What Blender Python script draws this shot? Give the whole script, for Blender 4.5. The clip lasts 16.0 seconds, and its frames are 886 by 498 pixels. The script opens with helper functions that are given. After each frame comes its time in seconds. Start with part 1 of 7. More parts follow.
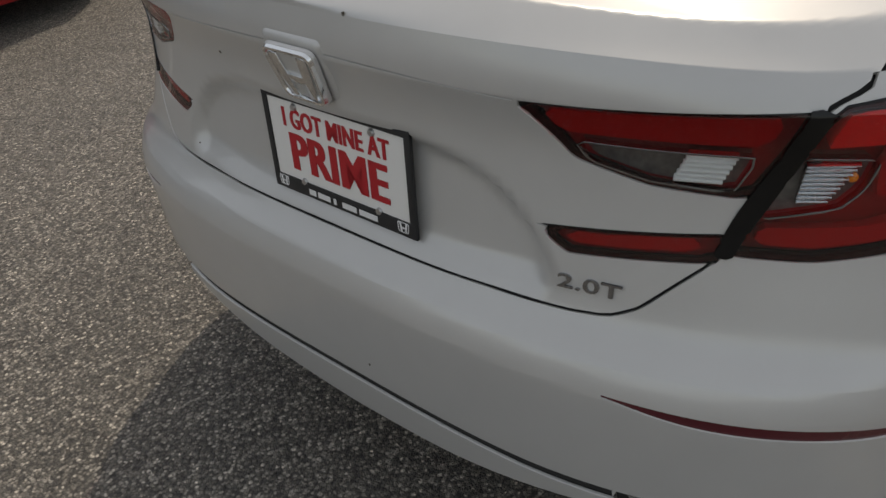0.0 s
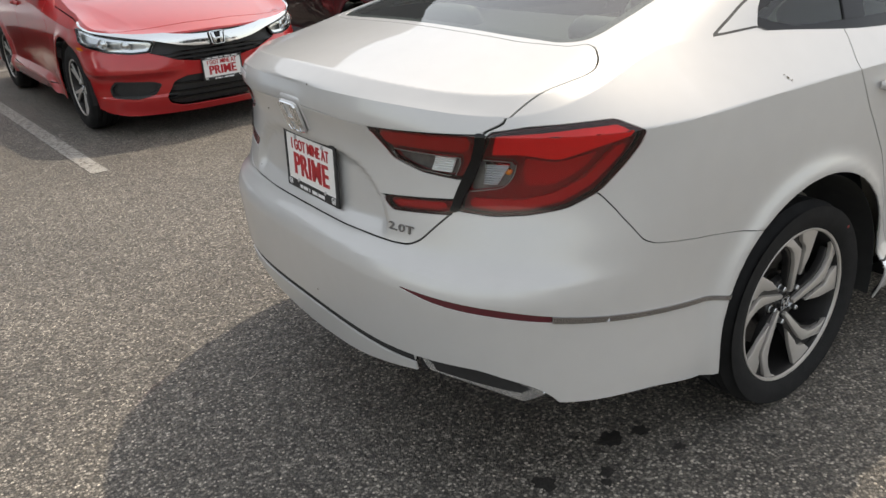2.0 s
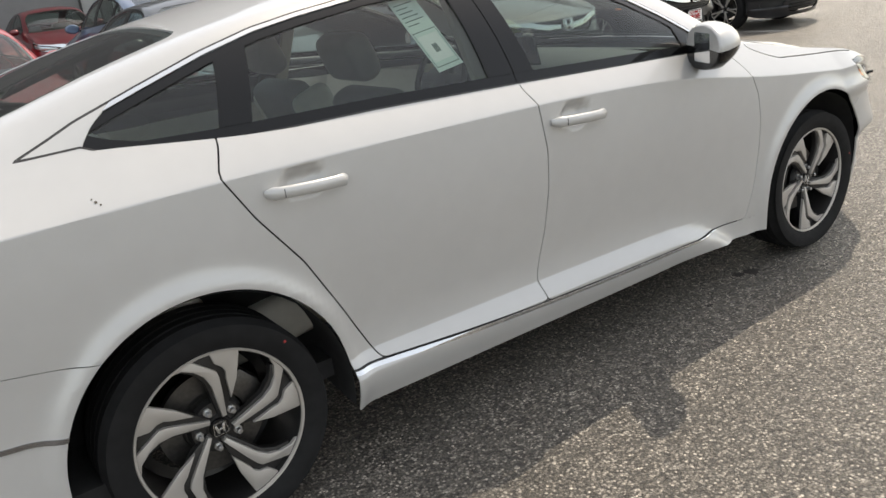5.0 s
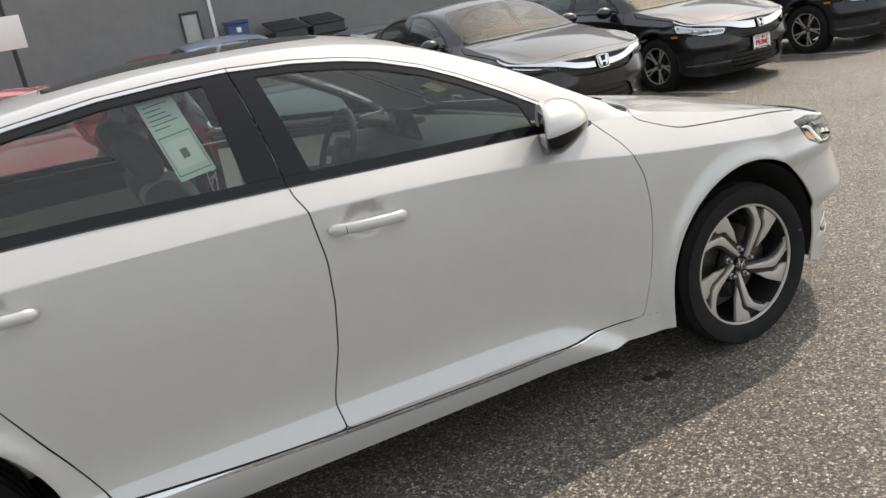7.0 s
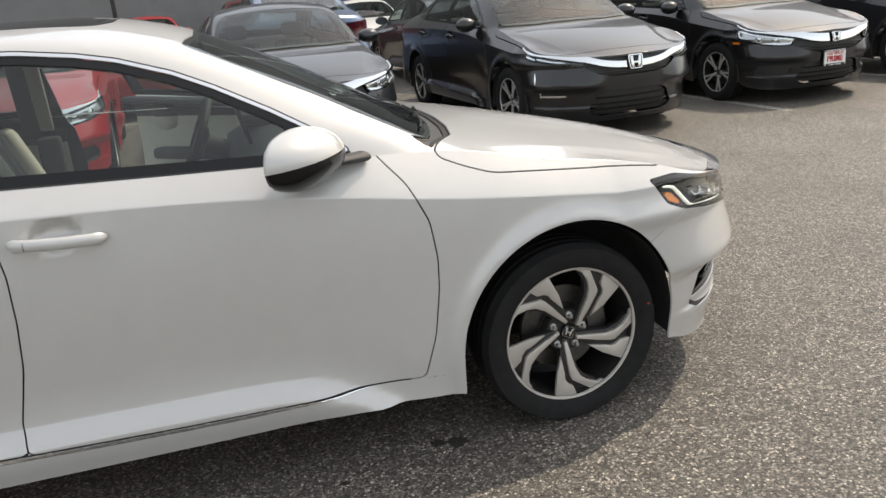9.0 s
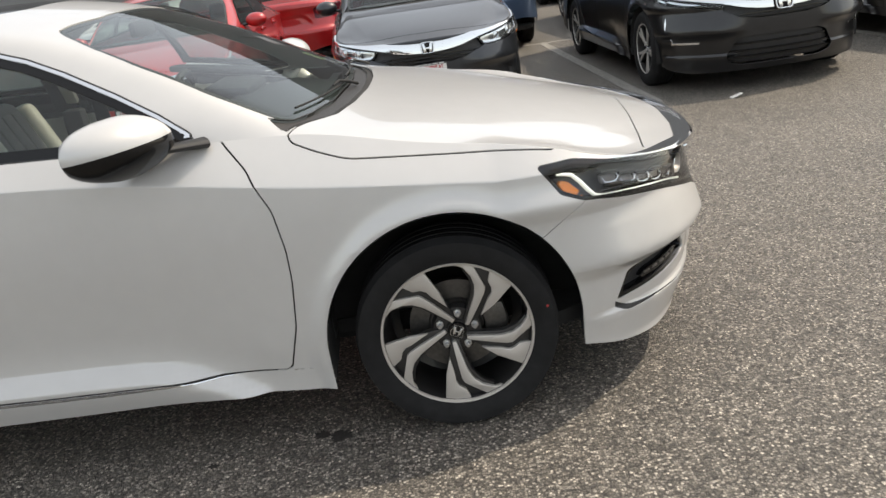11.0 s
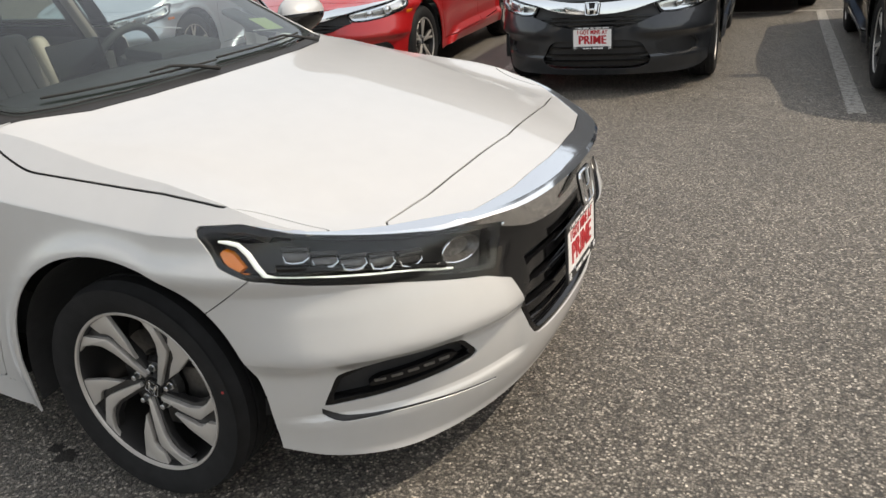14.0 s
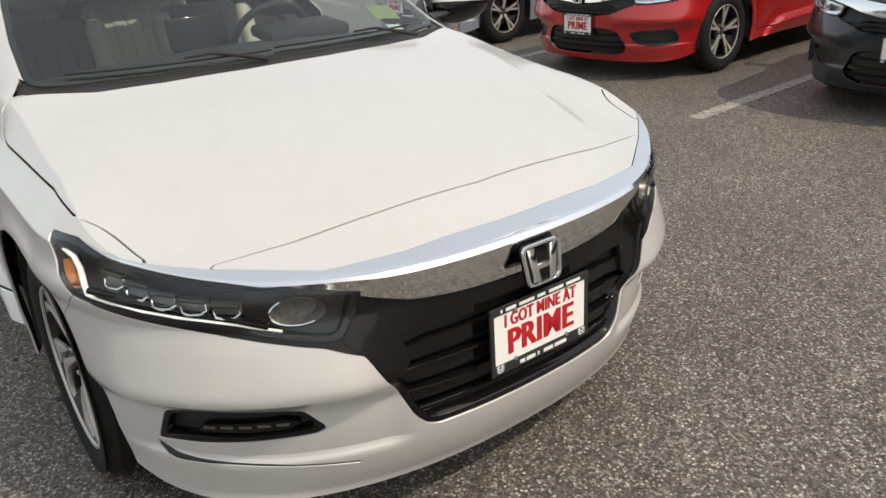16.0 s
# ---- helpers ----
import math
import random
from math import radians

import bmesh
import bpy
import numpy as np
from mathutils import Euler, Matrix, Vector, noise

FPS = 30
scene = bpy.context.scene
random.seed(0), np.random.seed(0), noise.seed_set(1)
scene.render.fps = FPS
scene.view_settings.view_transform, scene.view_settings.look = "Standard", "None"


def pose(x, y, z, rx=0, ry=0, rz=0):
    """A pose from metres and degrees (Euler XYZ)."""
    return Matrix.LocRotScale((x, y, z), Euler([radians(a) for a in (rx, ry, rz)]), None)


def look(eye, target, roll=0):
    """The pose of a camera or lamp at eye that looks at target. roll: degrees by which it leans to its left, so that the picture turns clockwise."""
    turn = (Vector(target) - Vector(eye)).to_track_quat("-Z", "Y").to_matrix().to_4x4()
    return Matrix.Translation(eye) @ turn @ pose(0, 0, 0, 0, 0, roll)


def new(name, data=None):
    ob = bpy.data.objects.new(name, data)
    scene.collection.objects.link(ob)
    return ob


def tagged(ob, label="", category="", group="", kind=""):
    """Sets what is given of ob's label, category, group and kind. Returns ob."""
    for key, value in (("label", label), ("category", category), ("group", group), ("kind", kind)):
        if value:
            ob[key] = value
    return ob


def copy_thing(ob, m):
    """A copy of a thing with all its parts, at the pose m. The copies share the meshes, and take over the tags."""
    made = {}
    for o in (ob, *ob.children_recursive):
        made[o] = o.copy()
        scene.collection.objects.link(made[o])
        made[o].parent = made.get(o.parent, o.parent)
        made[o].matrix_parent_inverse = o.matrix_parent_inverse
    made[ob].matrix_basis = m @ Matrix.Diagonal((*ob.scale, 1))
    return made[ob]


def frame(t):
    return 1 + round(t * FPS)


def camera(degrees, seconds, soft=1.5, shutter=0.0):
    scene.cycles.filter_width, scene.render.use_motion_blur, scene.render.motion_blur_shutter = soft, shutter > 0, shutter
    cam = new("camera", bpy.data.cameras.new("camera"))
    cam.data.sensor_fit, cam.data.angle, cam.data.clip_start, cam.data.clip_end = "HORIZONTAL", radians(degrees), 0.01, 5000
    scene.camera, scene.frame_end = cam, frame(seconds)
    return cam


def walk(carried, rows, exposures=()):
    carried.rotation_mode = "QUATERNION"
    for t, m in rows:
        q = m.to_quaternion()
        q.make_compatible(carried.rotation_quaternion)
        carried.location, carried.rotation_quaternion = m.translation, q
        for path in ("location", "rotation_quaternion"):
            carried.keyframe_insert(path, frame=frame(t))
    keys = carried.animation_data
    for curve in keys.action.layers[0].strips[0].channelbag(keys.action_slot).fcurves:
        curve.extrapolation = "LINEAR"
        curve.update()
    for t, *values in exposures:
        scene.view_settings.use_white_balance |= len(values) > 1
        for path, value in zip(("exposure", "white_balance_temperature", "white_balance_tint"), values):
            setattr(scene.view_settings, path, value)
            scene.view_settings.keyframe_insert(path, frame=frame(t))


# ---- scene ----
cam = camera(58.5, 16.0)
PATH = [
    (0, (-1.772, -0.88, 1.362), (-0.566, 0.252, 0.238), -5.4),
    (0.5, (-1.905, -1.16, 1.411), (-0.763, 0.122, 0.386), -5.6),
    (1, (-2.056, -1.435, 1.434), (-0.894, -0.094, 0.512), -4.7),
    (1.5, (-1.993, -1.762, 1.432), (-0.847, -0.342, 0.613), -3.3),
    (2, (-1.981, -2.033, 1.442), (-0.962, -0.499, 0.66), -3.8),
    (2.5, (-2.027, -2.263, 1.442), (-1.06, -0.7, 0.654), -4.8),
    (3, (-1.815, -2.513, 1.422), (-0.79, -0.986, 0.637), -5.3),
    (3.5, (-1.532, -2.602, 1.427), (-0.446, -1.125, 0.628), -5.4),
    (4, (-1.211, -2.531, 1.426), (-0.01, -1.136, 0.644), -3.3),
    (4.5, (-0.837, -2.665, 1.42), (0.3, -1.189, 0.695), -5.1),
    (7, (0.627, -3.03, 1.437), (1.409, -1.278, 0.874), -10.4),
    (7.5, (0.93, -3.054, 1.457), (1.716, -1.309, 0.874), -8.6),
    (8, (1.267, -3.249, 1.459), (1.943, -1.453, 0.894), -8.9),
    (8.5, (1.496, -3.231, 1.45), (2.053, -1.399, 0.871), -7.0),
    (9, (1.759, -3.127, 1.446), (2.284, -1.297, 0.832), -4.6),
    (9.5, (2.006, -3.15, 1.435), (2.394, -1.304, 0.77), -7.1),
    (12, (3.443, -2.864, 1.401), (3.211, -1.014, 0.677), -4.8),
    (12.5, (3.652, -2.648, 1.41), (3.385, -0.819, 0.646), -2.8),
    (13, (3.909, -2.552, 1.397), (3.391, -0.77, 0.652), -5.0),
    (13.5, (4.181, -2.422, 1.416), (3.463, -0.708, 0.676), -5.9),
    (14, (4.348, -2.158, 1.401), (3.543, -0.495, 0.636), -4.9),
    (14.5, (4.575, -1.95, 1.403), (3.561, -0.395, 0.657), -4.2),
    (15, (4.839, -1.773, 1.433), (3.579, -0.401, 0.704), -3.4),
    (15.5, (4.881, -1.436, 1.428), (3.545, -0.166, 0.652), -3.0),
    (16, (4.991, -1.17, 1.417), (3.506, -0.084, 0.633), -3.6),
]
EXPOSE = [(0.0, 0.2), (0.5, 0.48), (1.0, 0.76), (1.5, 0.92), (2.5, 1.02), (4.5, 1.08), (7.0, 1.05), (10.0, 1.1), (12.5, 1.08), (13.5, 0.98), (15.0, 0.85), (16.0, 0.8)]
walk(cam, [(t, look(eye, target, roll)) for t, eye, target, roll in PATH], [(t, stops, 7550, 10) for t, stops in EXPOSE])

# ---- world, sun, exposure ----
SUN = Vector((0.71, 0.31, 1.0)).normalized()
world = bpy.data.worlds.new("world")
scene.world = world
world.use_nodes = True
_n = world.node_tree.nodes
_sky = _n.new("ShaderNodeTexSky")
_sky.sky_type, _sky.sun_disc = "NISHITA", False
_sky.dust_density, _sky.air_density, _sky.ozone_density = 2.0, 1.0, 0.4
_sky.sun_elevation = math.asin(SUN.z)
_sky.sun_rotation = math.atan2(SUN.x, SUN.y)
_veil = _n.new("ShaderNodeMix")  # thin high cloud over the whole sky
_veil.data_type, _veil.inputs[0].default_value, _veil.inputs[7].default_value = "RGBA", 0.6, (3.16, 3.38, 3.66, 1)
world.node_tree.links.new(_sky.outputs[0], _veil.inputs[6])
world.node_tree.links.new(_veil.outputs[2], _n["Background"].inputs[0])
_n["Background"].inputs[1].default_value = 0.165
_lamp = bpy.data.lights.new("sun", "SUN")
_lamp.energy, _lamp.angle, _lamp.color = 1.42, radians(0.6), (1.0, 0.945, 0.865)
new("sun", _lamp).matrix_world = look(SUN * 40, (0, 0, 0))

# ---- small tools for curved sheets ----
def curve(xs, ys, soft=0.0):
    """A smooth curve through the knots (monotone cubic), rounded off over 'soft' metres."""
    xs, ys = np.array(xs, float), np.array(ys, float)
    h, d = np.diff(xs), np.diff(ys) / np.diff(xs)
    m = np.zeros(len(xs))
    m[0], m[-1] = d[0], d[-1]
    for i in range(1, len(xs) - 1):
        if d[i - 1] * d[i] > 0:
            a, b = 2 * h[i] + h[i - 1], h[i] + 2 * h[i - 1]
            m[i] = (a + b) / (a / d[i - 1] + b / d[i])
    gx = np.linspace(xs[0], xs[-1], 900)
    k = np.clip(np.searchsorted(xs, gx) - 1, 0, len(h) - 1)
    t = (gx - xs[k]) / h[k]
    gy = ((1 + 2 * t) * (1 - t) ** 2 * ys[k] + t * (1 - t) ** 2 * h[k] * m[k]
          + t * t * (3 - 2 * t) * ys[k + 1] + t * t * (t - 1) * h[k] * m[k + 1])
    if soft > 0:
        n = max(1, int(round(soft / (gx[1] - gx[0]))))
        ker = np.exp(-0.5 * (np.arange(-3 * n, 3 * n + 1) / n) ** 2)
        ker /= ker.sum()
        lo = 2 * gy[0] - gy[3 * n:0:-1]
        hi = 2 * gy[-1] - gy[-2:-3 * n - 2:-1]
        gy = np.convolve(np.r_[lo, gy, hi], ker, "valid")
    return lambda x: np.interp(x, gx, gy)


def sdf(p, poly):
    """Signed distance of points p to a closed polygon: negative inside."""
    poly = np.asarray(poly, float)
    best, inside = np.full(len(p), 1e9), np.zeros(len(p), bool)
    for a, b in zip(poly, np.roll(poly, -1, 0)):
        e, w = b - a, p - a
        t = np.clip((w @ e) / (e @ e + 1e-12), 0, 1)
        best = np.minimum(best, np.hypot(*(w - t[:, None] * e).T))
        cross = (a[1] > p[:, 1]) != (b[1] > p[:, 1])
        inside ^= cross & (p[:, 0] < a[0] + (p[:, 1] - a[1]) / (b[1] - a[1] + 1e-12) * e[0])
    return np.where(inside, -best, best)


def rounded(poly, r, steps=3):
    """A polygon whose corners are cut to small arcs of about radius r."""
    poly, out = np.asarray(poly, float), []
    for a, b, c in zip(np.roll(poly, 1, 0), poly, np.roll(poly, -1, 0)):
        u, v = a - b, c - b
        k = min(r, 0.45 * np.hypot(*u), 0.45 * np.hypot(*v))
        p, q = b + u / np.hypot(*u) * k, b + v / np.hypot(*v) * k
        for t in np.linspace(0, 1, steps + 1):
            out.append((1 - t) ** 2 * p + 2 * t * (1 - t) * b + t * t * q)
    return np.array(out)


class Skin:
    """A triangle sheet: places v, normals n, two surface coordinates q, triangles f."""

    def __init__(self, v, n, q, f):
        self.v, self.n, self.q, self.f = v, n, q, f

    def take(self, faces):
        f = self.f[faces]
        used, inv = np.unique(f, return_inverse=True)
        return Skin(self.v[used], self.n[used], self.q[used], inv.reshape(-1, 3))

    def split(self, dist):
        """Cut along dist(v, q) = 0. Returns the parts with dist < 0 and > 0."""
        d = dist(self.v, self.q)
        d = np.where(np.abs(d) < 1e-6, 1e-6, d)
        s = d[self.f] > 0
        k = s.sum(1)
        keep, mixed = self.f[(k == 0) | (k == 3)], self.f[(k == 1) | (k == 2)]
        v, n, q = self.v, self.n, self.q
        if len(mixed):
            s = d[mixed] > 0
            lone = np.where(s.sum(1) == 1, s.argmax(1), (~s).argmax(1))
            rows = np.arange(len(mixed))
            a, b, c = (mixed[rows, (lone + i) % 3] for i in range(3))
            edges = np.sort(np.concatenate([np.stack([a, b], 1), np.stack([a, c], 1)]), 1)
            uniq, inv = np.unique(edges, axis=0, return_inverse=True)
            inv = inv.ravel()
            i, j = uniq.T
            w = (d[i] / (d[i] - d[j]))[:, None]
            mix = lambda x: x[i] * (1 - w) + x[j] * w
            nn = mix(n)
            v, q = np.concatenate([v, mix(v)]), np.concatenate([q, mix(q)])
            n = np.concatenate([n, nn / np.linalg.norm(nn, axis=1, keepdims=True)])
            d = np.concatenate([d, np.zeros(len(uniq))])
            p1, p2 = len(self.v) + inv[:len(mixed)], len(self.v) + inv[len(mixed):]
            keep = np.concatenate([keep, np.stack([a, p1, p2], 1), np.stack([p1, b, c], 1), np.stack([p1, c, p2], 1)])
        whole = Skin(v, n, q, keep)
        side = d[keep].sum(1)
        return whole.take(side < 0), whole.take(side >= 0)

    def gap(self, dist, wide=0.002):
        """Split, leaving a joint of twice 'wide' between the two parts."""
        inner, rest = self.split(lambda v, q: dist(v, q) + wide)
        return inner, rest.split(lambda v, q: dist(v, q) - wide)[1]

    def band(self, top, bottom, first, last):
        """Cut out the strip between two lines of the surface. Returns the strip and the rest."""
        cuts = (lambda v, q: q[:, 1] - top(q[:, 0]), lambda v, q: bottom(q[:, 0]) - q[:, 1], lambda v, q: first - q[:, 0], lambda v, q: q[:, 0] - last)
        inner, rest = self, []
        for c in cuts:
            inner, out = inner.split(c)
            if len(out.f):
                rest.append(out)
        return inner, joined(*rest)

    def whole_pieces(self, share=0.03):
        """Without loose scraps smaller than a share of the faces."""
        root = np.arange(len(self.v))
        while True:
            low = root[self.f].min(1)
            nxt = root.copy()
            np.minimum.at(nxt, self.f.ravel(), np.repeat(low, 3))
            nxt = nxt[nxt]
            if (nxt == root).all():
                break
            root = nxt
        mine = root[self.f[:, 0]]
        ids, count = np.unique(mine, return_counts=True)
        return self.take(np.isin(mine, ids[count >= share * len(self.f)]))

    def renormalled(self):
        """The same sheet, its normals taken anew from its triangles."""
        a, b, c = (self.v[self.f[:, i]] for i in range(3))
        fn = np.cross(b - a, c - a)
        n = np.zeros_like(self.v)
        for i in range(3):
            np.add.at(n, self.f[:, i], fn)
        n /= np.linalg.norm(n, axis=1, keepdims=True) + 1e-12
        if (n * self.n).sum() < 0:
            n = -n
        return Skin(self.v, n, self.q, self.f)

    def moved(self, along):
        return Skin(self.v + self.n * along, self.n, self.q, self.f)

    def mirrored(self):
        flip = np.array([1, -1, 1.0])
        return Skin(self.v * flip, self.n * flip, self.q, self.f[:, ::-1])


def joined(*skins):
    """One sheet from several, welded where they meet."""
    v, n, q, f, at = [], [], [], [], 0
    for s in skins:
        v.append(s.v), n.append(s.n), q.append(s.q), f.append(s.f + at)
        at += len(s.v)
    v, n, q, f = (np.concatenate(x) for x in (v, n, q, f))
    _, first, inv = np.unique(np.round(v, 4), axis=0, return_index=True, return_inverse=True)
    f = inv.ravel()[f]
    ok = (f[:, 0] != f[:, 1]) & (f[:, 1] != f[:, 2]) & (f[:, 0] != f[:, 2])
    return Skin(v[first], n[first], q[first], f[ok])


def both(s):
    """The sheet and its mirror image across the car's middle, as one."""
    return joined(s, s.mirrored())


def grid_skin(v, q, outward):
    """A sheet from a grid of places, its normals turned to the side on which 'outward' (a function of v) is positive."""
    a, b = v.shape[:2]
    du, dv = np.gradient(v, axis=0), np.gradient(v, axis=1)
    n = np.cross(du, dv)
    n /= np.linalg.norm(n, axis=-1, keepdims=True) + 1e-9
    i = np.arange(a * b).reshape(a, b)
    p, r, s, t = i[:-1, :-1].ravel(), i[1:, :-1].ravel(), i[1:, 1:].ravel(), i[:-1, 1:].ravel()
    f = np.concatenate([np.stack([p, r, s], 1), np.stack([p, s, t], 1)])
    if (n.reshape(-1, 3) * outward(v.reshape(-1, 3))).sum() < 0:
        n, f = -n, f[:, ::-1]
    return Skin(v.reshape(-1, 3), n.reshape(-1, 3), q.reshape(-1, 2), f)


# ---- the form of a car: x ahead from the rear axle, y to its left, z up ----
BONNET_CREASE = lambda x: float(np.interp(x, [2.5, 2.75, 2.985, 3.2, 3.4, 3.55], [0.77, 0.718, 0.647, 0.59, 0.55, 0.53]))


class Form:
    """Right half of a car's skin: 'lower' runs round the plan from tail to nose, 'upper' from the belt to the middle line.
    Surface coordinates: lower (way round in metres, z); upper (x, y)."""

    def __init__(self, k, across=0.02):
        self.k = k
        self.rx, self.fx = k["rear_x"], k["front_x"]
        th = np.linspace(0, np.pi / 2, 2000)

        def arc(a, b, n):
            x, y = a * np.cos(th) ** (2 / n), b * np.sin(th) ** (2 / n)
            s = np.r_[0, np.cumsum(np.hypot(np.diff(x), np.diff(y)))]
            return s

        ra, fa = self.rx - k["tail"](0.6), k["nose"](0.55) - self.fx
        self.rs, self.fs = arc(ra, 0.92 * k["wide"], 2.8), arc(fa, 0.92 * k["wide"], 2.3)
        self.th = th
        self.l1 = self.rs[-1]
        self.l2 = self.l1 + self.fx - self.rx
        self.l3 = self.l2 + self.fs[-1]
        l = np.r_[np.linspace(0, self.l1, int(self.l1 / across)), np.linspace(self.l1, self.l2, int((self.l2 - self.l1) / across))[1:],
                  np.linspace(self.l2, self.l3, int((self.l3 - self.l2) / across))[1:]]
        rows = int(0.85 / across)
        xa = self.outline(l, np.full(len(l), 0.7))[0]
        lo, hi = k["low"](l), k["high"](xa)
        Z = lo[:, None] + (hi - lo)[:, None] * np.linspace(0, 1, rows)
        # close rows along the creases keep them sharp
        c = k["crease"](np.clip(self.rx + l - self.l1, self.rx, self.fx))
        sharp = [f * c + d for f in (0.328, 0.392, 1.0) for d in (-0.0035, 0.0, 0.0035)] + [0 * c + z0 + d for z0 in (0.60, 0.65, 0.47, 0.294) for d in (-0.004, 0.0, 0.004)]
        Z = np.sort(np.clip(np.concatenate([Z, np.stack(sharp, 1)], 1), lo[:, None], hi[:, None]), 1)
        for j in range(1, Z.shape[1]):
            Z[:, j] = np.maximum(Z[:, j], Z[:, j - 1] + 2e-4)
        L = np.repeat(l[:, None], Z.shape[1], 1)
        X, Y = self.outline(L, Z)
        v = np.stack([X, Y, Z], -1)
        if "dent" in k:
            v = k["dent"](v, L)
        self.lower = grid_skin(v, np.stack([L, Z], -1), lambda p: p - np.array([1.4, 0, 0.5]))
        edge = v[:, -1]
        self.upper = self.top(edge)

    def outline(self, L, Z):
        """The place in plan at the way round L and the height Z."""
        k = self.k
        ang_r = np.interp(L, self.rs, self.th)
        ang_f = np.interp(self.l3 - L, self.fs, self.th)
        xs = np.clip(self.rx + L - self.l1, self.rx, self.fx)
        w = self.width(xs, Z)
        rn, fn = 2 / k["tail_n"](Z), 2 / k["nose_n"](Z)
        xr = self.rx - (self.rx - k["tail"](Z)) * np.cos(ang_r) ** rn
        xf = self.fx + (k["nose"](Z) - self.fx) * np.cos(ang_f) ** fn
        x = np.where(L < self.l1, xr, np.where(L > self.l2, xf, xs))
        y = w * np.where(L < self.l1, np.sin(ang_r) ** rn, np.where(L > self.l2, np.sin(ang_f) ** fn, 1))
        return x, -y

    def width(self, x, z):
        k = self.k
        c, top = k["crease"](x), k["high"](x)
        base = k["plan"](x)
        r = np.minimum(z / c, 1.0)
        hook = np.clip((x - 1.80) / 0.46, 0, 1) ** 2.2
        r = np.minimum(r + 0.17 * hook * np.clip((0.72 - r) / 0.3, 0, 1), 1.0)  # the sill crease dives before the front wheel
        fade = np.clip((x - 2.22) / 0.12, 0, 1) * np.clip((2.62 - x) / 0.10, 0, 1)
        tail = np.clip((0.42 - x) / 0.12, 0, 1)
        low = base + k["flank"](r) * (1 - fade - tail) + k["flank_plain"](r) * fade + k["flank_tail"](r) * tail
        t = np.clip((z - c) / np.maximum(top - c, 0.01), 0, 1)
        edge = base + k["flank"](1.0)
        w = np.where(z < c, low, edge - (edge - k["belt_y"](x)) * t ** k["turn"])
        for wx in (0.0, k["base"]):
            r = np.hypot(x - wx, z - k["axle"])
            w = w + k["flare"] * np.exp(-((r - k["arch"] - 0.01) / 0.034) ** 2) * (z < c + 0.03)
        return w

    def top(self, edge):
        k = self.k
        x, yb, zb = edge[:, 0], -edge[:, 1], edge[:, 2]
        lift = k["lip"] * np.clip((-0.66 - x) / 0.2, 0, 1)  # the lid stands this much above its rear edge
        zb = zb + lift
        yd = np.minimum(k["drip_y"](x), yb * 0.97)
        zt = np.maximum(k["roof"](x), zb + 0.002 * 0)
        zd = np.clip(k["drip_z"](x), zb + 0.25 * (zt - zb) * 0, zt)
        s = np.linspace(0, 1, k.get("ribs", 90))
        fine = np.linspace(0, 1, 220)
        rows = []
        for i in range(len(x)):
            # belt to drip edge, then the crown of roof, bonnet or boot
            n1 = 90
            t = np.linspace(0, 1, n1)
            bulge = 0.03 * np.sin(np.pi * t) * min(1, max(0, zd[i] - zb[i]) / 0.3)
            y1 = yb[i] + (yd[i] - yb[i]) * t + bulge
            z1 = zb[i] + (zd[i] - zb[i]) * t
            y2 = yd[i] * (1 - np.linspace(0, 1, 130)[1:])
            crown = 1 - (y2 / max(yd[i], 1e-6)) ** 2
            z2 = zd[i] + (zt[i] - zd[i]) * crown
            y, z = np.r_[y1, y2], np.r_[z1, z2]
            way = np.r_[0, np.cumsum(np.hypot(np.diff(y), np.diff(z)))]
            g = np.linspace(0, way[-1], 320)
            y, z = np.interp(g, way, y), np.interp(g, way, z)
            n = int(round(k["rail"] / max(g[1], 1e-5)))
            n = min(n, 45)
            if n >= 1:
                ker = np.exp(-0.5 * (np.arange(-3 * n, 3 * n + 1) / n) ** 2)
                ker /= ker.sum()
                ly, lz = 2 * y[0] - y[3 * n:0:-1], 2 * z[0] - z[3 * n:0:-1]
                hy, hz = -y[-2:-3 * n - 2:-1], z[-2:-3 * n - 2:-1]
                y, z = np.convolve(np.r_[ly, y, hy], ker, "valid"), np.convolve(np.r_[lz, z, hz], ker, "valid")
            if 2.55 < x[i] < 3.56:  # crease along the bonnet
                show = min(1, (x[i] - 2.55) / 0.2, (3.56 - x[i]) / 0.15)
                yc = BONNET_CREASE(x[i])
                z = z - show * 0.085 * np.maximum(y - yc, 0) * np.clip((yb[i] - y) / 0.12, 0, 1)
            u = np.linspace(0, 319, len(s))
            rows.append(np.stack([np.full(len(s), x[i]), -np.interp(u, np.arange(320), y), np.interp(u, np.arange(320), z)], -1))
        v = np.array(rows)
        v[:, -1, 1] = 0
        # bevel round the rear edge of the boot lid
        rear = edge[edge[:, 0] < -0.3][:, :2]
        plan = np.concatenate([rear, rear[::-1] * np.array([1, -1])])
        near = np.clip(-sdf(v[..., :2].reshape(-1, 2), plan).reshape(v.shape[:2]) / 0.05, 0, 1)
        v[..., 2] -= lift[:, None] * (1 - near)
        v[:, 0] = edge
        q = v[..., :2].copy()
        return grid_skin(v, q, lambda p: p - np.array([1.4, 0, 0.3]))


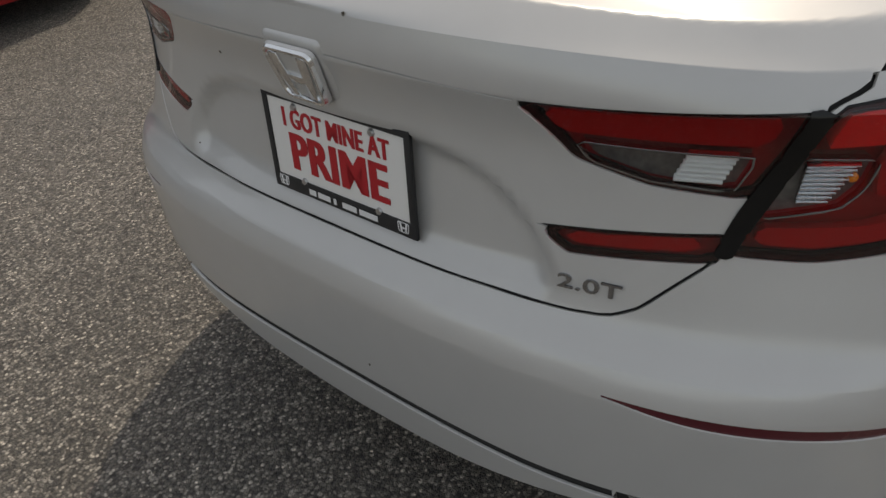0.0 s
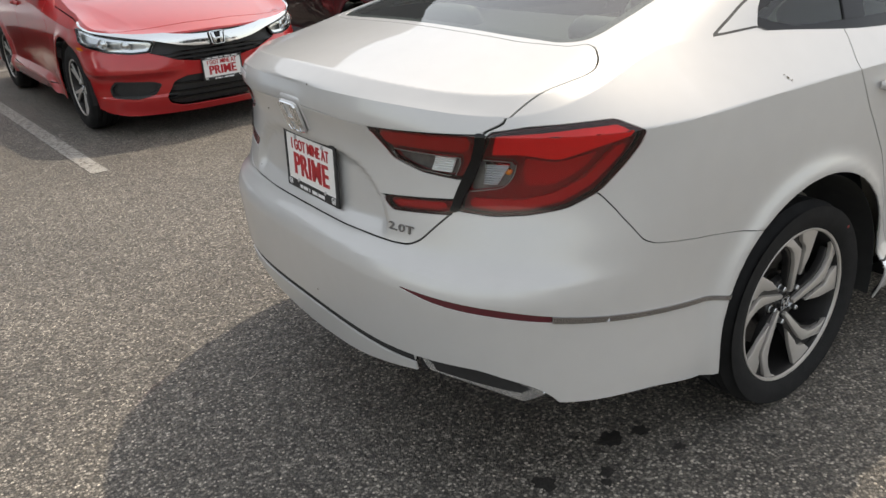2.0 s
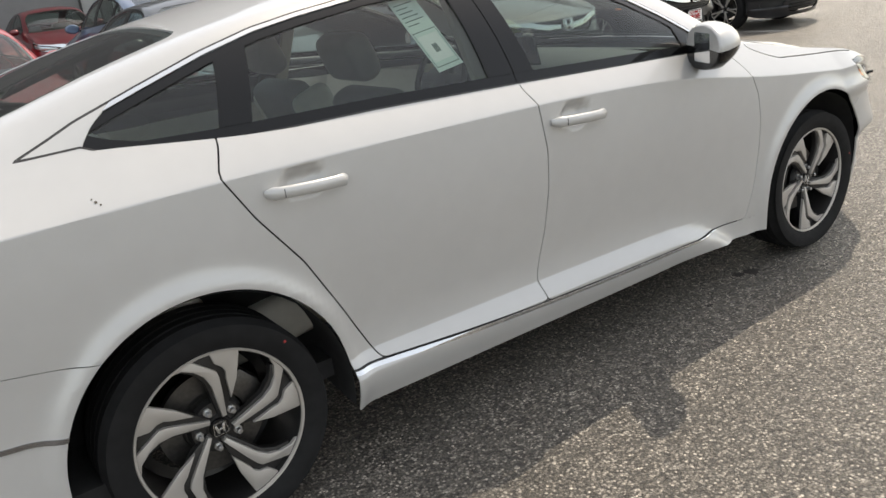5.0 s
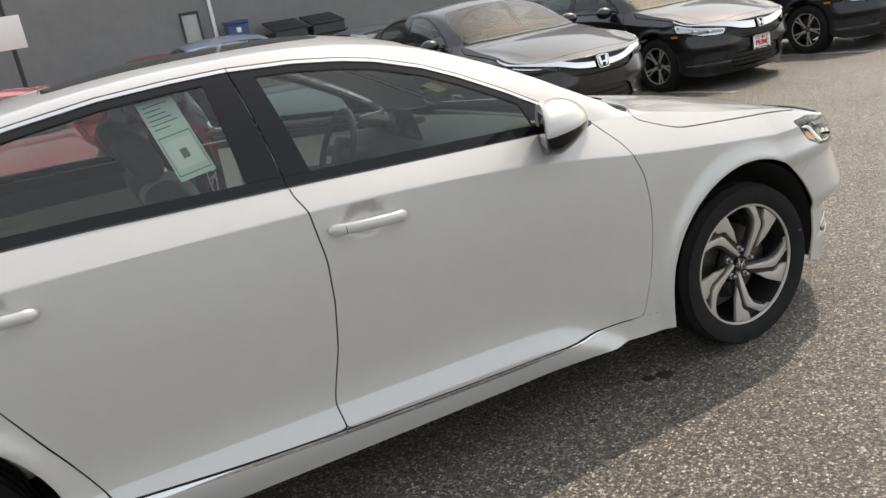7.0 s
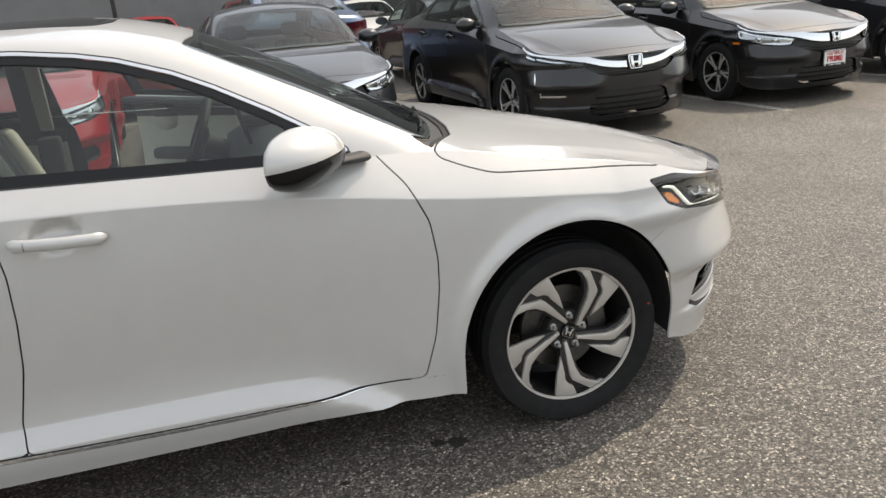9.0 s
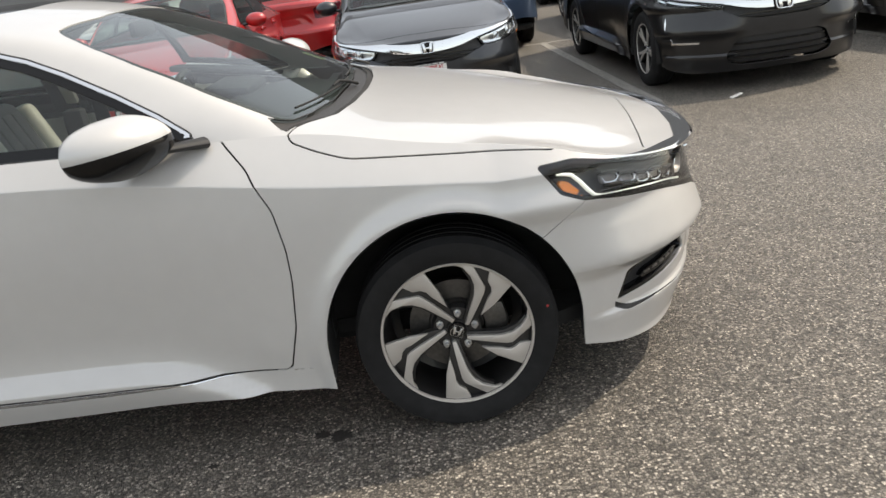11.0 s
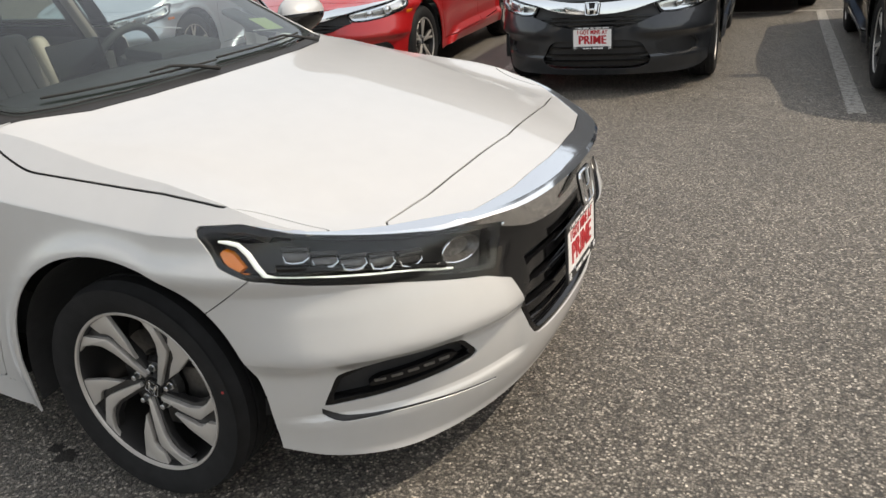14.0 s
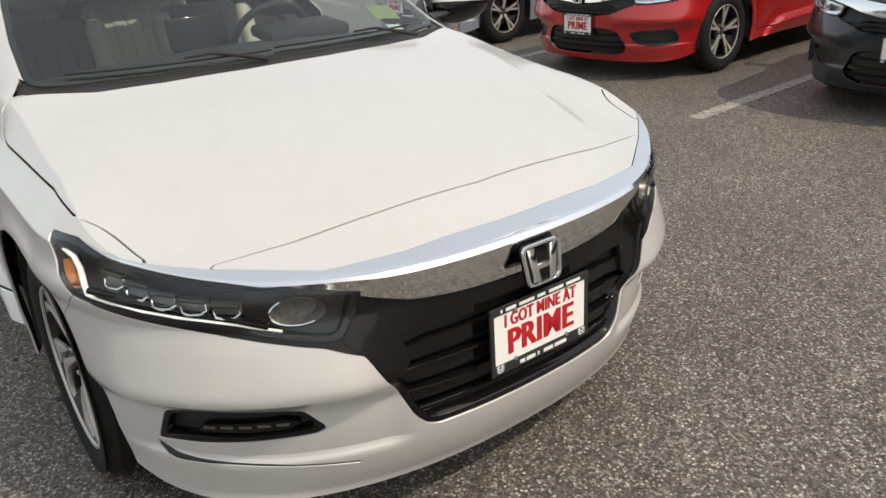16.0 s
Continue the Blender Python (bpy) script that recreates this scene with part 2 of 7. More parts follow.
def hollows(v, l):
    """The hollow round the number plate in the boot lid, and the cups behind the door handles."""
    for lc, zc in ((2.150, 0.944), (3.145, 0.926)):
        d = np.hypot((l - lc) / 0.062, (v[..., 2] - zc) / 0.034)
        t = np.clip((1.15 - d) / 0.5, 0, 1)
        v[..., 1] += 0.030 * t * t * (3 - 2 * t)
    # front bumper: drawn in between its shoulder and the chin
    z = v[..., 2]
    t = np.clip((0.472 - z) / 0.05, 0, 1) * np.clip((z - 0.284) / 0.02, 0, 1) * np.clip((l - 5.04) / 0.10, 0, 1) * np.clip((5.80 - l) / 0.06, 0, 1)
    out = np.stack([v[..., 0] - 2.85, v[..., 1] * 0.8], -1)
    out /= np.linalg.norm(out, axis=-1, keepdims=True) + 1e-9
    swell = np.clip((0.645 - z) / 0.145, 0, 1) * np.clip((z - 0.43) / 0.05, 0, 1) * np.clip((l - 4.90) / 0.25, 0, 1) * np.clip((5.86 - l) / 0.20, 0, 1)
    v[..., :2] += (0.042 * swell - 0.014 * t)[..., None] * out
    area = rounded([(-0.5, 0.695), (0.40, 0.70), (0.41, 0.79), (0.355, 0.853), (0.26, 0.884), (-0.5, 0.888)], 0.05)
    d = sdf(np.stack([l.ravel(), v[..., 2].ravel()], 1), area).reshape(l.shape)
    t = np.clip(-d / 0.022, 0, 1)
    v[..., 0] += 0.022 * t * t * (3 - 2 * t)
    return v


def accord_form(across=0.018):
    tail = curve([0.18, 0.25, 0.33, 0.42, 0.52, 0.60, 0.635, 0.652, 0.674, 0.69, 0.72, 0.80, 0.9, 0.955, 0.985, 1.0, 1.045, 1.10],
                 [-1.07, -1.10, -1.118, -1.130, -1.138, -1.143, -1.136, -1.126, -1.102, -1.093, -1.088, -1.085, -1.08, -1.092, -1.104, -1.105, -1.098, -1.09], 0.003)
    nose = curve([0.16, 0.22, 0.30, 0.40, 0.5, 0.6, 0.7, 0.76, 0.82], [3.68, 3.715, 3.742, 3.755, 3.755, 3.75, 3.735, 3.715, 3.66], 0.02)
    k = dict(
        rear_x=-0.45, front_x=3.0, base=2.83, axle=0.328, arch=0.395, flare=0.021, wide=1.0,
        tail=tail, nose=nose, tail_n=curve([0.2, 0.6, 0.7, 0.82, 0.9, 1.1], [3.3, 3.3, 3.0, 2.55, 2.5, 2.6], 0.03),
        nose_n=curve([0.1, 0.5, 0.62, 0.75, 1.2], [2.3, 2.3, 2.33, 2.32, 2.3], 0.04),
        low=curve([0, 0.16, 0.39, 0.5, 0.6, 0.8, 0.9, 1.18, 1.38, 2.18, 2.85, 3.47, 3.9, 4.1, 4.3, 4.99, 5.2, 5.45, 6.2],
                  [0.30, 0.312, 0.352, 0.372, 0.375, 0.36, 0.345, 0.32, 0.27, 0.222, 0.218, 0.216, 0.222, 0.205, 0.2, 0.215, 0.175, 0.155, 0.155], 0.03),
        high=curve([-1.12, -1.06, -0.98, -0.9, -0.8, -0.65, -0.5, -0.25, 0.3, 1.2, 2.0, 2.45, 2.8, 3.2, 3.37, 3.5, 3.6, 3.72],
                   [1.050, 1.044, 1.020, 1.017, 1.042, 1.083, 1.108, 1.118, 1.075, 1.045, 1.012, 0.985, 0.914, 0.850, 0.798, 0.766, 0.745, 0.735], 0.05),
        crease=curve([-1.1, -0.6, 0.15, 1.2, 1.9, 2.4, 3.1, 3.8], [0.97, 0.978, 0.99, 0.98, 0.94, 0.86, 0.78, 0.69], 0.15),
        plan=curve([-0.45, 0.0, 0.6, 1.4, 2.2, 2.7, 3.0], [0.915, 0.922, 0.928, 0.931, 0.93, 0.925, 0.918], 0.15),
        flank=curve([0, 0.2, 0.285, 0.328, 0.392, 0.43, 0.58, 0.75, 0.85, 0.93, 1.0],
                    [-0.05, -0.032, -0.002, 0.006, -0.034, -0.036, -0.021, -0.004, -0.001, -0.003, -0.006], 0.003),
        flank_tail=curve([0, 0.2, 0.3, 0.43, 0.58, 0.75, 0.85, 0.93, 1.0], [-0.03, -0.010, -0.004, -0.008, -0.010, -0.003, -0.001, -0.003, -0.006], 0.02),
        flank_plain=curve([0, 0.2, 0.26, 0.43, 0.58, 0.75, 0.85, 0.93, 1.0], [-0.05, -0.036, -0.026, -0.027, -0.018, -0.003, -0.001, -0.003, -0.006], 0.006),
        belt_y=curve([-0.75, -0.45, -0.3, 0.0, 0.3, 1.2, 2.0, 2.45, 2.65, 2.8, 3.0, 3.3], [0.73, 0.735, 0.758, 0.81, 0.85, 0.87, 0.86, 0.806, 0.812, 0.822, 0.826, 0.826], 0.08),
        turn=1.07,
        drip_y=curve([-1.1, -0.8, -0.5, -0.3, 0.0, 0.4, 0.8, 1.2, 1.6, 2.0, 2.3, 2.5, 2.8, 3.3, 3.7],
                     [0.62, 0.66, 0.65, 0.65, 0.65, 0.64, 0.635, 0.64, 0.66, 0.70, 0.735, 0.74, 0.72, 0.62, 0.3], 0.08),
        drip_z=curve([-1.1, -0.8, -0.58, -0.3, 0.0, 0.4, 0.8, 1.2, 1.6, 2.0, 2.3, 2.5, 2.8, 3.3, 3.7],
                     [1.030, 1.074, 1.128, 1.19, 1.275, 1.362, 1.403, 1.413, 1.37, 1.235, 1.083, 0.985, 0.94, 0.82, 0.735], 0.06),
        roof=curve([-1.12, -1.0, -0.8, -0.62, -0.3, 0.0, 0.3, 0.6, 1.0, 1.4, 1.7, 2.0, 2.3, 2.52, 2.6, 2.9, 3.2, 3.5, 3.65, 3.735],
                   [1.082, 1.092, 1.122, 1.15, 1.225, 1.305, 1.375, 1.43, 1.465, 1.463, 1.415, 1.295, 1.145, 1.025, 1.0, 0.95, 0.89, 0.815, 0.765, 0.735], 0.05),
        rail=0.03, lip=0.03, dent=hollows,
    )
    return Form(k, across)
# ---- end of the form ----

# ---- materials ----
def mat(name, colour=(0.5, 0.5, 0.5), rough=0.5, metal=0.0, coat=0.0, spec=0.5, vary=0.0, scale=30.0, bump=0.0, bump_scale=200.0, coat_rough=0.03):
    """A surface whose colour wanders by 'vary' at two scales and whose fine relief is 'bump'."""
    m = bpy.data.materials.new(name)
    m.use_nodes = True
    nt = m.node_tree
    b = nt.nodes["Principled BSDF"]
    b.inputs["Base Color"].default_value = (*colour, 1)
    b.inputs["Roughness"].default_value = rough
    b.inputs["Metallic"].default_value = metal
    b.inputs["Coat Weight"].default_value = coat
    b.inputs["Coat Roughness"].default_value = coat_rough
    b.inputs["Specular IOR Level"].default_value = spec
    co = nt.nodes.new("ShaderNodeTexCoord").outputs["Object"]
    if vary:
        mix = None
        for sc, amount in ((scale, vary), (scale * 0.13, vary * 0.8)):
            no = nt.nodes.new("ShaderNodeTexNoise")
            no.inputs["Scale"].default_value, no.inputs["Detail"].default_value = sc, 5
            nt.links.new(co, no.inputs["Vector"])
            hs = nt.nodes.new("ShaderNodeMapRange")
            hs.inputs[1].default_value, hs.inputs[2].default_value = 0.25, 0.75
            hs.inputs[3].default_value, hs.inputs[4].default_value = 1 - amount, 1 + amount
            nt.links.new(no.outputs["Fac"], hs.inputs[0])
            mu = nt.nodes.new("ShaderNodeMix")
            mu.data_type, mu.blend_type = "RGBA", "MULTIPLY"
            mu.inputs[0].default_value = 1
            if mix is None:
                mu.inputs[6].default_value = (*colour, 1)
            else:
                nt.links.new(mix, mu.inputs[6])
            nt.links.new(hs.outputs[0], mu.inputs[7])
            mix = mu.outputs[2]
        nt.links.new(mix, b.inputs["Base Color"])
    if bump:
        no = nt.nodes.new("ShaderNodeTexNoise")
        no.inputs["Scale"].default_value, no.inputs["Detail"].default_value = bump_scale, 3
        nt.links.new(co, no.inputs["Vector"])
        bu = nt.nodes.new("ShaderNodeBump")
        bu.inputs["Strength"].default_value, bu.inputs["Distance"].default_value = bump, 0.002
        nt.links.new(no.outputs["Fac"], bu.inputs["Height"])
        nt.links.new(bu.outputs[0], b.inputs["Normal"])
    return m


def glass_mat(name, tint, rough=0.0, ior=1.5):
    """A thin pane: tinted, with the gloss of glass."""
    m = bpy.data.materials.new(name)
    m.use_nodes = True
    nt = m.node_tree
    nt.nodes.remove(nt.nodes["Principled BSDF"])
    tr, gl = nt.nodes.new("ShaderNodeBsdfTransparent"), nt.nodes.new("ShaderNodeBsdfGlossy")
    tr.inputs[0].default_value, gl.inputs["Roughness"].default_value = (*tint, 1), rough
    lw, pw, fr, mx = (nt.nodes.new("ShaderNode" + k) for k in ("LayerWeight", "Math", "MapRange", "MixShader"))
    pw.operation, pw.inputs[1].default_value = "POWER", 4.0
    fr.inputs[3].default_value, fr.inputs[4].default_value = 1.6 * ((ior - 1) / (ior + 1)) ** 2, 0.85
    nt.links.new(lw.outputs["Facing"], pw.inputs[0])
    nt.links.new(pw.outputs[0], fr.inputs[0])
    nt.links.new(fr.outputs[0], mx.inputs[0])
    nt.links.new(tr.outputs[0], mx.inputs[1])
    nt.links.new(gl.outputs[0], mx.inputs[2])
    nt.links.new(mx.outputs[0], nt.nodes["Material Output"].inputs[0])
    return m


def paint(name, colour, metal=0.0, rough=0.35, dust=0.03, coat=1.0, spec=0.5):
    """Car paint: a coloured coat with a trace of dust under a hard clear coat."""
    return mat(name, colour, rough, metal, coat=coat, spec=spec, vary=dust, scale=14.0, bump=0.012, bump_scale=420.0)


PEARL = paint("pearl_paint", (0.535, 0.53, 0.52), 0.2, 0.33, 0.02, 0.8)
GLOSS_BLACK = mat("gloss_black", (0.005, 0.005, 0.0055), 0.10, coat=0.1, spec=0.3)
MATT_BLACK = mat("matt_black", (0.018, 0.018, 0.019), 0.55, vary=0.2, scale=60, bump=0.15, bump_scale=900)
LINER = mat("liner", (0.017, 0.017, 0.017), 0.85, vary=0.3, scale=20)
RUBBER = mat("tyre_rubber", (0.0135, 0.0135, 0.014), 0.75, spec=0.2, vary=0.25, scale=25, bump=0.2, bump_scale=500)
CHROME = mat("chrome", (0.78, 0.79, 0.80), 0.07, 1.0)
DARK_CHROME = mat("dark_chrome", (0.30, 0.30, 0.31), 0.12, 1.0)
SATIN = mat("satin_metal", (0.55, 0.56, 0.57), 0.28, 1.0)
SILVER = mat("machined_alloy", (0.53, 0.505, 0.475), 0.46, 0.6, coat=0.5, bump=0.05, bump_scale=1500)
GUNMETAL = mat("dark_wheel_paint", (0.026, 0.025, 0.025), 0.42, 0.4, coat=0.3)
IRON = mat("brake_iron", (0.12, 0.115, 0.11), 0.4, 0.9, vary=0.2, scale=80)
GLASS = glass_mat("window_glass", (0.54, 0.62, 0.59))
WIND_GLASS = glass_mat("windscreen_glass", (0.64, 0.72, 0.68))
CLEAR = glass_mat("clear_lens", (0.93, 0.95, 0.96), 0.0, 1.35)
RED_LENS = glass_mat("red_lens", (0.80, 0.17, 0.18))
RED_BODY = mat("red_reflector", (0.44, 0.065, 0.07), 0.25, 0.15, bump=0.25, bump_scale=260)
# lighter red for the top reflector: sunshine on it is put into the colour
RED_SUNLIT = mat("sunlit_red_reflector", (0.88, 0.20, 0.20), 0.25, 0.1, bump=0.2, bump_scale=240)
RED_DARK = mat("red_housing", (0.27, 0.025, 0.03), 0.3, vary=0.15, scale=60)
RED_STRIP = mat("red_marker", (0.085, 0.008, 0.014), 0.2, coat=0.3)
RED_DOT = mat("red_dot", (0.35, 0.03, 0.03), 0.6)
AMBER = mat("amber_marker", (0.75, 0.20, 0.01), 0.2, coat=0.8, bump=0.2, bump_scale=300)
LAMP_CHROME = mat("lamp_reflector", (0.75, 0.76, 0.77), 0.12, 1.0, bump=0.3, bump_scale=160)
LIGHT_PIPE = mat("light_pipe", (0.80, 0.82, 0.80), 0.25, coat=0.8)
_pipe = LIGHT_PIPE.node_tree.nodes["Principled BSDF"].inputs
_pipe["Emission Color"].default_value, _pipe["Emission Strength"].default_value = (0.95, 1.0, 0.88, 1), 0.2
LIGHT_WHITE = mat("white_reflector", (0.78, 0.78, 0.76), 0.3, coat=0.5)
REVERSE_BED = mat("reversing_bed", (0.16, 0.15, 0.14), 0.3, 0.6, vary=0.3, scale=90, bump=0.4, bump_scale=220)
DARK_GREY = mat("dark_grey_plastic", (0.022, 0.022, 0.023), 0.4)
IVORY = mat("ivory_leather", (0.56, 0.53, 0.47), 0.5, vary=0.06, scale=30, bump=0.2, bump_scale=500)
SEAT_MIDDLE = mat("grey_leather", (0.13, 0.125, 0.12), 0.55, vary=0.08, scale=40, bump=0.25, bump_scale=500)
CABIN = mat("cabin_plastic", (0.035, 0.035, 0.037), 0.6, vary=0.15, scale=40, bump=0.15, bump_scale=700)
HEADLINING = mat("headlining", (0.34, 0.32, 0.29), 0.9)
PLATE_WHITE = mat("plate_white", (0.80, 0.79, 0.77), 0.35, coat=0.3)
PLATE_RED = mat("plate_red", (0.45, 0.012, 0.02), 0.4)
PAPER = mat("paper", (0.62, 0.70, 0.66), 0.7, vary=0.03, scale=60)
PAPER_GREEN = mat("green_paper", (0.30, 0.36, 0.17), 0.7, vary=0.04, scale=60)
OIL_SPECK = mat("dirt", (0.09, 0.075, 0.055), 0.8)
PAPER_INK = mat("paper_ink", (0.16, 0.19, 0.18), 0.7)
WHITE_INK = mat("white_ink", (0.75, 0.75, 0.75), 0.5)


# ---- building helpers ----
def part(name, data, material, parent=None, label=""):
    """Link a bmesh or mesh as one object under a thing or a part."""
    if isinstance(data, bmesh.types.BMesh):
        me = bpy.data.meshes.new(name)
        data.to_mesh(me)
        data.free()
    else:
        me = data
    if material is not None and not me.materials:
        me.materials.append(material)
    ob = new(name, me)
    ob.parent = parent
    if label:
        ob["label"] = label
    return ob


def empty(name, m=None):
    ob = new(name)
    ob.empty_display_size = 0.2
    if m is not None:
        ob.matrix_world = m
    return ob


def skin_mesh(name, s, material, depth=0.01):
    """A mesh from a sheet, with its edges turned in by 'depth'."""
    v, f, n = s.v, s.f, s.n
    e = np.concatenate([f[:, [0, 1]], f[:, [1, 2]], f[:, [2, 0]]])
    key = np.sort(e, 1)
    _, inv, cnt = np.unique(key, axis=0, return_inverse=True, return_counts=True)
    rim = e[cnt[inv.ravel()] == 1]
    verts, normals = [v], [n[f].reshape(-1, 3)]
    faces = [f]
    if depth > 0 and len(rim):
        a, b = rim.T
        flat = len(v) + np.arange(4 * len(rim)).reshape(4, -1)
        va, vb = v[a], v[b]
        wa, wb = va - n[a] * depth, vb - n[b] * depth
        verts += [va, vb, wb, wa]
        side = np.cross(va - vb, -n[a])
        side /= np.linalg.norm(side, axis=1, keepdims=True) + 1e-12
        # which way is outwards: away from the sheet
        sa, sb = side + 0.6 * n[a], side + 0.6 * n[b]
        sa /= np.linalg.norm(sa, axis=1, keepdims=True)
        sb /= np.linalg.norm(sb, axis=1, keepdims=True)
        faces += [np.stack([flat[1], flat[0], flat[3]], 1), np.stack([flat[1], flat[3], flat[2]], 1)]
        normals += [np.stack([sb, sa, side], 1).reshape(-1, 3), np.stack([sb, side, side], 1).reshape(-1, 3)]
    v, f, n = np.concatenate(verts), np.concatenate(faces), np.concatenate(normals)
    me = bpy.data.meshes.new(name)
    me.vertices.add(len(v))
    me.vertices.foreach_set("co", v.astype(np.float32).ravel())
    me.loops.add(3 * len(f))
    me.loops.foreach_set("vertex_index", f.astype(np.int32).ravel())
    me.polygons.add(len(f))
    me.polygons.foreach_set("loop_start", np.arange(0, 3 * len(f), 3, dtype=np.int32))
    me.polygons.foreach_set("use_smooth", np.ones(len(f), bool))
    me.update()
    me.normals_split_custom_set(n.tolist())
    me.materials.append(material)
    return me


def panel(name, s, material, parent, depth=0.01, label=""):
    return part(name, skin_mesh(name, s, material, depth), material, parent, label)


def smooth(bm, angle=40):
    for f in bm.faces:
        f.smooth = True
    for e in bm.edges:
        if len(e.link_faces) == 2 and e.calc_face_angle(0) > radians(angle):
            e.smooth = False
    return bm


def box(sx, sy, sz, m=None, bevel=0.0, segs=2):
    bm = bmesh.new()
    bmesh.ops.create_cube(bm, size=1, matrix=Matrix.Diagonal((sx, sy, sz, 1)))
    if bevel:
        bmesh.ops.bevel(bm, geom=bm.edges[:], offset=bevel, segments=segs, affect="EDGES", profile=0.5)
        smooth(bm)
    if m is not None:
        bmesh.ops.transform(bm, matrix=m, verts=bm.verts)
    return bm


def prism(poly, depth, m=None, bevel=0.0, top=1.0):
    """A slab with the outline poly in x, y, from z = 0 to z = depth."""
    bm = bmesh.new()
    vs = [bm.verts.new((x, y, 0)) for x, y in poly]
    face = bm.faces.new(vs)
    if face.normal.z > 0:
        face.normal_flip()
    face.normal_update()
    if face.normal.z > 0:
        face.normal_flip()
    out = bmesh.ops.extrude_face_region(bm, geom=[face])
    up = [g for g in out["geom"] if isinstance(g, bmesh.types.BMVert)]
    bmesh.ops.translate(bm, verts=up, vec=(0, 0, depth))
    if top != 1.0:
        c = sum((u.co for u in up), Vector()) / len(up)
        for u in up:
            u.co.x, u.co.y = c.x + (u.co.x - c.x) * top, c.y + (u.co.y - c.y) * top
    bmesh.ops.recalc_face_normals(bm, faces=bm.faces)
    if bevel:
        edges = [e for e in bm.edges if all(abs(v.co.z - depth) < 1e-6 for v in e.verts)]
        bmesh.ops.bevel(bm, geom=edges, offset=bevel, segments=2, affect="EDGES", profile=0.5)
        smooth(bm)
    if m is not None:
        bmesh.ops.transform(bm, matrix=m, verts=bm.verts)
    return bm


def lathe(profile, segs=64, m=None, angle=35):
    """A turned form: profile of (radius, z) about the z axis."""
    bm = bmesh.new()
    rings = []
    for r, z in profile:
        if r < 1e-6:
            rings.append([bm.verts.new((0, 0, z))])
        else:
            rings.append([bm.verts.new((r * math.cos(2 * math.pi * i / segs), r * math.sin(2 * math.pi * i / segs), z)) for i in range(segs)])
    for a, b in zip(rings, rings[1:]):
        for i in range(segs):
            j = (i + 1) % segs
            loop = [a[i % len(a)], a[j % len(a)], b[j % len(b)], b[i % len(b)]]
            loop = [v for n, v in enumerate(loop) if v not in loop[:n]]
            if len(loop) > 2:
                bm.faces.new(loop)
    bmesh.ops.recalc_face_normals(bm, faces=bm.faces)
    smooth(bm, angle)
    if m is not None:
        bmesh.ops.transform(bm, matrix=m, verts=bm.verts)
    return bm


def tube(points, r, segs=10, flat=1.0):
    """A rod along a line of points."""
    bm = bmesh.new()
    pts = [Vector(p) for p in points]
    rings = []
    for i, p in enumerate(pts):
        d = (pts[min(i + 1, len(pts) - 1)] - pts[max(i - 1, 0)]).normalized()
        side = d.cross(Vector((0, 0, 1)))
        side = side.normalized() if side.length > 1e-3 else Vector((1, 0, 0))
        up = side.cross(d)
        rad = r[i] if isinstance(r, (list, tuple)) else r
        rings.append([bm.verts.new(p + rad * (math.cos(a) * side + flat * math.sin(a) * up)) for a in (2 * math.pi * k / segs for k in range(segs))])
    for a, b in zip(rings, rings[1:]):
        for i in range(segs):
            bm.faces.new((a[i], a[(i + 1) % segs], b[(i + 1) % segs], b[i]))
    bm.faces.new(rings[0])
    bm.faces.new(rings[-1])
    bmesh.ops.recalc_face_normals(bm, faces=bm.faces)
    return smooth(bm, 50)


def merge(*bms):
    """Several bmeshes as one."""
    out = bmesh.new()
    for b in bms:
        me = bpy.data.meshes.new("tmp")
        b.to_mesh(me)
        b.free()
        out.from_mesh(me)
        bpy.data.meshes.remove(me)
    return out


def lettering(text, height, m, bold=0.0, wide=1.0, depth=0.0006):
    """Flat letters as a mesh, centred, in x, y of the pose m."""
    cu = bpy.data.curves.new("lettering", "FONT")
    cu.body, cu.align_x, cu.align_y, cu.size = text, "CENTER", "CENTER", height / 0.72
    cu.extrude, cu.resolution_u, cu.offset = depth, 3, 0.3 * bold * height
    cu.space_character = 1 + 1.2 * bold
    ob = new("lettering", cu)
    me = bpy.data.meshes.new_from_object(ob.evaluated_get(bpy.context.evaluated_depsgraph_get()))
    bpy.data.objects.remove(ob)
    bpy.data.curves.remove(cu)
    bm = bmesh.new()
    for i in ((-1, 0, 1) if bold else (0,)):  # thicker strokes
        shifted = me.copy()
        shifted.transform(m @ Matrix.Translation((i * bold * height, 0, 0.0001 * i)) @ Matrix.Diagonal((wide, 1, 1, 1)))
        bm.from_mesh(shifted)
        bpy.data.meshes.remove(shifted)
    bpy.data.meshes.remove(me)
    return bm


class Spotter:
    """Finds places on a car's lower skin: the pose at (way round, height), x along the skin, y up, z outwards."""

    def __init__(self, form):
        self.form = form

    def place(self, l, z):
        x, y = self.form.outline(np.array([float(l)]), np.array([float(z)]))
        v = np.array([[[x[0], y[0], z]]])
        if "dent" in self.form.k:
            v = self.form.k["dent"](v, np.array([[float(l)]]))
        return Vector(v[0, 0])

    def at(self, l, z, out=0.0, spin=0.0):
        p = self.place(l, z)
        ax = (self.place(l + 0.004, z) - self.place(l - 0.004, z)).normalized()
        up = (self.place(l, z + 0.004) - self.place(l, z - 0.004)).normalized()
        n = ax.cross(up).normalized()
        up = n.cross(ax)
        m = Matrix((ax, up, n)).transposed().to_4x4()
        return Matrix.Translation(p + n * out) @ m @ pose(0, 0, 0, 0, 0, spin)


FLIP = Matrix.Diagonal((1, -1, 1, 1))
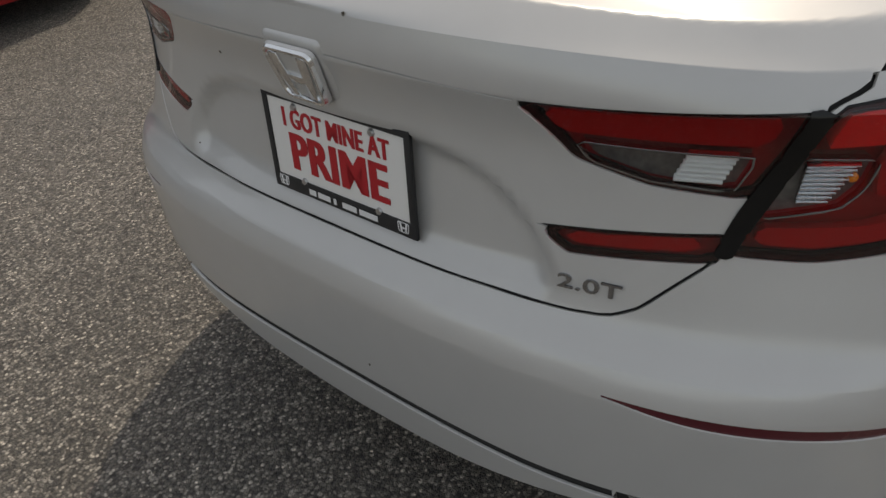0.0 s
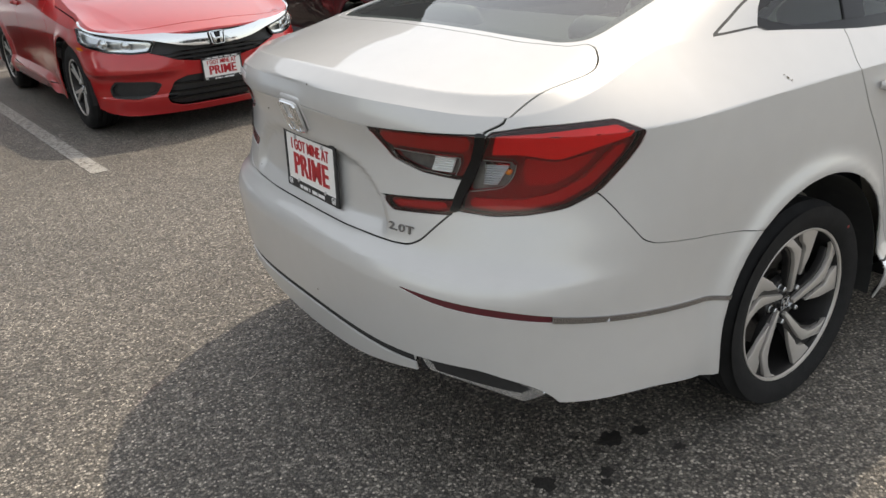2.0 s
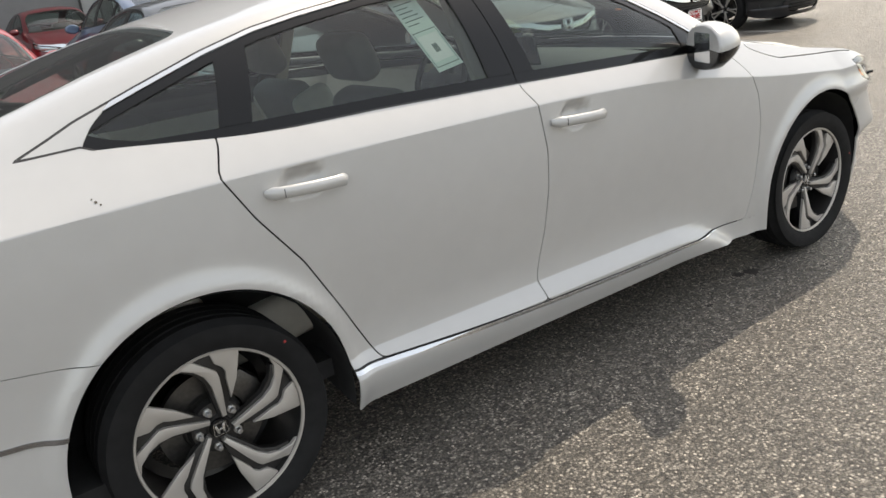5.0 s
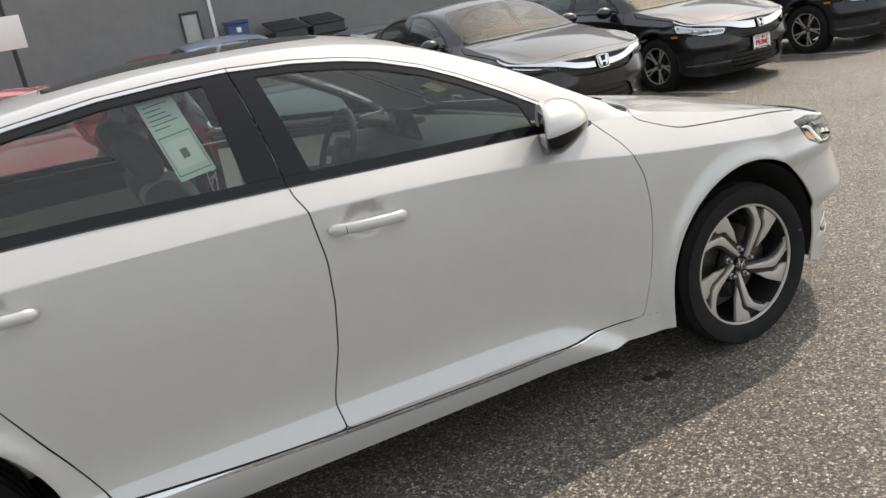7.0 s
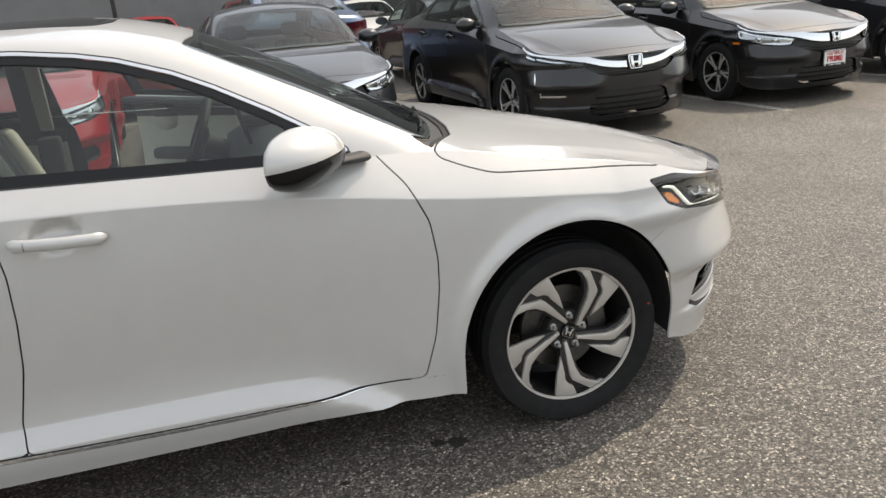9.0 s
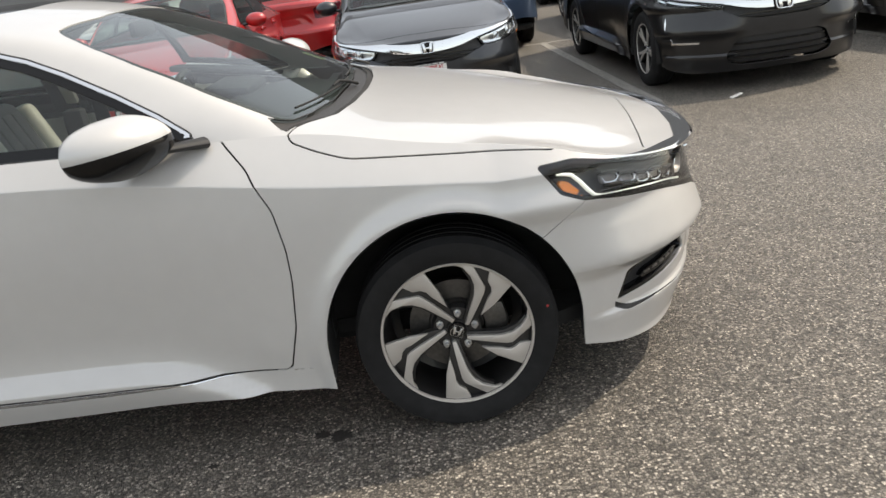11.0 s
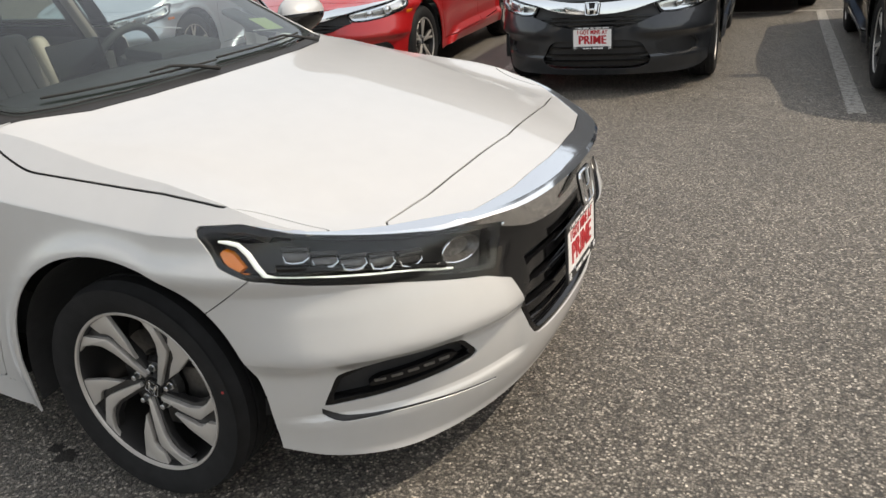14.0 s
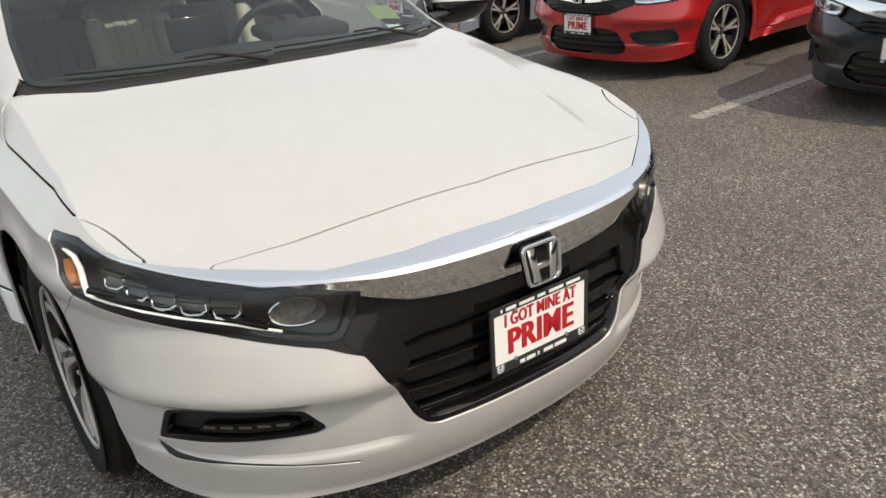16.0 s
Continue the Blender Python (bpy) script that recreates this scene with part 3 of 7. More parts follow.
# the driver's door stands open on its hinge
DOOR_OPEN = Matrix.Translation((2.24, 0.86, 0)) @ Matrix.Rotation(radians(-41), 4, "Z") @ Matrix.Translation((-2.24, -0.86, 0))


def swung(ob, sign):
    """Turn a part of the driver's door (sign 1) on its hinge; the other door is shut."""
    if sign > 0:
        ob.matrix_local = DOOR_OPEN @ ob.matrix_local
    return ob




# ---- car parts that all cars share ----
def wheel(parent, m, radius=0.328, rim=0.231, style="blade", label=""):
    """A wheel: tyre, rim and what is on it. Its axis is z of m, outwards; y of m is up."""
    w = empty("wheel")
    w.parent = parent
    w.matrix_local = m
    if label:
        w["label"] = label
    half = 0.1125
    prof = [(rim - 0.004, 0.0), (rim + 0.004, 0.004), (rim + 0.012, 0.010), (rim + 0.045, 0.017), (rim + 0.070, 0.016), (radius - 0.022, 0.008),
            (radius - 0.010, -0.004), (radius - 0.003, -0.018)]
    for z in (-0.055, -0.0975, -0.14):
        prof += [(radius, z + 0.034), (radius, z + 0.005), (radius - 0.008, z + 0.003), (radius - 0.008, z - 0.003), (radius, z - 0.005)]
    prof += [(radius, -0.175), (radius - 0.010, -0.19), (radius - 0.03, -0.20), (rim, -0.19), (rim - 0.004, -0.18)]
    part("tyre", lathe(prof, 96), RUBBER, w, "black tyre with a small red dot" if style == "blade" else "")
    part("rim_barrel", lathe([(rim + 0.004, 0.003), (rim - 0.006, 0.0), (rim - 0.012, -0.02), (rim - 0.02, -0.17), (rim - 0.05, -0.18)], 72), GUNMETAL, w)
    part("rim_lip", lathe([(rim + 0.0035, 0.002), (rim + 0.001, 0.0055), (rim - 0.005, 0.004), (rim - 0.007, -0.002)], 96), SILVER, w)
    if style == "blade":
        part("tyre_dot", lathe([(0.0, 0.0022), (0.004, 0.002), (0.0045, 0.0)], 14, Matrix.Translation((0.290 * math.cos(radians(38)), 0.290 * math.sin(radians(38)), 0.0155))), RED_DOT, w, "small red dot")
    disc = lathe([(0.0, -0.075), (0.085, -0.075), (0.09, -0.085), (0.15, -0.085), (0.15, -0.107), (0.0, -0.107)], 64)
    part("brake_disc", disc, IRON, w)
    cal = prism([(0.075, -0.075), (0.15, -0.065), (0.165, 0.0), (0.15, 0.065), (0.075, 0.06), (0.09, 0.0)], 0.05, pose(0, 0, -0.112, 0, 0, 25), 0.008)
    part("brake_caliper", cal, IRON, w)
    R = rim - 0.003
    wide = 1.0 if style == "blade" else 1.1
    z0 = -0.004
    if style == "blade":
        blade = [(0.065, 0.13), (0.042, 0.575), (-0.005, 0.728), (-0.095, 0.836), (-0.225, 0.915), (-0.375, 0.918), (-0.24, 0.962), (-0.105, 0.986), (0.145, 0.736), (0.158, 0.66), (0.150, 0.492), (0.118, 0.13)]
        short = [(0.222, 0.327), (0.228, 0.594), (0.246, 0.683), (0.222, 0.756), (0.150, 0.83), (0.125, 0.984), (0.282, 0.951), (0.460, 0.874), (0.345, 0.547)]
        under = [(0.03, 0.10), (0.01, 0.42), (-0.01, 0.62), (-0.10, 0.78), (-0.24, 0.89), (-0.16, 0.965), (0.06, 0.97), (0.34, 0.91), (0.28, 0.66), (0.24, 0.36), (0.12, 0.10)]
        faces = ((blade, "spoke", SILVER, 0.012, z0 - 0.012), (short, "spoke", SILVER, 0.012, z0 - 0.012), (under, "spoke_backing", GUNMETAL, 0.022, z0 - 0.034))
    else:
        fork = [(-0.05, 0.15), (-0.075, 0.5), (-0.17, 0.98), (-0.07, 0.99), (-0.012, 0.6), (0.012, 0.6), (0.10, 0.99), (0.20, 0.975), (0.085, 0.5), (0.05, 0.15)]
        under = [(-0.07, 0.13), (-0.10, 0.5), (-0.20, 0.96), (0.23, 0.96), (0.11, 0.5), (0.07, 0.13)]
        faces = ((fork, "spoke", SILVER, 0.010, z0 - 0.012), (under, "spoke_backing", GUNMETAL, 0.018, z0 - 0.030))
    for i in range(5):
        for poly, name, material, depth, z in faces:
            a = radians(72 * i)
            pts = [((x * wide * math.cos(a) - y * math.sin(a)) * R, (x * wide * math.sin(a) + y * math.cos(a)) * R) for x, y in reversed(poly)]
            bm = prism(pts, depth, Matrix.Translation((0, 0, z)), 0.0025 if name == "spoke" else 0.004)
            for v in bm.verts:  # dish towards the hub
                r = math.hypot(v.co.x, v.co.y) / R
                v.co.z -= 0.022 * max(0.0, 1 - r) ** 1.5
            part(name, bm, material, w)
        a = radians(72 * i + 36)
        nut = lathe([(0, -0.016), (0.006, -0.0165), (0.008, -0.019), (0.008, -0.034), (0.0125, -0.035), (0.0125, -0.042)], 6, Matrix.Translation((0.0575 * math.cos(a), 0.0575 * math.sin(a), 0.0)), 20)
        part("lug_nut", nut, SATIN, w)
    part("hub", lathe([(0.0, -0.034), (0.032, -0.034), (0.036, -0.040), (0.074, -0.042), (0.082, -0.06)], 48), GUNMETAL, w)
    cap = rounded([(-0.022, -0.019), (0.022, -0.019), (0.017, 0.019), (-0.017, 0.019)], 0.006)
    part("centre_cap", lathe([(0, -0.026), (0.026, -0.027), (0.029, -0.034)], 40), GLOSS_BLACK, w)
    part("cap_emblem", merge(ring_prism(cap, 0.0022, 0.002, Matrix.Translation((0, 0, -0.0262))), *emblem_bars(0.032, 0.028, Matrix.Translation((0, 0, -0.0262)))), CHROME, w)
    return w


def ring_prism(poly, wide, depth, m):
    """A frame: the outline poly, 'wide' broad and 'depth' high."""
    poly = np.asarray(poly)
    c = poly.mean(0)
    size = np.abs(poly - c).max()
    inner = c + (poly - c) * (1 - wide / size)
    bm = bmesh.new()
    n = len(poly)
    ro = [bm.verts.new((*p, 0)) for p in poly]
    ri = [bm.verts.new((*p, 0)) for p in inner]
    to = [bm.verts.new((*(c + (p - c) * (1 - 0.25 * wide / size)), depth)) for p in poly]
    ti = [bm.verts.new((*(c + (p - c) * (1 - 0.75 * wide / size)), depth)) for p in poly]
    for i in range(n):
        j = (i + 1) % n
        for a, b in ((ro, to), (to, ti), (ti, ri)):
            bm.faces.new((a[i], a[j], b[j], b[i]))
    bmesh.ops.recalc_face_normals(bm, faces=bm.faces)
    smooth(bm, 60)
    bmesh.ops.transform(bm, matrix=m, verts=bm.verts)
    return bm


def emblem_bars(w, h, m, depth=0.003):
    """Two leaning uprights and a bar between them."""
    out = []
    for sx in (-1, 1):
        p = [(sx * w * 0.45, h * 0.46), (sx * w * 0.24, h * 0.46), (sx * w * 0.13, -h * 0.46), (sx * w * 0.33, -h * 0.46)]
        out.append(prism(p if sx < 0 else p[::-1], depth, m, 0.0006))
    out.append(prism([(-w * 0.19, h * 0.02), (w * 0.19, h * 0.02), (w * 0.17, -h * 0.14), (-w * 0.17, -h * 0.14)], depth, m, 0.0006))
    return out


def emblem(parent, m, w, h, name="badge", base=PEARL, pad=True):
    """A chrome badge: a rounded frame round two uprights and a bar, on its plinth."""
    outline = rounded([(-w * 0.42, -h / 2), (w * 0.42, -h / 2), (w / 2, h / 2), (-w / 2, h / 2)], w * 0.16, 5)
    b = part(name, prism(outline * 1.02, 0.007, m, 0.002), base, parent, "chrome badge")
    part("badge_frame", ring_prism(outline, w * 0.085, 0.006, m @ Matrix.Translation((0, 0, 0.006))), CHROME, b)
    part("badge_letter", merge(*emblem_bars(w * 0.82, h * 0.86, m @ Matrix.Translation((0, 0, 0.006)), 0.006)), CHROME, b)
    return b


def dealer_plate(parent, m, fine=True, frame_w=0.322, frame_h=0.176, plain_top=False):
    """A white plate with red lettering in a black frame. m: its middle, z outwards, y up."""
    lift = lambda z, y=0.0: m @ Matrix.Translation((0, y, z))
    o = rounded([(-frame_w / 2, -frame_h / 2), (frame_w / 2, -frame_h / 2), (frame_w / 2, frame_h / 2), (-frame_w / 2, frame_h / 2)], 0.010)
    pl = part("licence_plate", prism(rounded([(-0.152, -0.076), (0.152, -0.076), (0.152, 0.076), (-0.152, 0.076)], 0.008), 0.003, lift(0.002)), PLATE_WHITE, parent, "white dealer plate with red lettering in a black frame")
    bars = [prism([(-frame_w / 2, -frame_h / 2), (frame_w / 2, -frame_h / 2), (frame_w / 2, -frame_h / 2 + 0.026), (-frame_w / 2, -frame_h / 2 + 0.026)], 0.007, lift(0.001), 0.002),
            prism([(-frame_w / 2, frame_h / 2 - (0.012 if plain_top else 0.02)), (frame_w / 2, frame_h / 2 - (0.012 if plain_top else 0.02)), (frame_w / 2, frame_h / 2), (-frame_w / 2, frame_h / 2)], 0.007, lift(0.001), 0.002)]
    for sx in (-1, 1):
        x0, x1 = sorted((sx * frame_w / 2, sx * (frame_w / 2 - 0.012)))
        bars.append(prism([(x0, -frame_h / 2), (x1, -frame_h / 2), (x1, frame_h / 2), (x0, frame_h / 2)], 0.0068, lift(0.001), 0.002))
    part("plate_frame", merge(*bars), MATT_BLACK, pl)
    part("plate_lettering", lettering("I GOT MINE AT", 0.033, lift(0.0056, 0.045), 0.04, 0.72), PLATE_RED, pl, "red lettering")
    part("plate_lettering", lettering("PRIME", 0.066, lift(0.0056, -0.015), 0.05, 0.86), PLATE_RED, pl, "red lettering")
    if fine:
        for a, b in ((-0.074, -0.058), (-0.053, -0.024), (-0.016, -0.010), (0.004, 0.036), (0.042, 0.082)):
            part("address_bar", prism([(a, -0.005), (b, -0.005), (b, 0.005), (a, 0.005)], 0.0006, lift(0.0081, -frame_h / 2 + 0.012)), WHITE_INK, pl)
        if not plain_top:
            for a, b in ((-0.13, -0.124), (-0.114, -0.082), (-0.072, -0.024), (-0.014, 0.012), (0.024, 0.072), (0.082, 0.13)):
                part("dealer_bar", prism([(a, -0.004), (b, -0.004), (b, 0.004), (a, 0.004)], 0.0006, lift(0.0081, frame_h / 2 - 0.010)), WHITE_INK, pl)
        for sx in (-1, 1):
            part("plate_mark", merge(ring_prism(rounded([(-0.010, -0.009), (0.010, -0.009), (0.012, 0.009), (-0.012, 0.009)], 0.004), 0.0015, 0.0008, lift(0.008, -frame_h / 2 + 0.016) @ Matrix.Translation((sx * 0.136, 0, 0))),
                                     *emblem_bars(0.018, 0.016, lift(0.008, -frame_h / 2 + 0.016) @ Matrix.Translation((sx * 0.136, 0, 0)), 0.0006)), WHITE_INK, pl)
            for y in (0.068, -0.062):
                part("plate_screw", lathe([(0, 0.0095), (0.005, 0.009), (0.0065, 0.005)], 14, lift(0.0, y) @ Matrix.Translation((sx * 0.085, 0, 0))), SATIN, pl)
    return pl


def seat(parent, x, y, back_lean=22, colour=None, bench=False, width=0.50):
    """A car seat: cushion, backrest with side bolsters, head restraint."""
    colour = colour or IVORY
    middle = colour if bench or colour is not IVORY else SEAT_MIDDLE
    s = empty("seat")
    s.parent = parent
    s.matrix_local = pose(x, y, 0.0)
    part("cushion", box(0.52, width, 0.15, pose(0.24, 0, 0.46, 0, -6, 0), 0.05, 3), colour, s)
    lean = pose(0, 0, 0.50, 0, -back_lean, 0)
    part("backrest", box(0.13, width - 0.10, 0.60, lean @ pose(0, 0, 0.30), 0.05, 3), middle, s)
    for i in range(4):
        part("stitched_channel", box(0.02, 0.075, 0.42, lean @ pose(0.062, -0.125 + i * 0.083, 0.33), 0.009), middle, s)
    for sy in (-1, 1):
        part("bolster", box(0.17, 0.09, 0.54, lean @ pose(0.025, sy * (width / 2 - 0.045), 0.29, 0, 0, 10 * sy), 0.04, 3), colour, s)
    part("head_restraint", box(0.10, 0.27, 0.17, lean @ pose(0.01, 0, 0.73 if not bench else 0.62), 0.045, 3), SEAT_MIDDLE if colour is IVORY else colour, s)
    return s


def oriented(s, sign):
    return s if sign < 0 else s.mirrored()


# ---- the white saloon ----
def white_saloon():
    form = accord_form()
    k, spot = form.k, Spotter(form)
    car = tagged(empty("sedan"), "pearl white sedan with its driver door open, on grey asphalt", "car")
    low, up = form.lower, form.upper
    LZ = lambda poly, r=0.0: (lambda v, q: sdf(q, rounded(poly, r) if r else np.array(poly)))
    XY = lambda poly, r=0.0: (lambda v, q: sdf(v[:, :2] * np.array([1, 1]), rounded(poly, r) if r else np.array(poly)))
    XZ = lambda poly, r=0.0: (lambda v, q: sdf(v[:, [0, 2]], rounded(poly, r) if r else np.array(poly)))

    def arch(v, q):
        d = np.full(len(v), 9.0)
        for wx in (0.0, k["base"]):
            dx, dz = v[:, 0] - wx, v[:, 2] - k["axle"]
            d = np.minimum(d, np.where(dz > 0, np.hypot(dx, dz * 0.985), np.abs(dx)) - k["arch"])
        return d

    whole = low
    low = low.split(arch)[1]

    # lamps
    rear_lamp = [(0.640, 0.80), (0.734, 0.796), (0.816, 0.803), (0.90, 0.818), (0.97, 0.851), (1.029, 0.906), (1.071, 0.944), (1.096, 0.976), (1.039, 1.006), (0.957, 1.005), (0.845, 1.002), (0.745, 0.990), (0.700, 0.92)]
    lid_lamp = [(0.398, 0.976), (0.727, 0.986), (0.700, 0.93), (0.663, 0.872), (0.556, 0.880), (0.467, 0.904), (0.435, 0.94)]
    lid_lamp_low = [(0.405, 0.803), (0.646, 0.826), (0.631, 0.789), (0.44, 0.772)]
    head_lamp = [(4.935, 0.812), (4.986, 0.727), (5.062, 0.696), (5.209, 0.678), (5.411, 0.648), (5.60, 0.607), (5.655, 0.60), (5.715, 0.68), (5.728, 0.70), (5.668, 0.710), (5.55, 0.732), (5.40, 0.755), (5.20, 0.788), (5.06, 0.815)]
    rl, low = low.gap(LZ(rear_lamp, 0.01), 0.0015)
    rl = rl.split(LZ(CLEAR_WING, 0.008))[1]
    ll, low = low.gap(LZ(lid_lamp, 0.006), 0.0015)
    ll = ll.split(LZ(CLEAR_LID, 0.006))[1]
    ll2, low = low.gap(LZ(lid_lamp_low, 0.006), 0.0015)
    hl, low = low.gap(LZ(head_lamp, 0.008), 0.0012)

    # grille, chrome bar, intakes, marker strips
    bar_line = curve([5.0, 5.06, 5.2, 5.4, 5.55, 5.668, 5.75, 5.844, 6.0, 6.2], [0.84, 0.815, 0.788, 0.755, 0.732, 0.708, 0.678, 0.652, 0.64, 0.636], 0.01)
    bar, low = low.split(lambda v, q: np.maximum.reduce([bar_line(q[:, 0]) - q[:, 1], 5.08 - q[:, 0], q[:, 1] - bar_line(q[:, 0]) - np.interp(q[:, 0], [5.08, 5.22, 5.32], [0.003, 0.010, 0.2])]))
    grille_poly = [(5.655, 0.598), (5.70, 0.557), (5.745, 0.469), (5.796, 0.361), (5.83, 0.325), (5.86, 0.316), (6.5, 0.316), (6.5, 0.80), (5.728, 0.80), (5.71, 0.66)]
    gr, low = low.gap(LZ(grille_poly, 0.012), 0.0012)
    under_lamp = [(5.05, 0.700), (5.209, 0.682), (5.411, 0.652), (5.60, 0.611), (5.66, 0.602), (5.70, 0.557), (5.62, 0.590), (5.40, 0.639), (5.2, 0.672)]
    ul, low = low.gap(LZ(under_lamp), 0.0006)
    fog_poly = [(5.160, 0.327), (5.205, 0.417), (5.332, 0.452), (5.499, 0.438), (5.543, 0.426), (5.592, 0.374), (5.572, 0.360), (5.434, 0.349), (5.293, 0.339), (5.211, 0.334)]
    fg, low = low.gap(LZ(fog_poly, 0.012), 0.001)
    lip_t = curve([5.15, 5.167, 5.216, 5.449, 5.63, 5.70], [0.331, 0.319, 0.299, 0.288, 0.268, 0.258])
    lp, low = low.band(lip_t, lambda l: lip_t(l) - 0.008 - 0.012 * np.clip((5.32 - l) / 0.14, 0, 1), 5.155, 5.66)
    mark_t = curve([0.474, 0.60, 0.771, 0.92, 1.465, 1.6], [0.609, 0.604, 0.595, 0.577, 0.484, 0.46])
    mark_b = curve([0.474, 0.60, 0.771, 0.92, 1.465, 1.6], [0.605, 0.586, 0.575, 0.560, 0.472, 0.448])
    mk, low = low.band(mark_t, mark_b, 0.475, 0.920)
    st, low = low.band(mark_t, mark_b, 0.9201, 1.55)
    tail_line = curve([0, 0.1, 0.2, 0.33, 0.42, 0.52, 0.69, 0.80, 0.84, 0.91, 0.93], [0.410, 0.410, 0.410, 0.410, 0.413, 0.418, 0.425, 0.405, 0.394, 0.356, 0.33], 0.01)
    blk, low = low.split(lambda v, q: np.maximum(np.maximum(q[:, 1] - tail_line(q[:, 0]), q[:, 0] - 0.93), 0.49 - q[:, 0]))
    groove, low = low.band(tail_line, lambda l: tail_line(l) - 0.024, -1, 0.49)
    val, low = low.split(lambda v, q: np.maximum(q[:, 1] - tail_line(q[:, 0]), q[:, 0] - 0.93))

    # boot lid
    lid_poly = [(-0.2, 0.687), (0.21, 0.688), (0.416, 0.692), (0.475, 0.697), (0.518, 0.714), (0.627, 0.790), (0.712, 0.94), (0.735, 0.990), (0.797, 1.010), (0.824, 1.037), (0.92, 1.064), (1.0, 1.082), (1.06, 1.16), (-0.2, 1.3)]
    lid, low = low.gap(LZ(lid_poly, 0.012), 0.0022)
    seam = curve([0, 0.2, 0.398, 0.5], [0.990, 0.986, 0.977, 0.97])
    lid_seam, lid = lid.band(lambda l: seam(l) + 0.0012, lambda l: seam(l) - 0.0012, -1, 0.400)
    lid_up = [(-1.4, 0.2), (-1.4, -0.715), (-0.904, -0.707), (-0.80, -0.716), (-0.70, -0.726), (-0.66, -0.722), (-0.625, -0.70), (-0.590, -0.655), (-0.585, -0.625), (-0.62, -0.59), (-0.655, -0.45), (-0.672, -0.2), (-0.675, 0.2)]
    lid2, up = up.gap(XY(lid_up, 0.01), 0.0022)
    # rear bumper
    bump_poly = [(-0.2, 0.1), (1.75, 0.1), (1.75, 0.603), (1.562, 0.636), (1.160, 0.706), (1.118, 0.722), (1.04, 0.783), (0.966, 0.850), (0.8, 0.83), (0.60, 0.80), (0.5, 0.72), (-0.2, 0.72)]
    rb, low = low.gap(LZ(bump_poly, 0.01), 0.0014)
    rb = rb.whole_pieces()
    # front bumper
    fb_poly = [(4.80, 0.05), (4.80, 0.54), (4.9, 0.592), (5.062, 0.698), (5.10, 0.75), (6.5, 0.75), (6.5, 0.05)]
    fb, low = low.gap(LZ(fb_poly), 0.0014)
    fb = fb.whole_pieces()
    # bonnet
    hood_poly = [(4.20, 1.2), (4.225, 0.97), (4.262, 0.954), (4.290, 0.941), (4.340, 0.922), (4.393, 0.905), (4.56, 0.888), (4.72, 0.873), (4.885, 0.860), (4.96, 0.852), (5.02, 0.842), (5.04, 1.2)]
    hood, low = low.gap(LZ(hood_poly, 0.05), 0.0024)
    hood_up = [(2.40, -0.95), (2.425, -0.80), (2.47, -0.72), (2.545, -0.585), (2.585, -0.40), (2.61, -0.15), (2.615, 0.3), (3.548, 0.3), (3.548, 0.0), (3.530, -0.279), (3.507, -0.505), (3.483, -0.662), (3.53, -0.71), (3.42, -0.86), (3.399, -0.772), (3.361, -0.780), (3.304, -0.790), (3.27, -0.798), (3.235, -0.812), (3.20, -0.836), (3.18, -0.95)]
    bar_up, up = up.split(XY([(3.31, -0.86), (3.403, -0.780), (3.493, -0.675), (3.570, -0.567), (3.628, -0.485), (3.666, -0.30), (3.686, -0.05), (3.687, 0.3), (4.2, 0.3), (4.2, -1.2), (3.31, -1.2)]))
    hood2, up = up.gap(XY(hood_up, 0.004), 0.003)
    # doors
    rd_poly = [(1.985, 1.3), (1.968, 1.073), (1.930, 1.0), (1.999, 0.875), (2.107, 0.724), (2.216, 0.518), (2.299, 0.352), (2.60, 0.333), (2.951, 0.316), (2.944, 0.395), (2.985, 0.56), (3.002, 0.70), (3.006, 0.83), (2.985, 0.985), (2.962, 1.03), (2.955, 1.3)]
    fd_poly = [(2.955, 1.3), (2.962, 1.03), (2.985, 0.985), (3.006, 0.83), (3.002, 0.70), (2.985, 0.56), (2.944, 0.395), (2.951, 0.316), (3.32, 0.304), (3.84, 0.295), (4.107, 0.283), (4.150, 0.426), (4.170, 0.58), (4.172, 0.68), (4.156, 0.799), (4.10, 0.92), (4.046, 0.984), (4.02, 1.02), (4.0, 1.3)]
    rd, low = low.gap(LZ(rd_poly, 0.015), 0.0025)
    fd, low = low.gap(LZ(fd_poly, 0.015), 0.0025)
    # front wing and sill
    fender, low = low.split(lambda v, q: np.maximum(4.03 - q[:, 0], 0.284 - q[:, 1]))
    sill_t = curve([2.1, 2.3, 2.6, 2.951, 3.32, 3.84, 4.107, 4.2], [0.358, 0.348, 0.329, 0.312, 0.300, 0.291, 0.279, 0.276])
    sill_chrome, low = low.band(sill_t, lambda l: sill_t(l) - 0.012 * np.clip((3.95 - l) / 0.4, 0.15, 1), 2.15, 3.92)
    sill_joint, low = low.band(lambda l: sill_t(l) + 0.0065, sill_t, 2.15, 4.06)

    # glasshouse
    dlo = [(-0.302, 1.116), (-0.20, 1.155), (-0.135, 1.182), (0.033, 1.237), (0.226, 1.297), (0.38, 1.335), (0.525, 1.358), (0.75, 1.385), (0.95, 1.395), (1.107, 1.397), (1.303, 1.386),
           (1.45, 1.367), (1.556, 1.345), (1.70, 1.298), (1.805, 1.25), (1.95, 1.172), (2.069, 1.10), (2.15, 1.040), (2.165, 1.018), (2.02, 1.010), (1.49, 1.035), (1.13, 1.051), (0.65, 1.068), (0.18, 1.074), (-0.01, 1.080), (-0.09, 1.10), (-0.14, 1.122)]
    win_d = lambda v, q: np.maximum(sdf(v[:, [0, 2]], np.array(dlo)), v[:, 1] + 0.45)
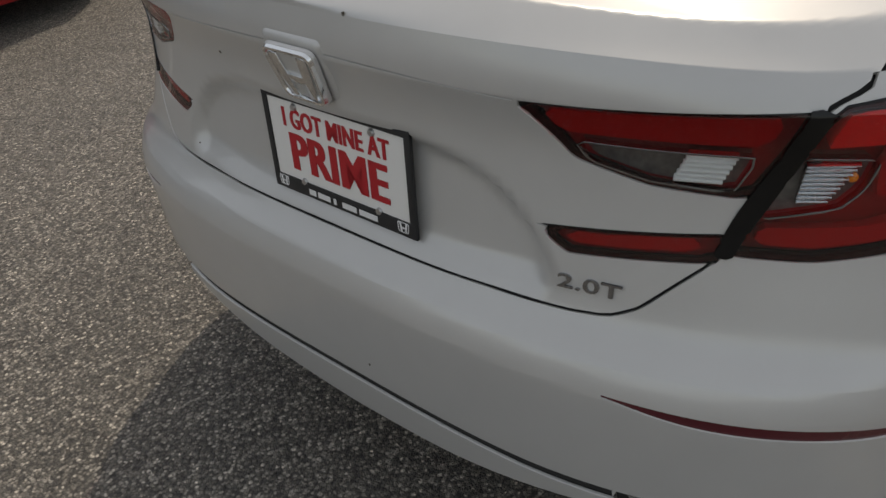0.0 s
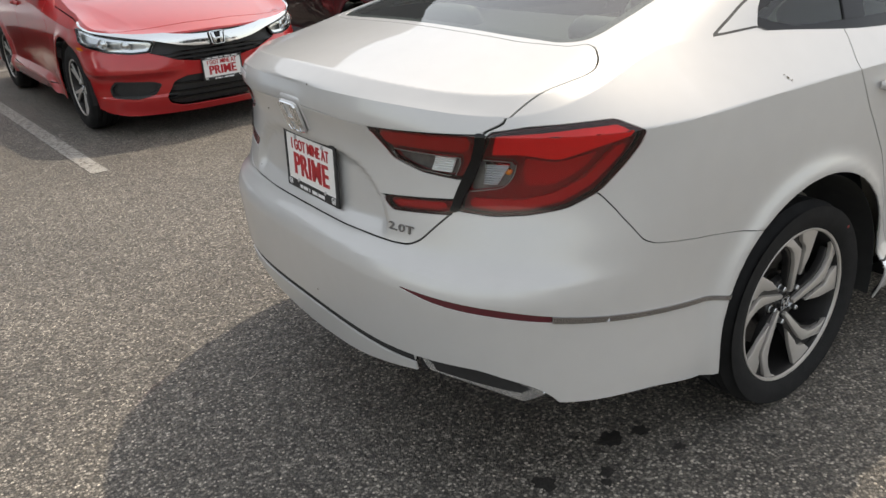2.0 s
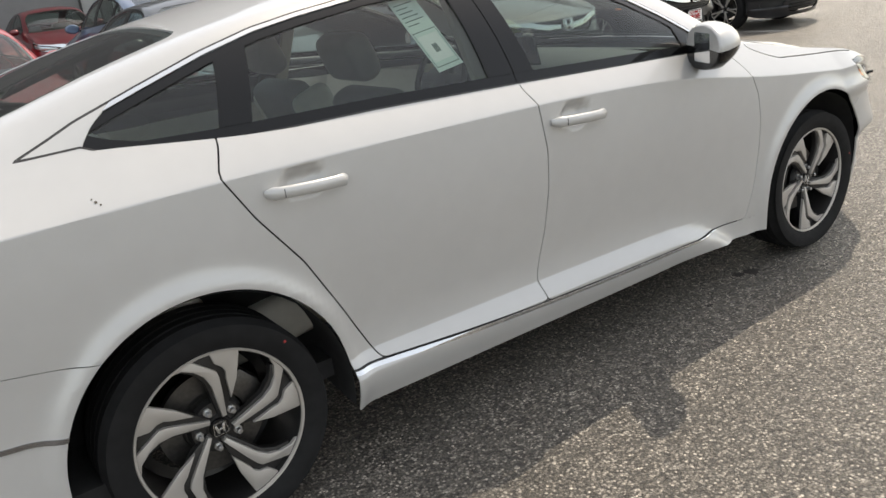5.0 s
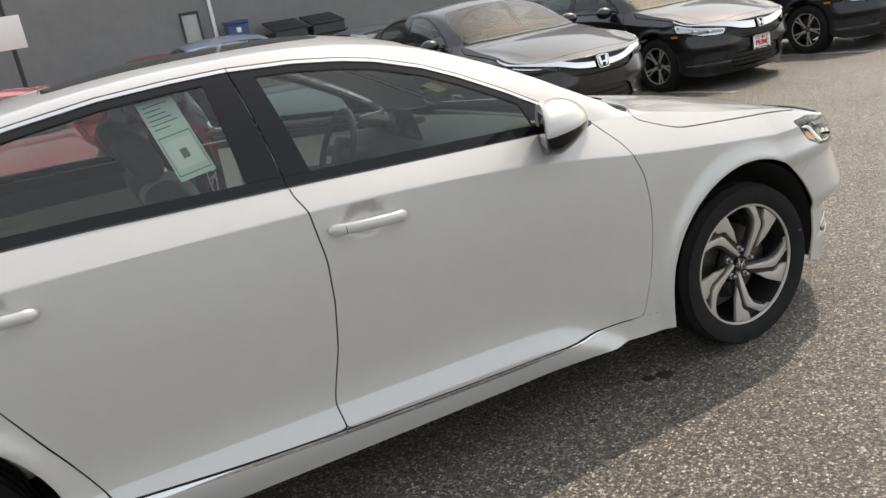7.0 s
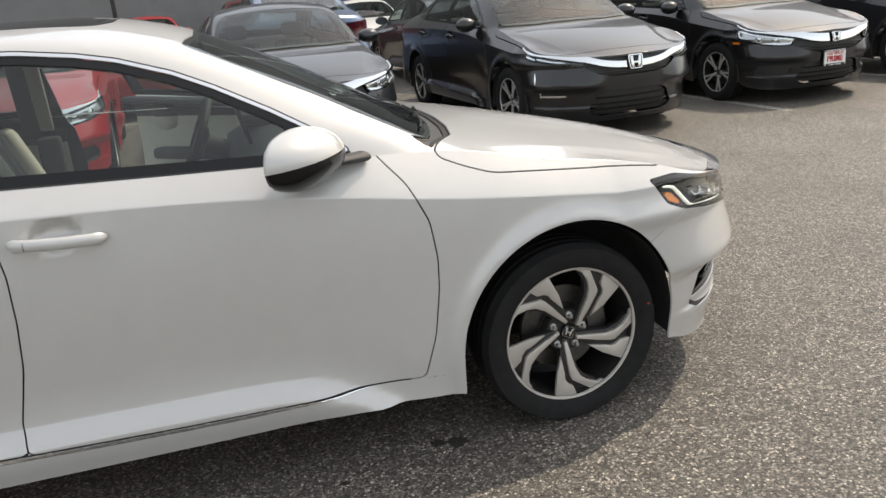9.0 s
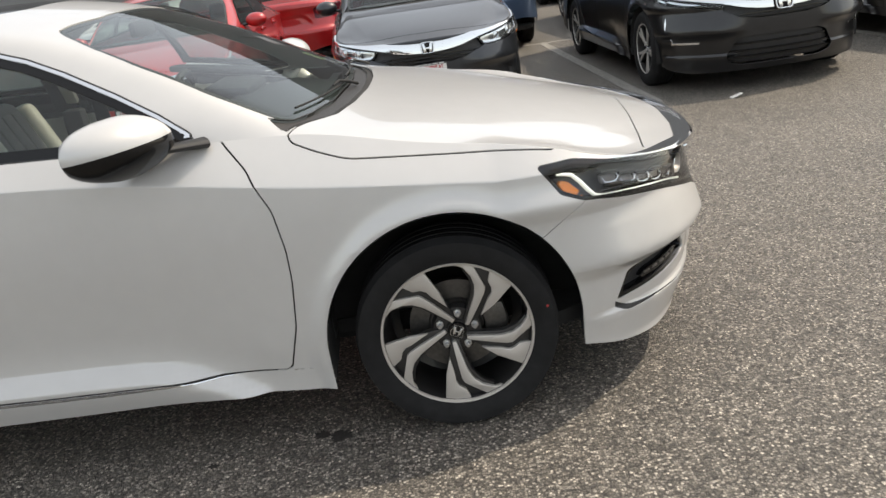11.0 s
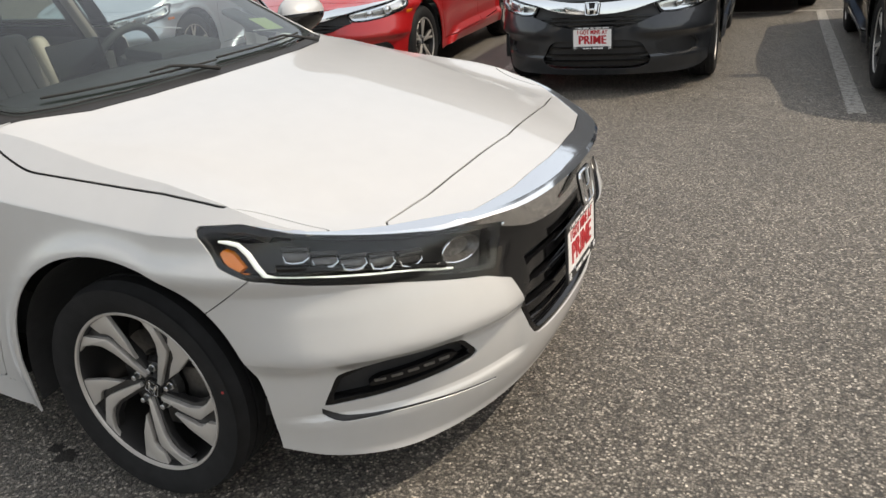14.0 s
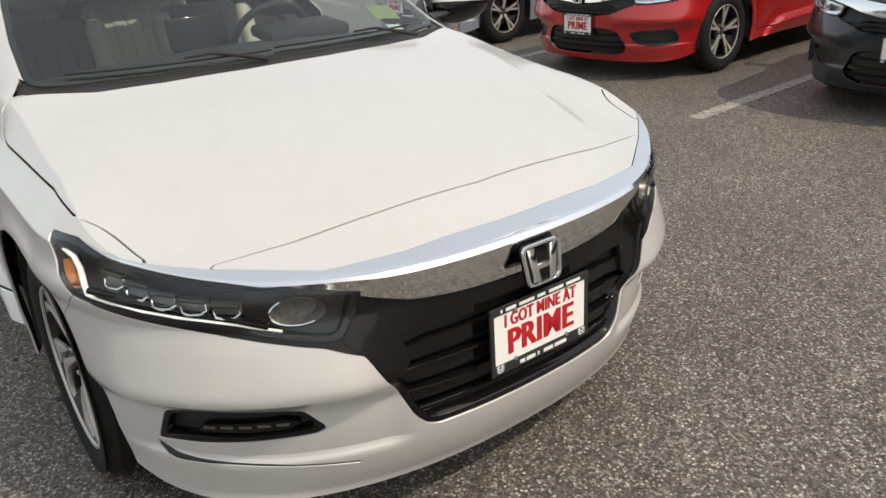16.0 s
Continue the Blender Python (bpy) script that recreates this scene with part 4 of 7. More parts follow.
    side, up = up.split(win_d)
    belt = curve([-0.4, -0.14, -0.01, 0.18, 0.65, 1.13, 1.49, 2.02, 2.3], [1.115, 1.115, 1.082, 1.074, 1.068, 1.051, 1.035, 1.010, 1.0])
    above = lambda v: v[:, 2] - belt(v[:, 0])
    seal, side = side.split(lambda v, q: -0.005 - win_d(v, q))
    corner, side = side.split(XZ([(-0.4, 1.0), (-0.155, 1.0), (-0.135, 1.128), (-0.10, 1.165), (-0.04, 1.207), (0.0, 1.24), (-0.4, 1.3)]))
    trim, side = side.split(lambda v, q: np.maximum(-0.0135 - win_d(v, q), 0.02 - above(v)))
    surround, side = side.split(lambda v, q: np.maximum(-0.034 - win_d(v, q), -above(v) - 0.2))
    cpost, side = side.split(XZ([(0.148, 1.0), (0.235, 1.0), (0.385, 1.40), (0.295, 1.40)]))
    bpost, side = side.split(XZ([(1.058, 1.0), (1.250, 1.0), (1.165, 1.45), (1.025, 1.45)]))
    bpost_a, bpost_b = bpost.gap(XZ([(0.9, 0.9), (1.160, 0.9), (1.160, 1.04), (1.105, 1.45), (0.9, 1.45)]), 0.0022)
    sail, side = side.split(XZ([(1.955, 1.2), (2.02, 0.95), (2.4, 0.95), (2.4, 1.2)]))
    # windscreen, rear window, roof panel
    wind = [(2.385, -0.745), (2.20, -0.728), (2.0, -0.690), (1.86, -0.640), (1.765, -0.582), (1.735, -0.545), (1.745, -0.45), (1.775, -0.30), (1.79, 0.3), (2.545, 0.3), (2.54, -0.10), (2.52, -0.40), (2.47, -0.62), (2.43, -0.72)]
    ws, up = up.gap(XY(wind, 0.02), 0.002)
    cowl, up = up.split(XY([(2.36, -0.752), (2.415, -0.80), (2.47, -0.725), (2.545, -0.588), (2.585, -0.403), (2.612, -0.15), (2.617, 0.3), (2.2, 0.3), (2.2, -0.6), (2.385, -0.742)]))
    rwin = [(-0.648, 0.3), (-0.645, -0.166), (-0.635, -0.38), (-0.612, -0.555), (-0.575, -0.603), (-0.52, -0.606), (-0.30, -0.575), (0.0, -0.54), (0.20, -0.52), (0.235, -0.48), (0.25, 0.3)]
    rw, up = up.gap(XY(rwin, 0.03), 0.0025)
    sun, up = up.gap(XY([(0.62, 0.6), (0.62, -0.42), (1.30, -0.42), (1.48, -0.40), (1.535, -0.27), (1.55, 0.6)], 0.05), 0.003)

    # dark sheets added behind the joints: the gaps' deep shade put in as colour
    inner = whole.split(arch)[1]
    for poly in (rear_lamp, head_lamp, lid_lamp, lid_lamp_low, grille_poly, fog_poly):
        inner = inner.split(LZ(poly))[1]
    inner = inner.split(lambda v, q: np.maximum(np.maximum(q[:, 1] - tail_line(q[:, 0]), q[:, 0] - 0.93), 0.49 - q[:, 0]))[1]
    open_side = inner.split(LZ(fd_poly, 0.015))[1].mirrored()
    panel("gap_backing", joined(inner.moved(-0.0075), open_side.moved(-0.0075)), LINER, car, 0.0)
    for poly, r in ((lid_up, 0.01), (hood_up, 0.004)):
        d = XY(poly, r)
        b = form.upper.split(lambda v, q: d(v, q) - 0.02)[0].split(lambda v, q: d(v, q) + 0.02)[1]
        panel("joint_backing", both(b.moved(-0.009)), LINER, car, 0.0)
    # shell and panels
    shell = part("body_shell", skin_mesh("body_shell", both(joined(low, up)), PEARL, 0.006), PEARL, car)
    panel("bonnet", both(joined(hood, hood2)), PEARL, car, 0.006)
    lid_ob = panel("boot_lid", both(joined(lid, lid2)), PEARL, car, 0.007, "white boot lid with a hollow for the plate")
    panel("lid_seam", both(lid_seam.moved(-0.004)), MATT_BLACK, lid_ob, 0.0)
    panel("rear_bumper", both(rb), PEARL, car, 0.007)
    fb_ob = panel("front_bumper", both(fb), PEARL, car, 0.007)
    for sign in (-1, 1):
        for name, s in (("rear_door", rd), ("front_door", fd)):
            ajar = sign > 0 and name == "front_door"
            door = panel(name, oriented(s, sign), PEARL, car, 0.065 if ajar else 0.006, "driver's door standing open" if ajar else "")
            l0 = 2.035 if name == "rear_door" else 3.03
            door_handle(door, spot, l0, 0.932 if name == "rear_door" else 0.914, sign)
            if ajar:
                swung(door, sign)
        panel("front_wing", oriented(fender, sign), PEARL, car, 0.006)
        panel("sill_joint", oriented(sill_joint.moved(-0.003), sign), MATT_BLACK, car, 0.003)
        panel("sill_trim", oriented(sill_chrome, sign), CHROME, car, 0.004, "thin chrome sill strip")
        behind = XZ([(-0.6, 0.9), (1.160, 0.9), (1.160, 1.04), (1.105, 1.45), (-0.6, 1.45)])
        for name, s, material, depth, label in (("window_seal", seal, MATT_BLACK, 0.004, ""), ("window_trim", trim.moved(0.002), CHROME, 0.004, "bright window trim"), ("window_frame", surround.moved(-0.003), GLOSS_BLACK, 0.01, "")):
            rear_piece, front_piece = s.gap(behind, 0.0015)
            panel(name, oriented(rear_piece, sign), material, car, depth, label)
            swung(panel(name, oriented(front_piece, sign), material, car, depth, label), sign)
        panel("window_frame_corner", oriented(corner, sign), PEARL, car, 0.004)
        panel("window_post", oriented(cpost.moved(-0.001), sign), GLOSS_BLACK, car, 0.01)
        panel("door_post", oriented(bpost_a, sign), GLOSS_BLACK, car, 0.01)
        swung(panel("door_post", oriented(bpost_b, sign), GLOSS_BLACK, car, 0.01), sign)
        swung(panel("mirror_sail", oriented(sail.moved(-0.002), sign), GLOSS_BLACK, car, 0.01), sign)
        g = oriented(side.moved(-0.006), sign)
        rear_q = lambda v, q: v[:, 0] - 0.27
        front_w = lambda v, q: 1.15 - v[:, 0]
        quarter, rest = g.split(rear_q)
        fw, rearw = rest.split(front_w)
        panel("quarter_window", quarter, GLASS, car, 0.004)
        panel("rear_side_window", rearw, GLASS, car, 0.004)
        swung(panel("front_side_window", fw, GLASS, car, 0.004), sign)
        rear_lamps(car, oriented(rl, sign), whole, spot, sign, LZ, lid_ob, ll, ll2)
        head_lamps(car, oriented(hl, sign), whole, spot, sign, LZ)
        # fog lamp hollow
        fogs = part("fog_lamp", skin_mesh("fog_lamp", oriented(whole.split(LZ([(p[0], p[1]) for p in fog_poly], 0.012))[0].moved(-0.035), sign), MATT_BLACK, 0), MATT_BLACK, car)
        panel("fog_surround", oriented(ring_of(whole, fog_poly, 0.0, 0.012, 0.012).moved(-0.004), sign), GLOSS_BLACK, fogs, 0.035)
        led_poly = [(5.27, 0.362), (5.30, 0.385), (5.50, 0.397), (5.535, 0.388), (5.50, 0.368)]
        panel("fog_lens", oriented(whole.split(LZ(led_poly, 0.006))[0].moved(-0.012), sign), GLOSS_BLACK, fogs, 0.02)
        for i in range(5):
            m = spot.at(5.31 + 0.045 * i, 0.378 + 0.002 * i, -0.0115)
            part("fog_led", box(0.030, 0.007, 0.006, (FLIP @ m if sign > 0 else m), 0.002), REVERSE_BED, fogs)
        panel("lip_groove", oriented(lp.moved(-0.004), sign), MATT_BLACK, car, 0.01)
        panel("side_marker", oriented(mk.moved(-0.003), sign), RED_STRIP, car, 0.006, "dark red marker strip")
        panel("bumper_strip", oriented(st.moved(0.0035), sign), DARK_CHROME, car, 0.006, "chrome bumper strip")
    panel("bumper_groove", both(groove.moved(-0.014)), LINER, car, 0.0)
    for sign in (-1, 1):
        panel("bumper_cutout", oriented(blk.moved(-0.02), sign), MATT_BLACK, car, 0.02)
    panel("valance", both(val.moved(-0.0005)), PEARL, car, 0.006)
    ridge = lambda l: bar_line(l) + 0.86 * (0.738 - bar_line(l))
    swell = lambda l: np.clip((l - 5.45) / 0.3, 0, 1) * 0.034

    def faced(face, upper):
        x_in = np.interp(-face.v[:, 1], [0.05, 0.30, 0.485, 0.567, 0.675, 0.78], [3.686, 3.666, 3.628, 3.570, 3.493, 3.403])
        flat = np.abs(face.q[:, 1] - face.v[:, 1]) < 1e-9
        ll = np.where(flat, 6.14 + face.v[:, 1], face.q[:, 0])
        z = face.v[:, 2]
        if upper:
            rise = np.clip((x_in + 0.075 - face.v[:, 0]) / 0.075, 0, 1)
            rise = np.where(flat, np.maximum(rise, 0.2), np.clip((z - ridge(ll)) / 0.015, 0, 1) * 0.2)
            amount = 1 - rise
        else:
            amount = np.clip((z - bar_line(ll)) / np.maximum(ridge(ll) - bar_line(ll), 0.004), 0, 1)
        way = np.stack([np.ones(len(z)), 0.35 * face.v[:, 1], 0 * z], 1)
        way /= np.linalg.norm(way, axis=1, keepdims=True)
        return Skin(face.v + way * (0.003 + swell(ll) * amount)[:, None], face.n, face.q, face.f).renormalled()

    bar_low, bar_high = bar.split(lambda v, q: q[:, 1] - ridge(q[:, 0]))
    bar_ob = panel("chrome_bar", both(faced(bar_low, False)), CHROME, car, 0.012, "broad chrome bar above the grille")
    panel("chrome_bar_top", both(faced(joined(bar_high, bar_up), True)), CHROME, bar_ob, 0.012)
    panel("windscreen", both(ws.moved(-0.003)), WIND_GLASS, car, 0.005)
    panel("windscreen_border", both(ring_xy(form.upper, wind, 0.018)).moved(-0.0045), MATT_BLACK, car, 0.004)
    panel("cowl", both(cowl.moved(-0.014)), MATT_BLACK, car, 0.02)
    panel("rear_window", both(rw.moved(-0.003)), WIND_GLASS, car, 0.005)
    panel("rear_window_border", both(ring_xy(form.upper, rwin, 0.03)).moved(-0.0045), MATT_BLACK, car, 0.004)
    panel("sunroof", both(sun.moved(-0.001)), GLOSS_BLACK, car, 0.006, "dark glass sunroof")

    # grille: dark bed, cross bars, frame
    bed = panel("grille", both(gr.moved(-0.05)), LINER, car, 0.0, "gloss black grille")
    gform = whole.split(LZ(grille_poly, 0.012))[0]
    panel("grille_frame", both(ring_of(whole, grille_poly, 0.0, 0.016, 0.012).moved(-0.004)), GLOSS_BLACK, bed, 0.05)
    brow = gform.split(lambda v, q: 0.572 - q[:, 1] + 0.02 * (6.14 - q[:, 0]))[0]
    panel("grille_brow", both(brow.moved(-0.012)), GLOSS_BLACK, bed, 0.02)
    for z in (0.532, 0.472, 0.412, 0.352):
        cut = lambda lo, hi, z=z: gform.split(lambda v, q: np.maximum(z + lo - q[:, 1] - 0.02 * (6.14 - q[:, 0]), q[:, 1] + 0.02 * (6.14 - q[:, 0]) - z - hi))[0]
        slat = panel("grille_slat", both(cut(-0.020, 0.014).moved(-0.022)), GLOSS_BLACK, bed, 0.03)
        panel("slat_edge", both(cut(0.011, 0.017).moved(-0.012)), GLOSS_BLACK, slat, 0.012)
    for sign in (-1, 1):
        panel("grille_corner", oriented(whole.split(LZ([(5.66, 0.60), (5.70, 0.557), (5.75, 0.47), (5.80, 0.50), (5.78, 0.64), (5.72, 0.70)], 0.01))[0].moved(-0.010), sign), GLOSS_BLACK, bed, 0.03)
        panel("lamp_lower_trim", oriented(ul.moved(-0.0015), sign), GLOSS_BLACK, car, 0.006)
    emblem(car, spot.at(6.1449, 0.655, 0.036), 0.125, 0.102, base=GLOSS_BLACK)
    dealer_plate(car, Matrix.Translation((0, 0.012, 0)) @ spot.at(6.1449, 0.490, 0.006))
    # rear badge and plate
    emblem(lid_ob, spot.at(0.0001, 0.950, 0.007), 0.108, 0.094, base=PEARL)
    part("badge_plinth", box(0.132, 0.108, 0.030, spot.at(0.0001, 0.955, -0.011), 0.014, 4), PEARL, lid_ob)
    dealer_plate(lid_ob, Matrix.Translation((-0.006, -0.022, 0.002)) @ spot.at(0.0001, 0.800, 0.004), plain_top=True)
    t20 = lettering("2.0T", 0.020, spot.at(0.458, 0.731, 0.0015), 0.025, 1.7, 0.002)
    part("engine_letters", t20, DARK_CHROME, lid_ob, "chrome engine lettering")
    # model name at the other side of the lid, as bars
    for i, x in enumerate((-0.075, -0.047, -0.019, 0.009, 0.037, 0.065)):
        part("model_letter_bar", prism([(x, -0.009), (x + 0.019, -0.009), (x + 0.017, 0.009), (x + 0.002, 0.009)], 0.0025, FLIP @ spot.at(0.50, 1.010, 0.001), 0.0006), SATIN, lid_ob)
    # specks of dirt on the paint
    specks = random.Random(7)
    for l, z, r, left in ((1.640, 1.011, 0.0045, False), (1.648, 1.004, 0.003, False), (1.634, 1.018, 0.002, False), (0.145, 1.049, 0.003, False), (0.261, 0.932, 0.003, True), (0.057, 0.454, 0.0025, False), (0.381, 0.715, 0.003, True)):
        pts = [(r * specks.uniform(0.6, 1.2) * math.cos(2 * math.pi * i / 9), r * specks.uniform(0.6, 1.2) * math.sin(2 * math.pi * i / 9)) for i in range(9)]
        m = spot.at(l, z, 0.0008)
        part("dirt_speck", prism(pts, 0.0008, FLIP @ m if left else m), OIL_SPECK, car)
    exhausts(car, spot)
    mirrors(car)
    wipers(car, form)
    cabin(car, form)
    ink = [(0.10, 0.60 + 0.055 * i, 0.55 + 0.09 * (i * 7 % 4), 0.612 + 0.055 * i, True) for i in range(6)]
    ink += [(0.05, 0.05, 0.95, 0.06, True), (0.05, 0.50, 0.95, 0.51, True), (0.05, 0.06, 0.065, 0.50, True), (0.935, 0.06, 0.95, 0.50, True), (0.12, 0.12, 0.88, 0.45, False), (0.40, 0.22, 0.60, 0.33, True)]
    inside = 0.008
    corner_set = [(0.845, -0.654 + inside, 1.354), (0.942, -0.642 + inside, 1.368), (0.888, -0.831 + inside, 1.129), (0.992, -0.823 + inside, 1.143)]
    sheet("window_sticker", car, corner_set, "white and green paper sticker inside the side window", ink)
    sheet("windscreen_sticker", car, [(2.285, 0.63, 1.088), (2.285, 0.52, 1.098), (2.37, 0.60, 1.048), (2.37, 0.49, 1.060)], "yellow-green paper sticker inside the windscreen", [(0.1, 0.6, 0.9, 0.7, True), (0.1, 0.3, 0.7, 0.4, True)], PAPER_GREEN)
    sheet("windscreen_label", car, [(2.425, 0.575, 1.032), (2.425, 0.515, 1.038), (2.458, 0.56, 1.017), (2.458, 0.50, 1.023)], "small white label inside the windscreen", [(0.1, 0.4, 0.9, 0.6, True)], PLATE_WHITE)
    # wheels, liners, floor
    way = np.linspace(0, form.l3, 400)

    def half_width(x, z):
        px, py = form.outline(way, np.full(400, z))
        return float(np.interp(x, px, -py))

    for wx in (0.0, k["base"]):
        for sign in (-1, 1):
            turn = Matrix(((-sign, 0, 0, 0), (0, 0, sign, 0), (0, 1, 0, 0), (0, 0, 0, 1)))
            m = Matrix.Translation((wx, sign * 0.888, 0.317)) @ turn @ pose(0, 0, 0, 0, 0, 4.5 if wx == 0.0 else -25)
            wheel(car, m, 0.317, 0.236)
            bm = bmesh.new()
            n = 28
            ring = [[bm.verts.new((wx + (k["arch"] + 0.004 + 0.02 * dy) * math.cos(a), sign * min(y, half_width(wx + k["arch"] * math.cos(a), max(0.2, k["axle"] + k["arch"] * math.sin(a))) - 0.014), k["axle"] - 0.02 + (k["arch"] + 0.006) * 1.012 * math.sin(a)))
                     for a in (math.pi * (-0.06 + 1.12 * i / n) for i in range(n + 1))] for dy, y in ((0, 0.905), (1, 0.62))]
            for i in range(n):
                bm.faces.new((ring[0][i], ring[0][i + 1], ring[1][i + 1], ring[1][i]))
            bm.faces.new(ring[1])
            part("wheel_arch_liner", smooth(bm), LINER, car)
    # floor pan, from the plan at sill height
    ls = np.linspace(0, form.l3, 180)
    fx, fy = form.outline(ls, np.full(180, 0.32))
    fy = np.where(np.minimum(np.abs(fx), np.abs(fx - k["base"])) < 0.43, np.maximum(fy, -0.66), fy)
    pts = [(1.35 + (float(x) - 1.35) * 0.91, float(y) * 0.955) for x, y in zip(fx, fy)]
    part("floor_pan", prism(pts + [(x, -y) for x, y in pts[-2:0:-1]], 0.05, pose(0, 0, 0.255)), LINER, car)
    return car


def ring_of(skin, poly, outer, inner, r):
    """The band of a sheet just inside a polygon."""
    p = rounded(poly, r)
    d = lambda v, q: sdf(q, p)
    return skin.split(lambda v, q: d(v, q) + outer)[0].split(lambda v, q: d(v, q) + inner)[1]


def ring_xy(skin, poly, inner):
    p = rounded(poly, 0.02)
    inside = skin.split(lambda v, q: sdf(v[:, :2], p))[0]
    mid = lambda v, q: np.where(v[:, 1] > -0.3, np.minimum(sdf(v[:, :2], p), -0.0) , sdf(v[:, :2], p))
    return inside.split(lambda v, q: sdf(v[:, :2], p) + inner)[1]


def door_handle(door, spot, l, z, sign):
    """A pull handle over a shallow cup."""
    put = (lambda m: FLIP @ m) if sign > 0 else (lambda m: m)
    drop = -0.012
    pts = []
    n = 14
    first, last = spot.at(l, z, 0.004), spot.at(l + 0.235, z + drop, 0.004)
    for i in range(n + 1):
        t = i / n
        bow = 0.031 * math.sin(math.pi * t) ** 0.4 if 0 < t < 1 else 0.0
        m = Matrix.Translation(first.translation.lerp(last.translation, t) + first.col[2].to_3d() * bow)
        pts.append(put(m).translation)
    rad = [0.0115 if 0 < i < n else 0.007 for i in range(n + 1)]
    rad[1] = rad[-2] = 0.0125
    h = part("handle", tube(pts, rad, 16, 1.45), PEARL, door, "white pull handle")
    key = box(0.0016, 0.022, 0.012, put(spot.at(l + 0.040, z - 0.003, 0.034)), 0.0006)
    part("handle_joint", key, DARK_GREY, h)


CLEAR_WING = [(0.672, 0.848), (0.756, 0.862), (0.778, 0.884), (0.792, 0.922), (0.708, 0.926)]
CLEAR_LID = [(0.468, 0.928), (0.668, 0.926), (0.645, 0.880), (0.556, 0.886), (0.485, 0.904)]


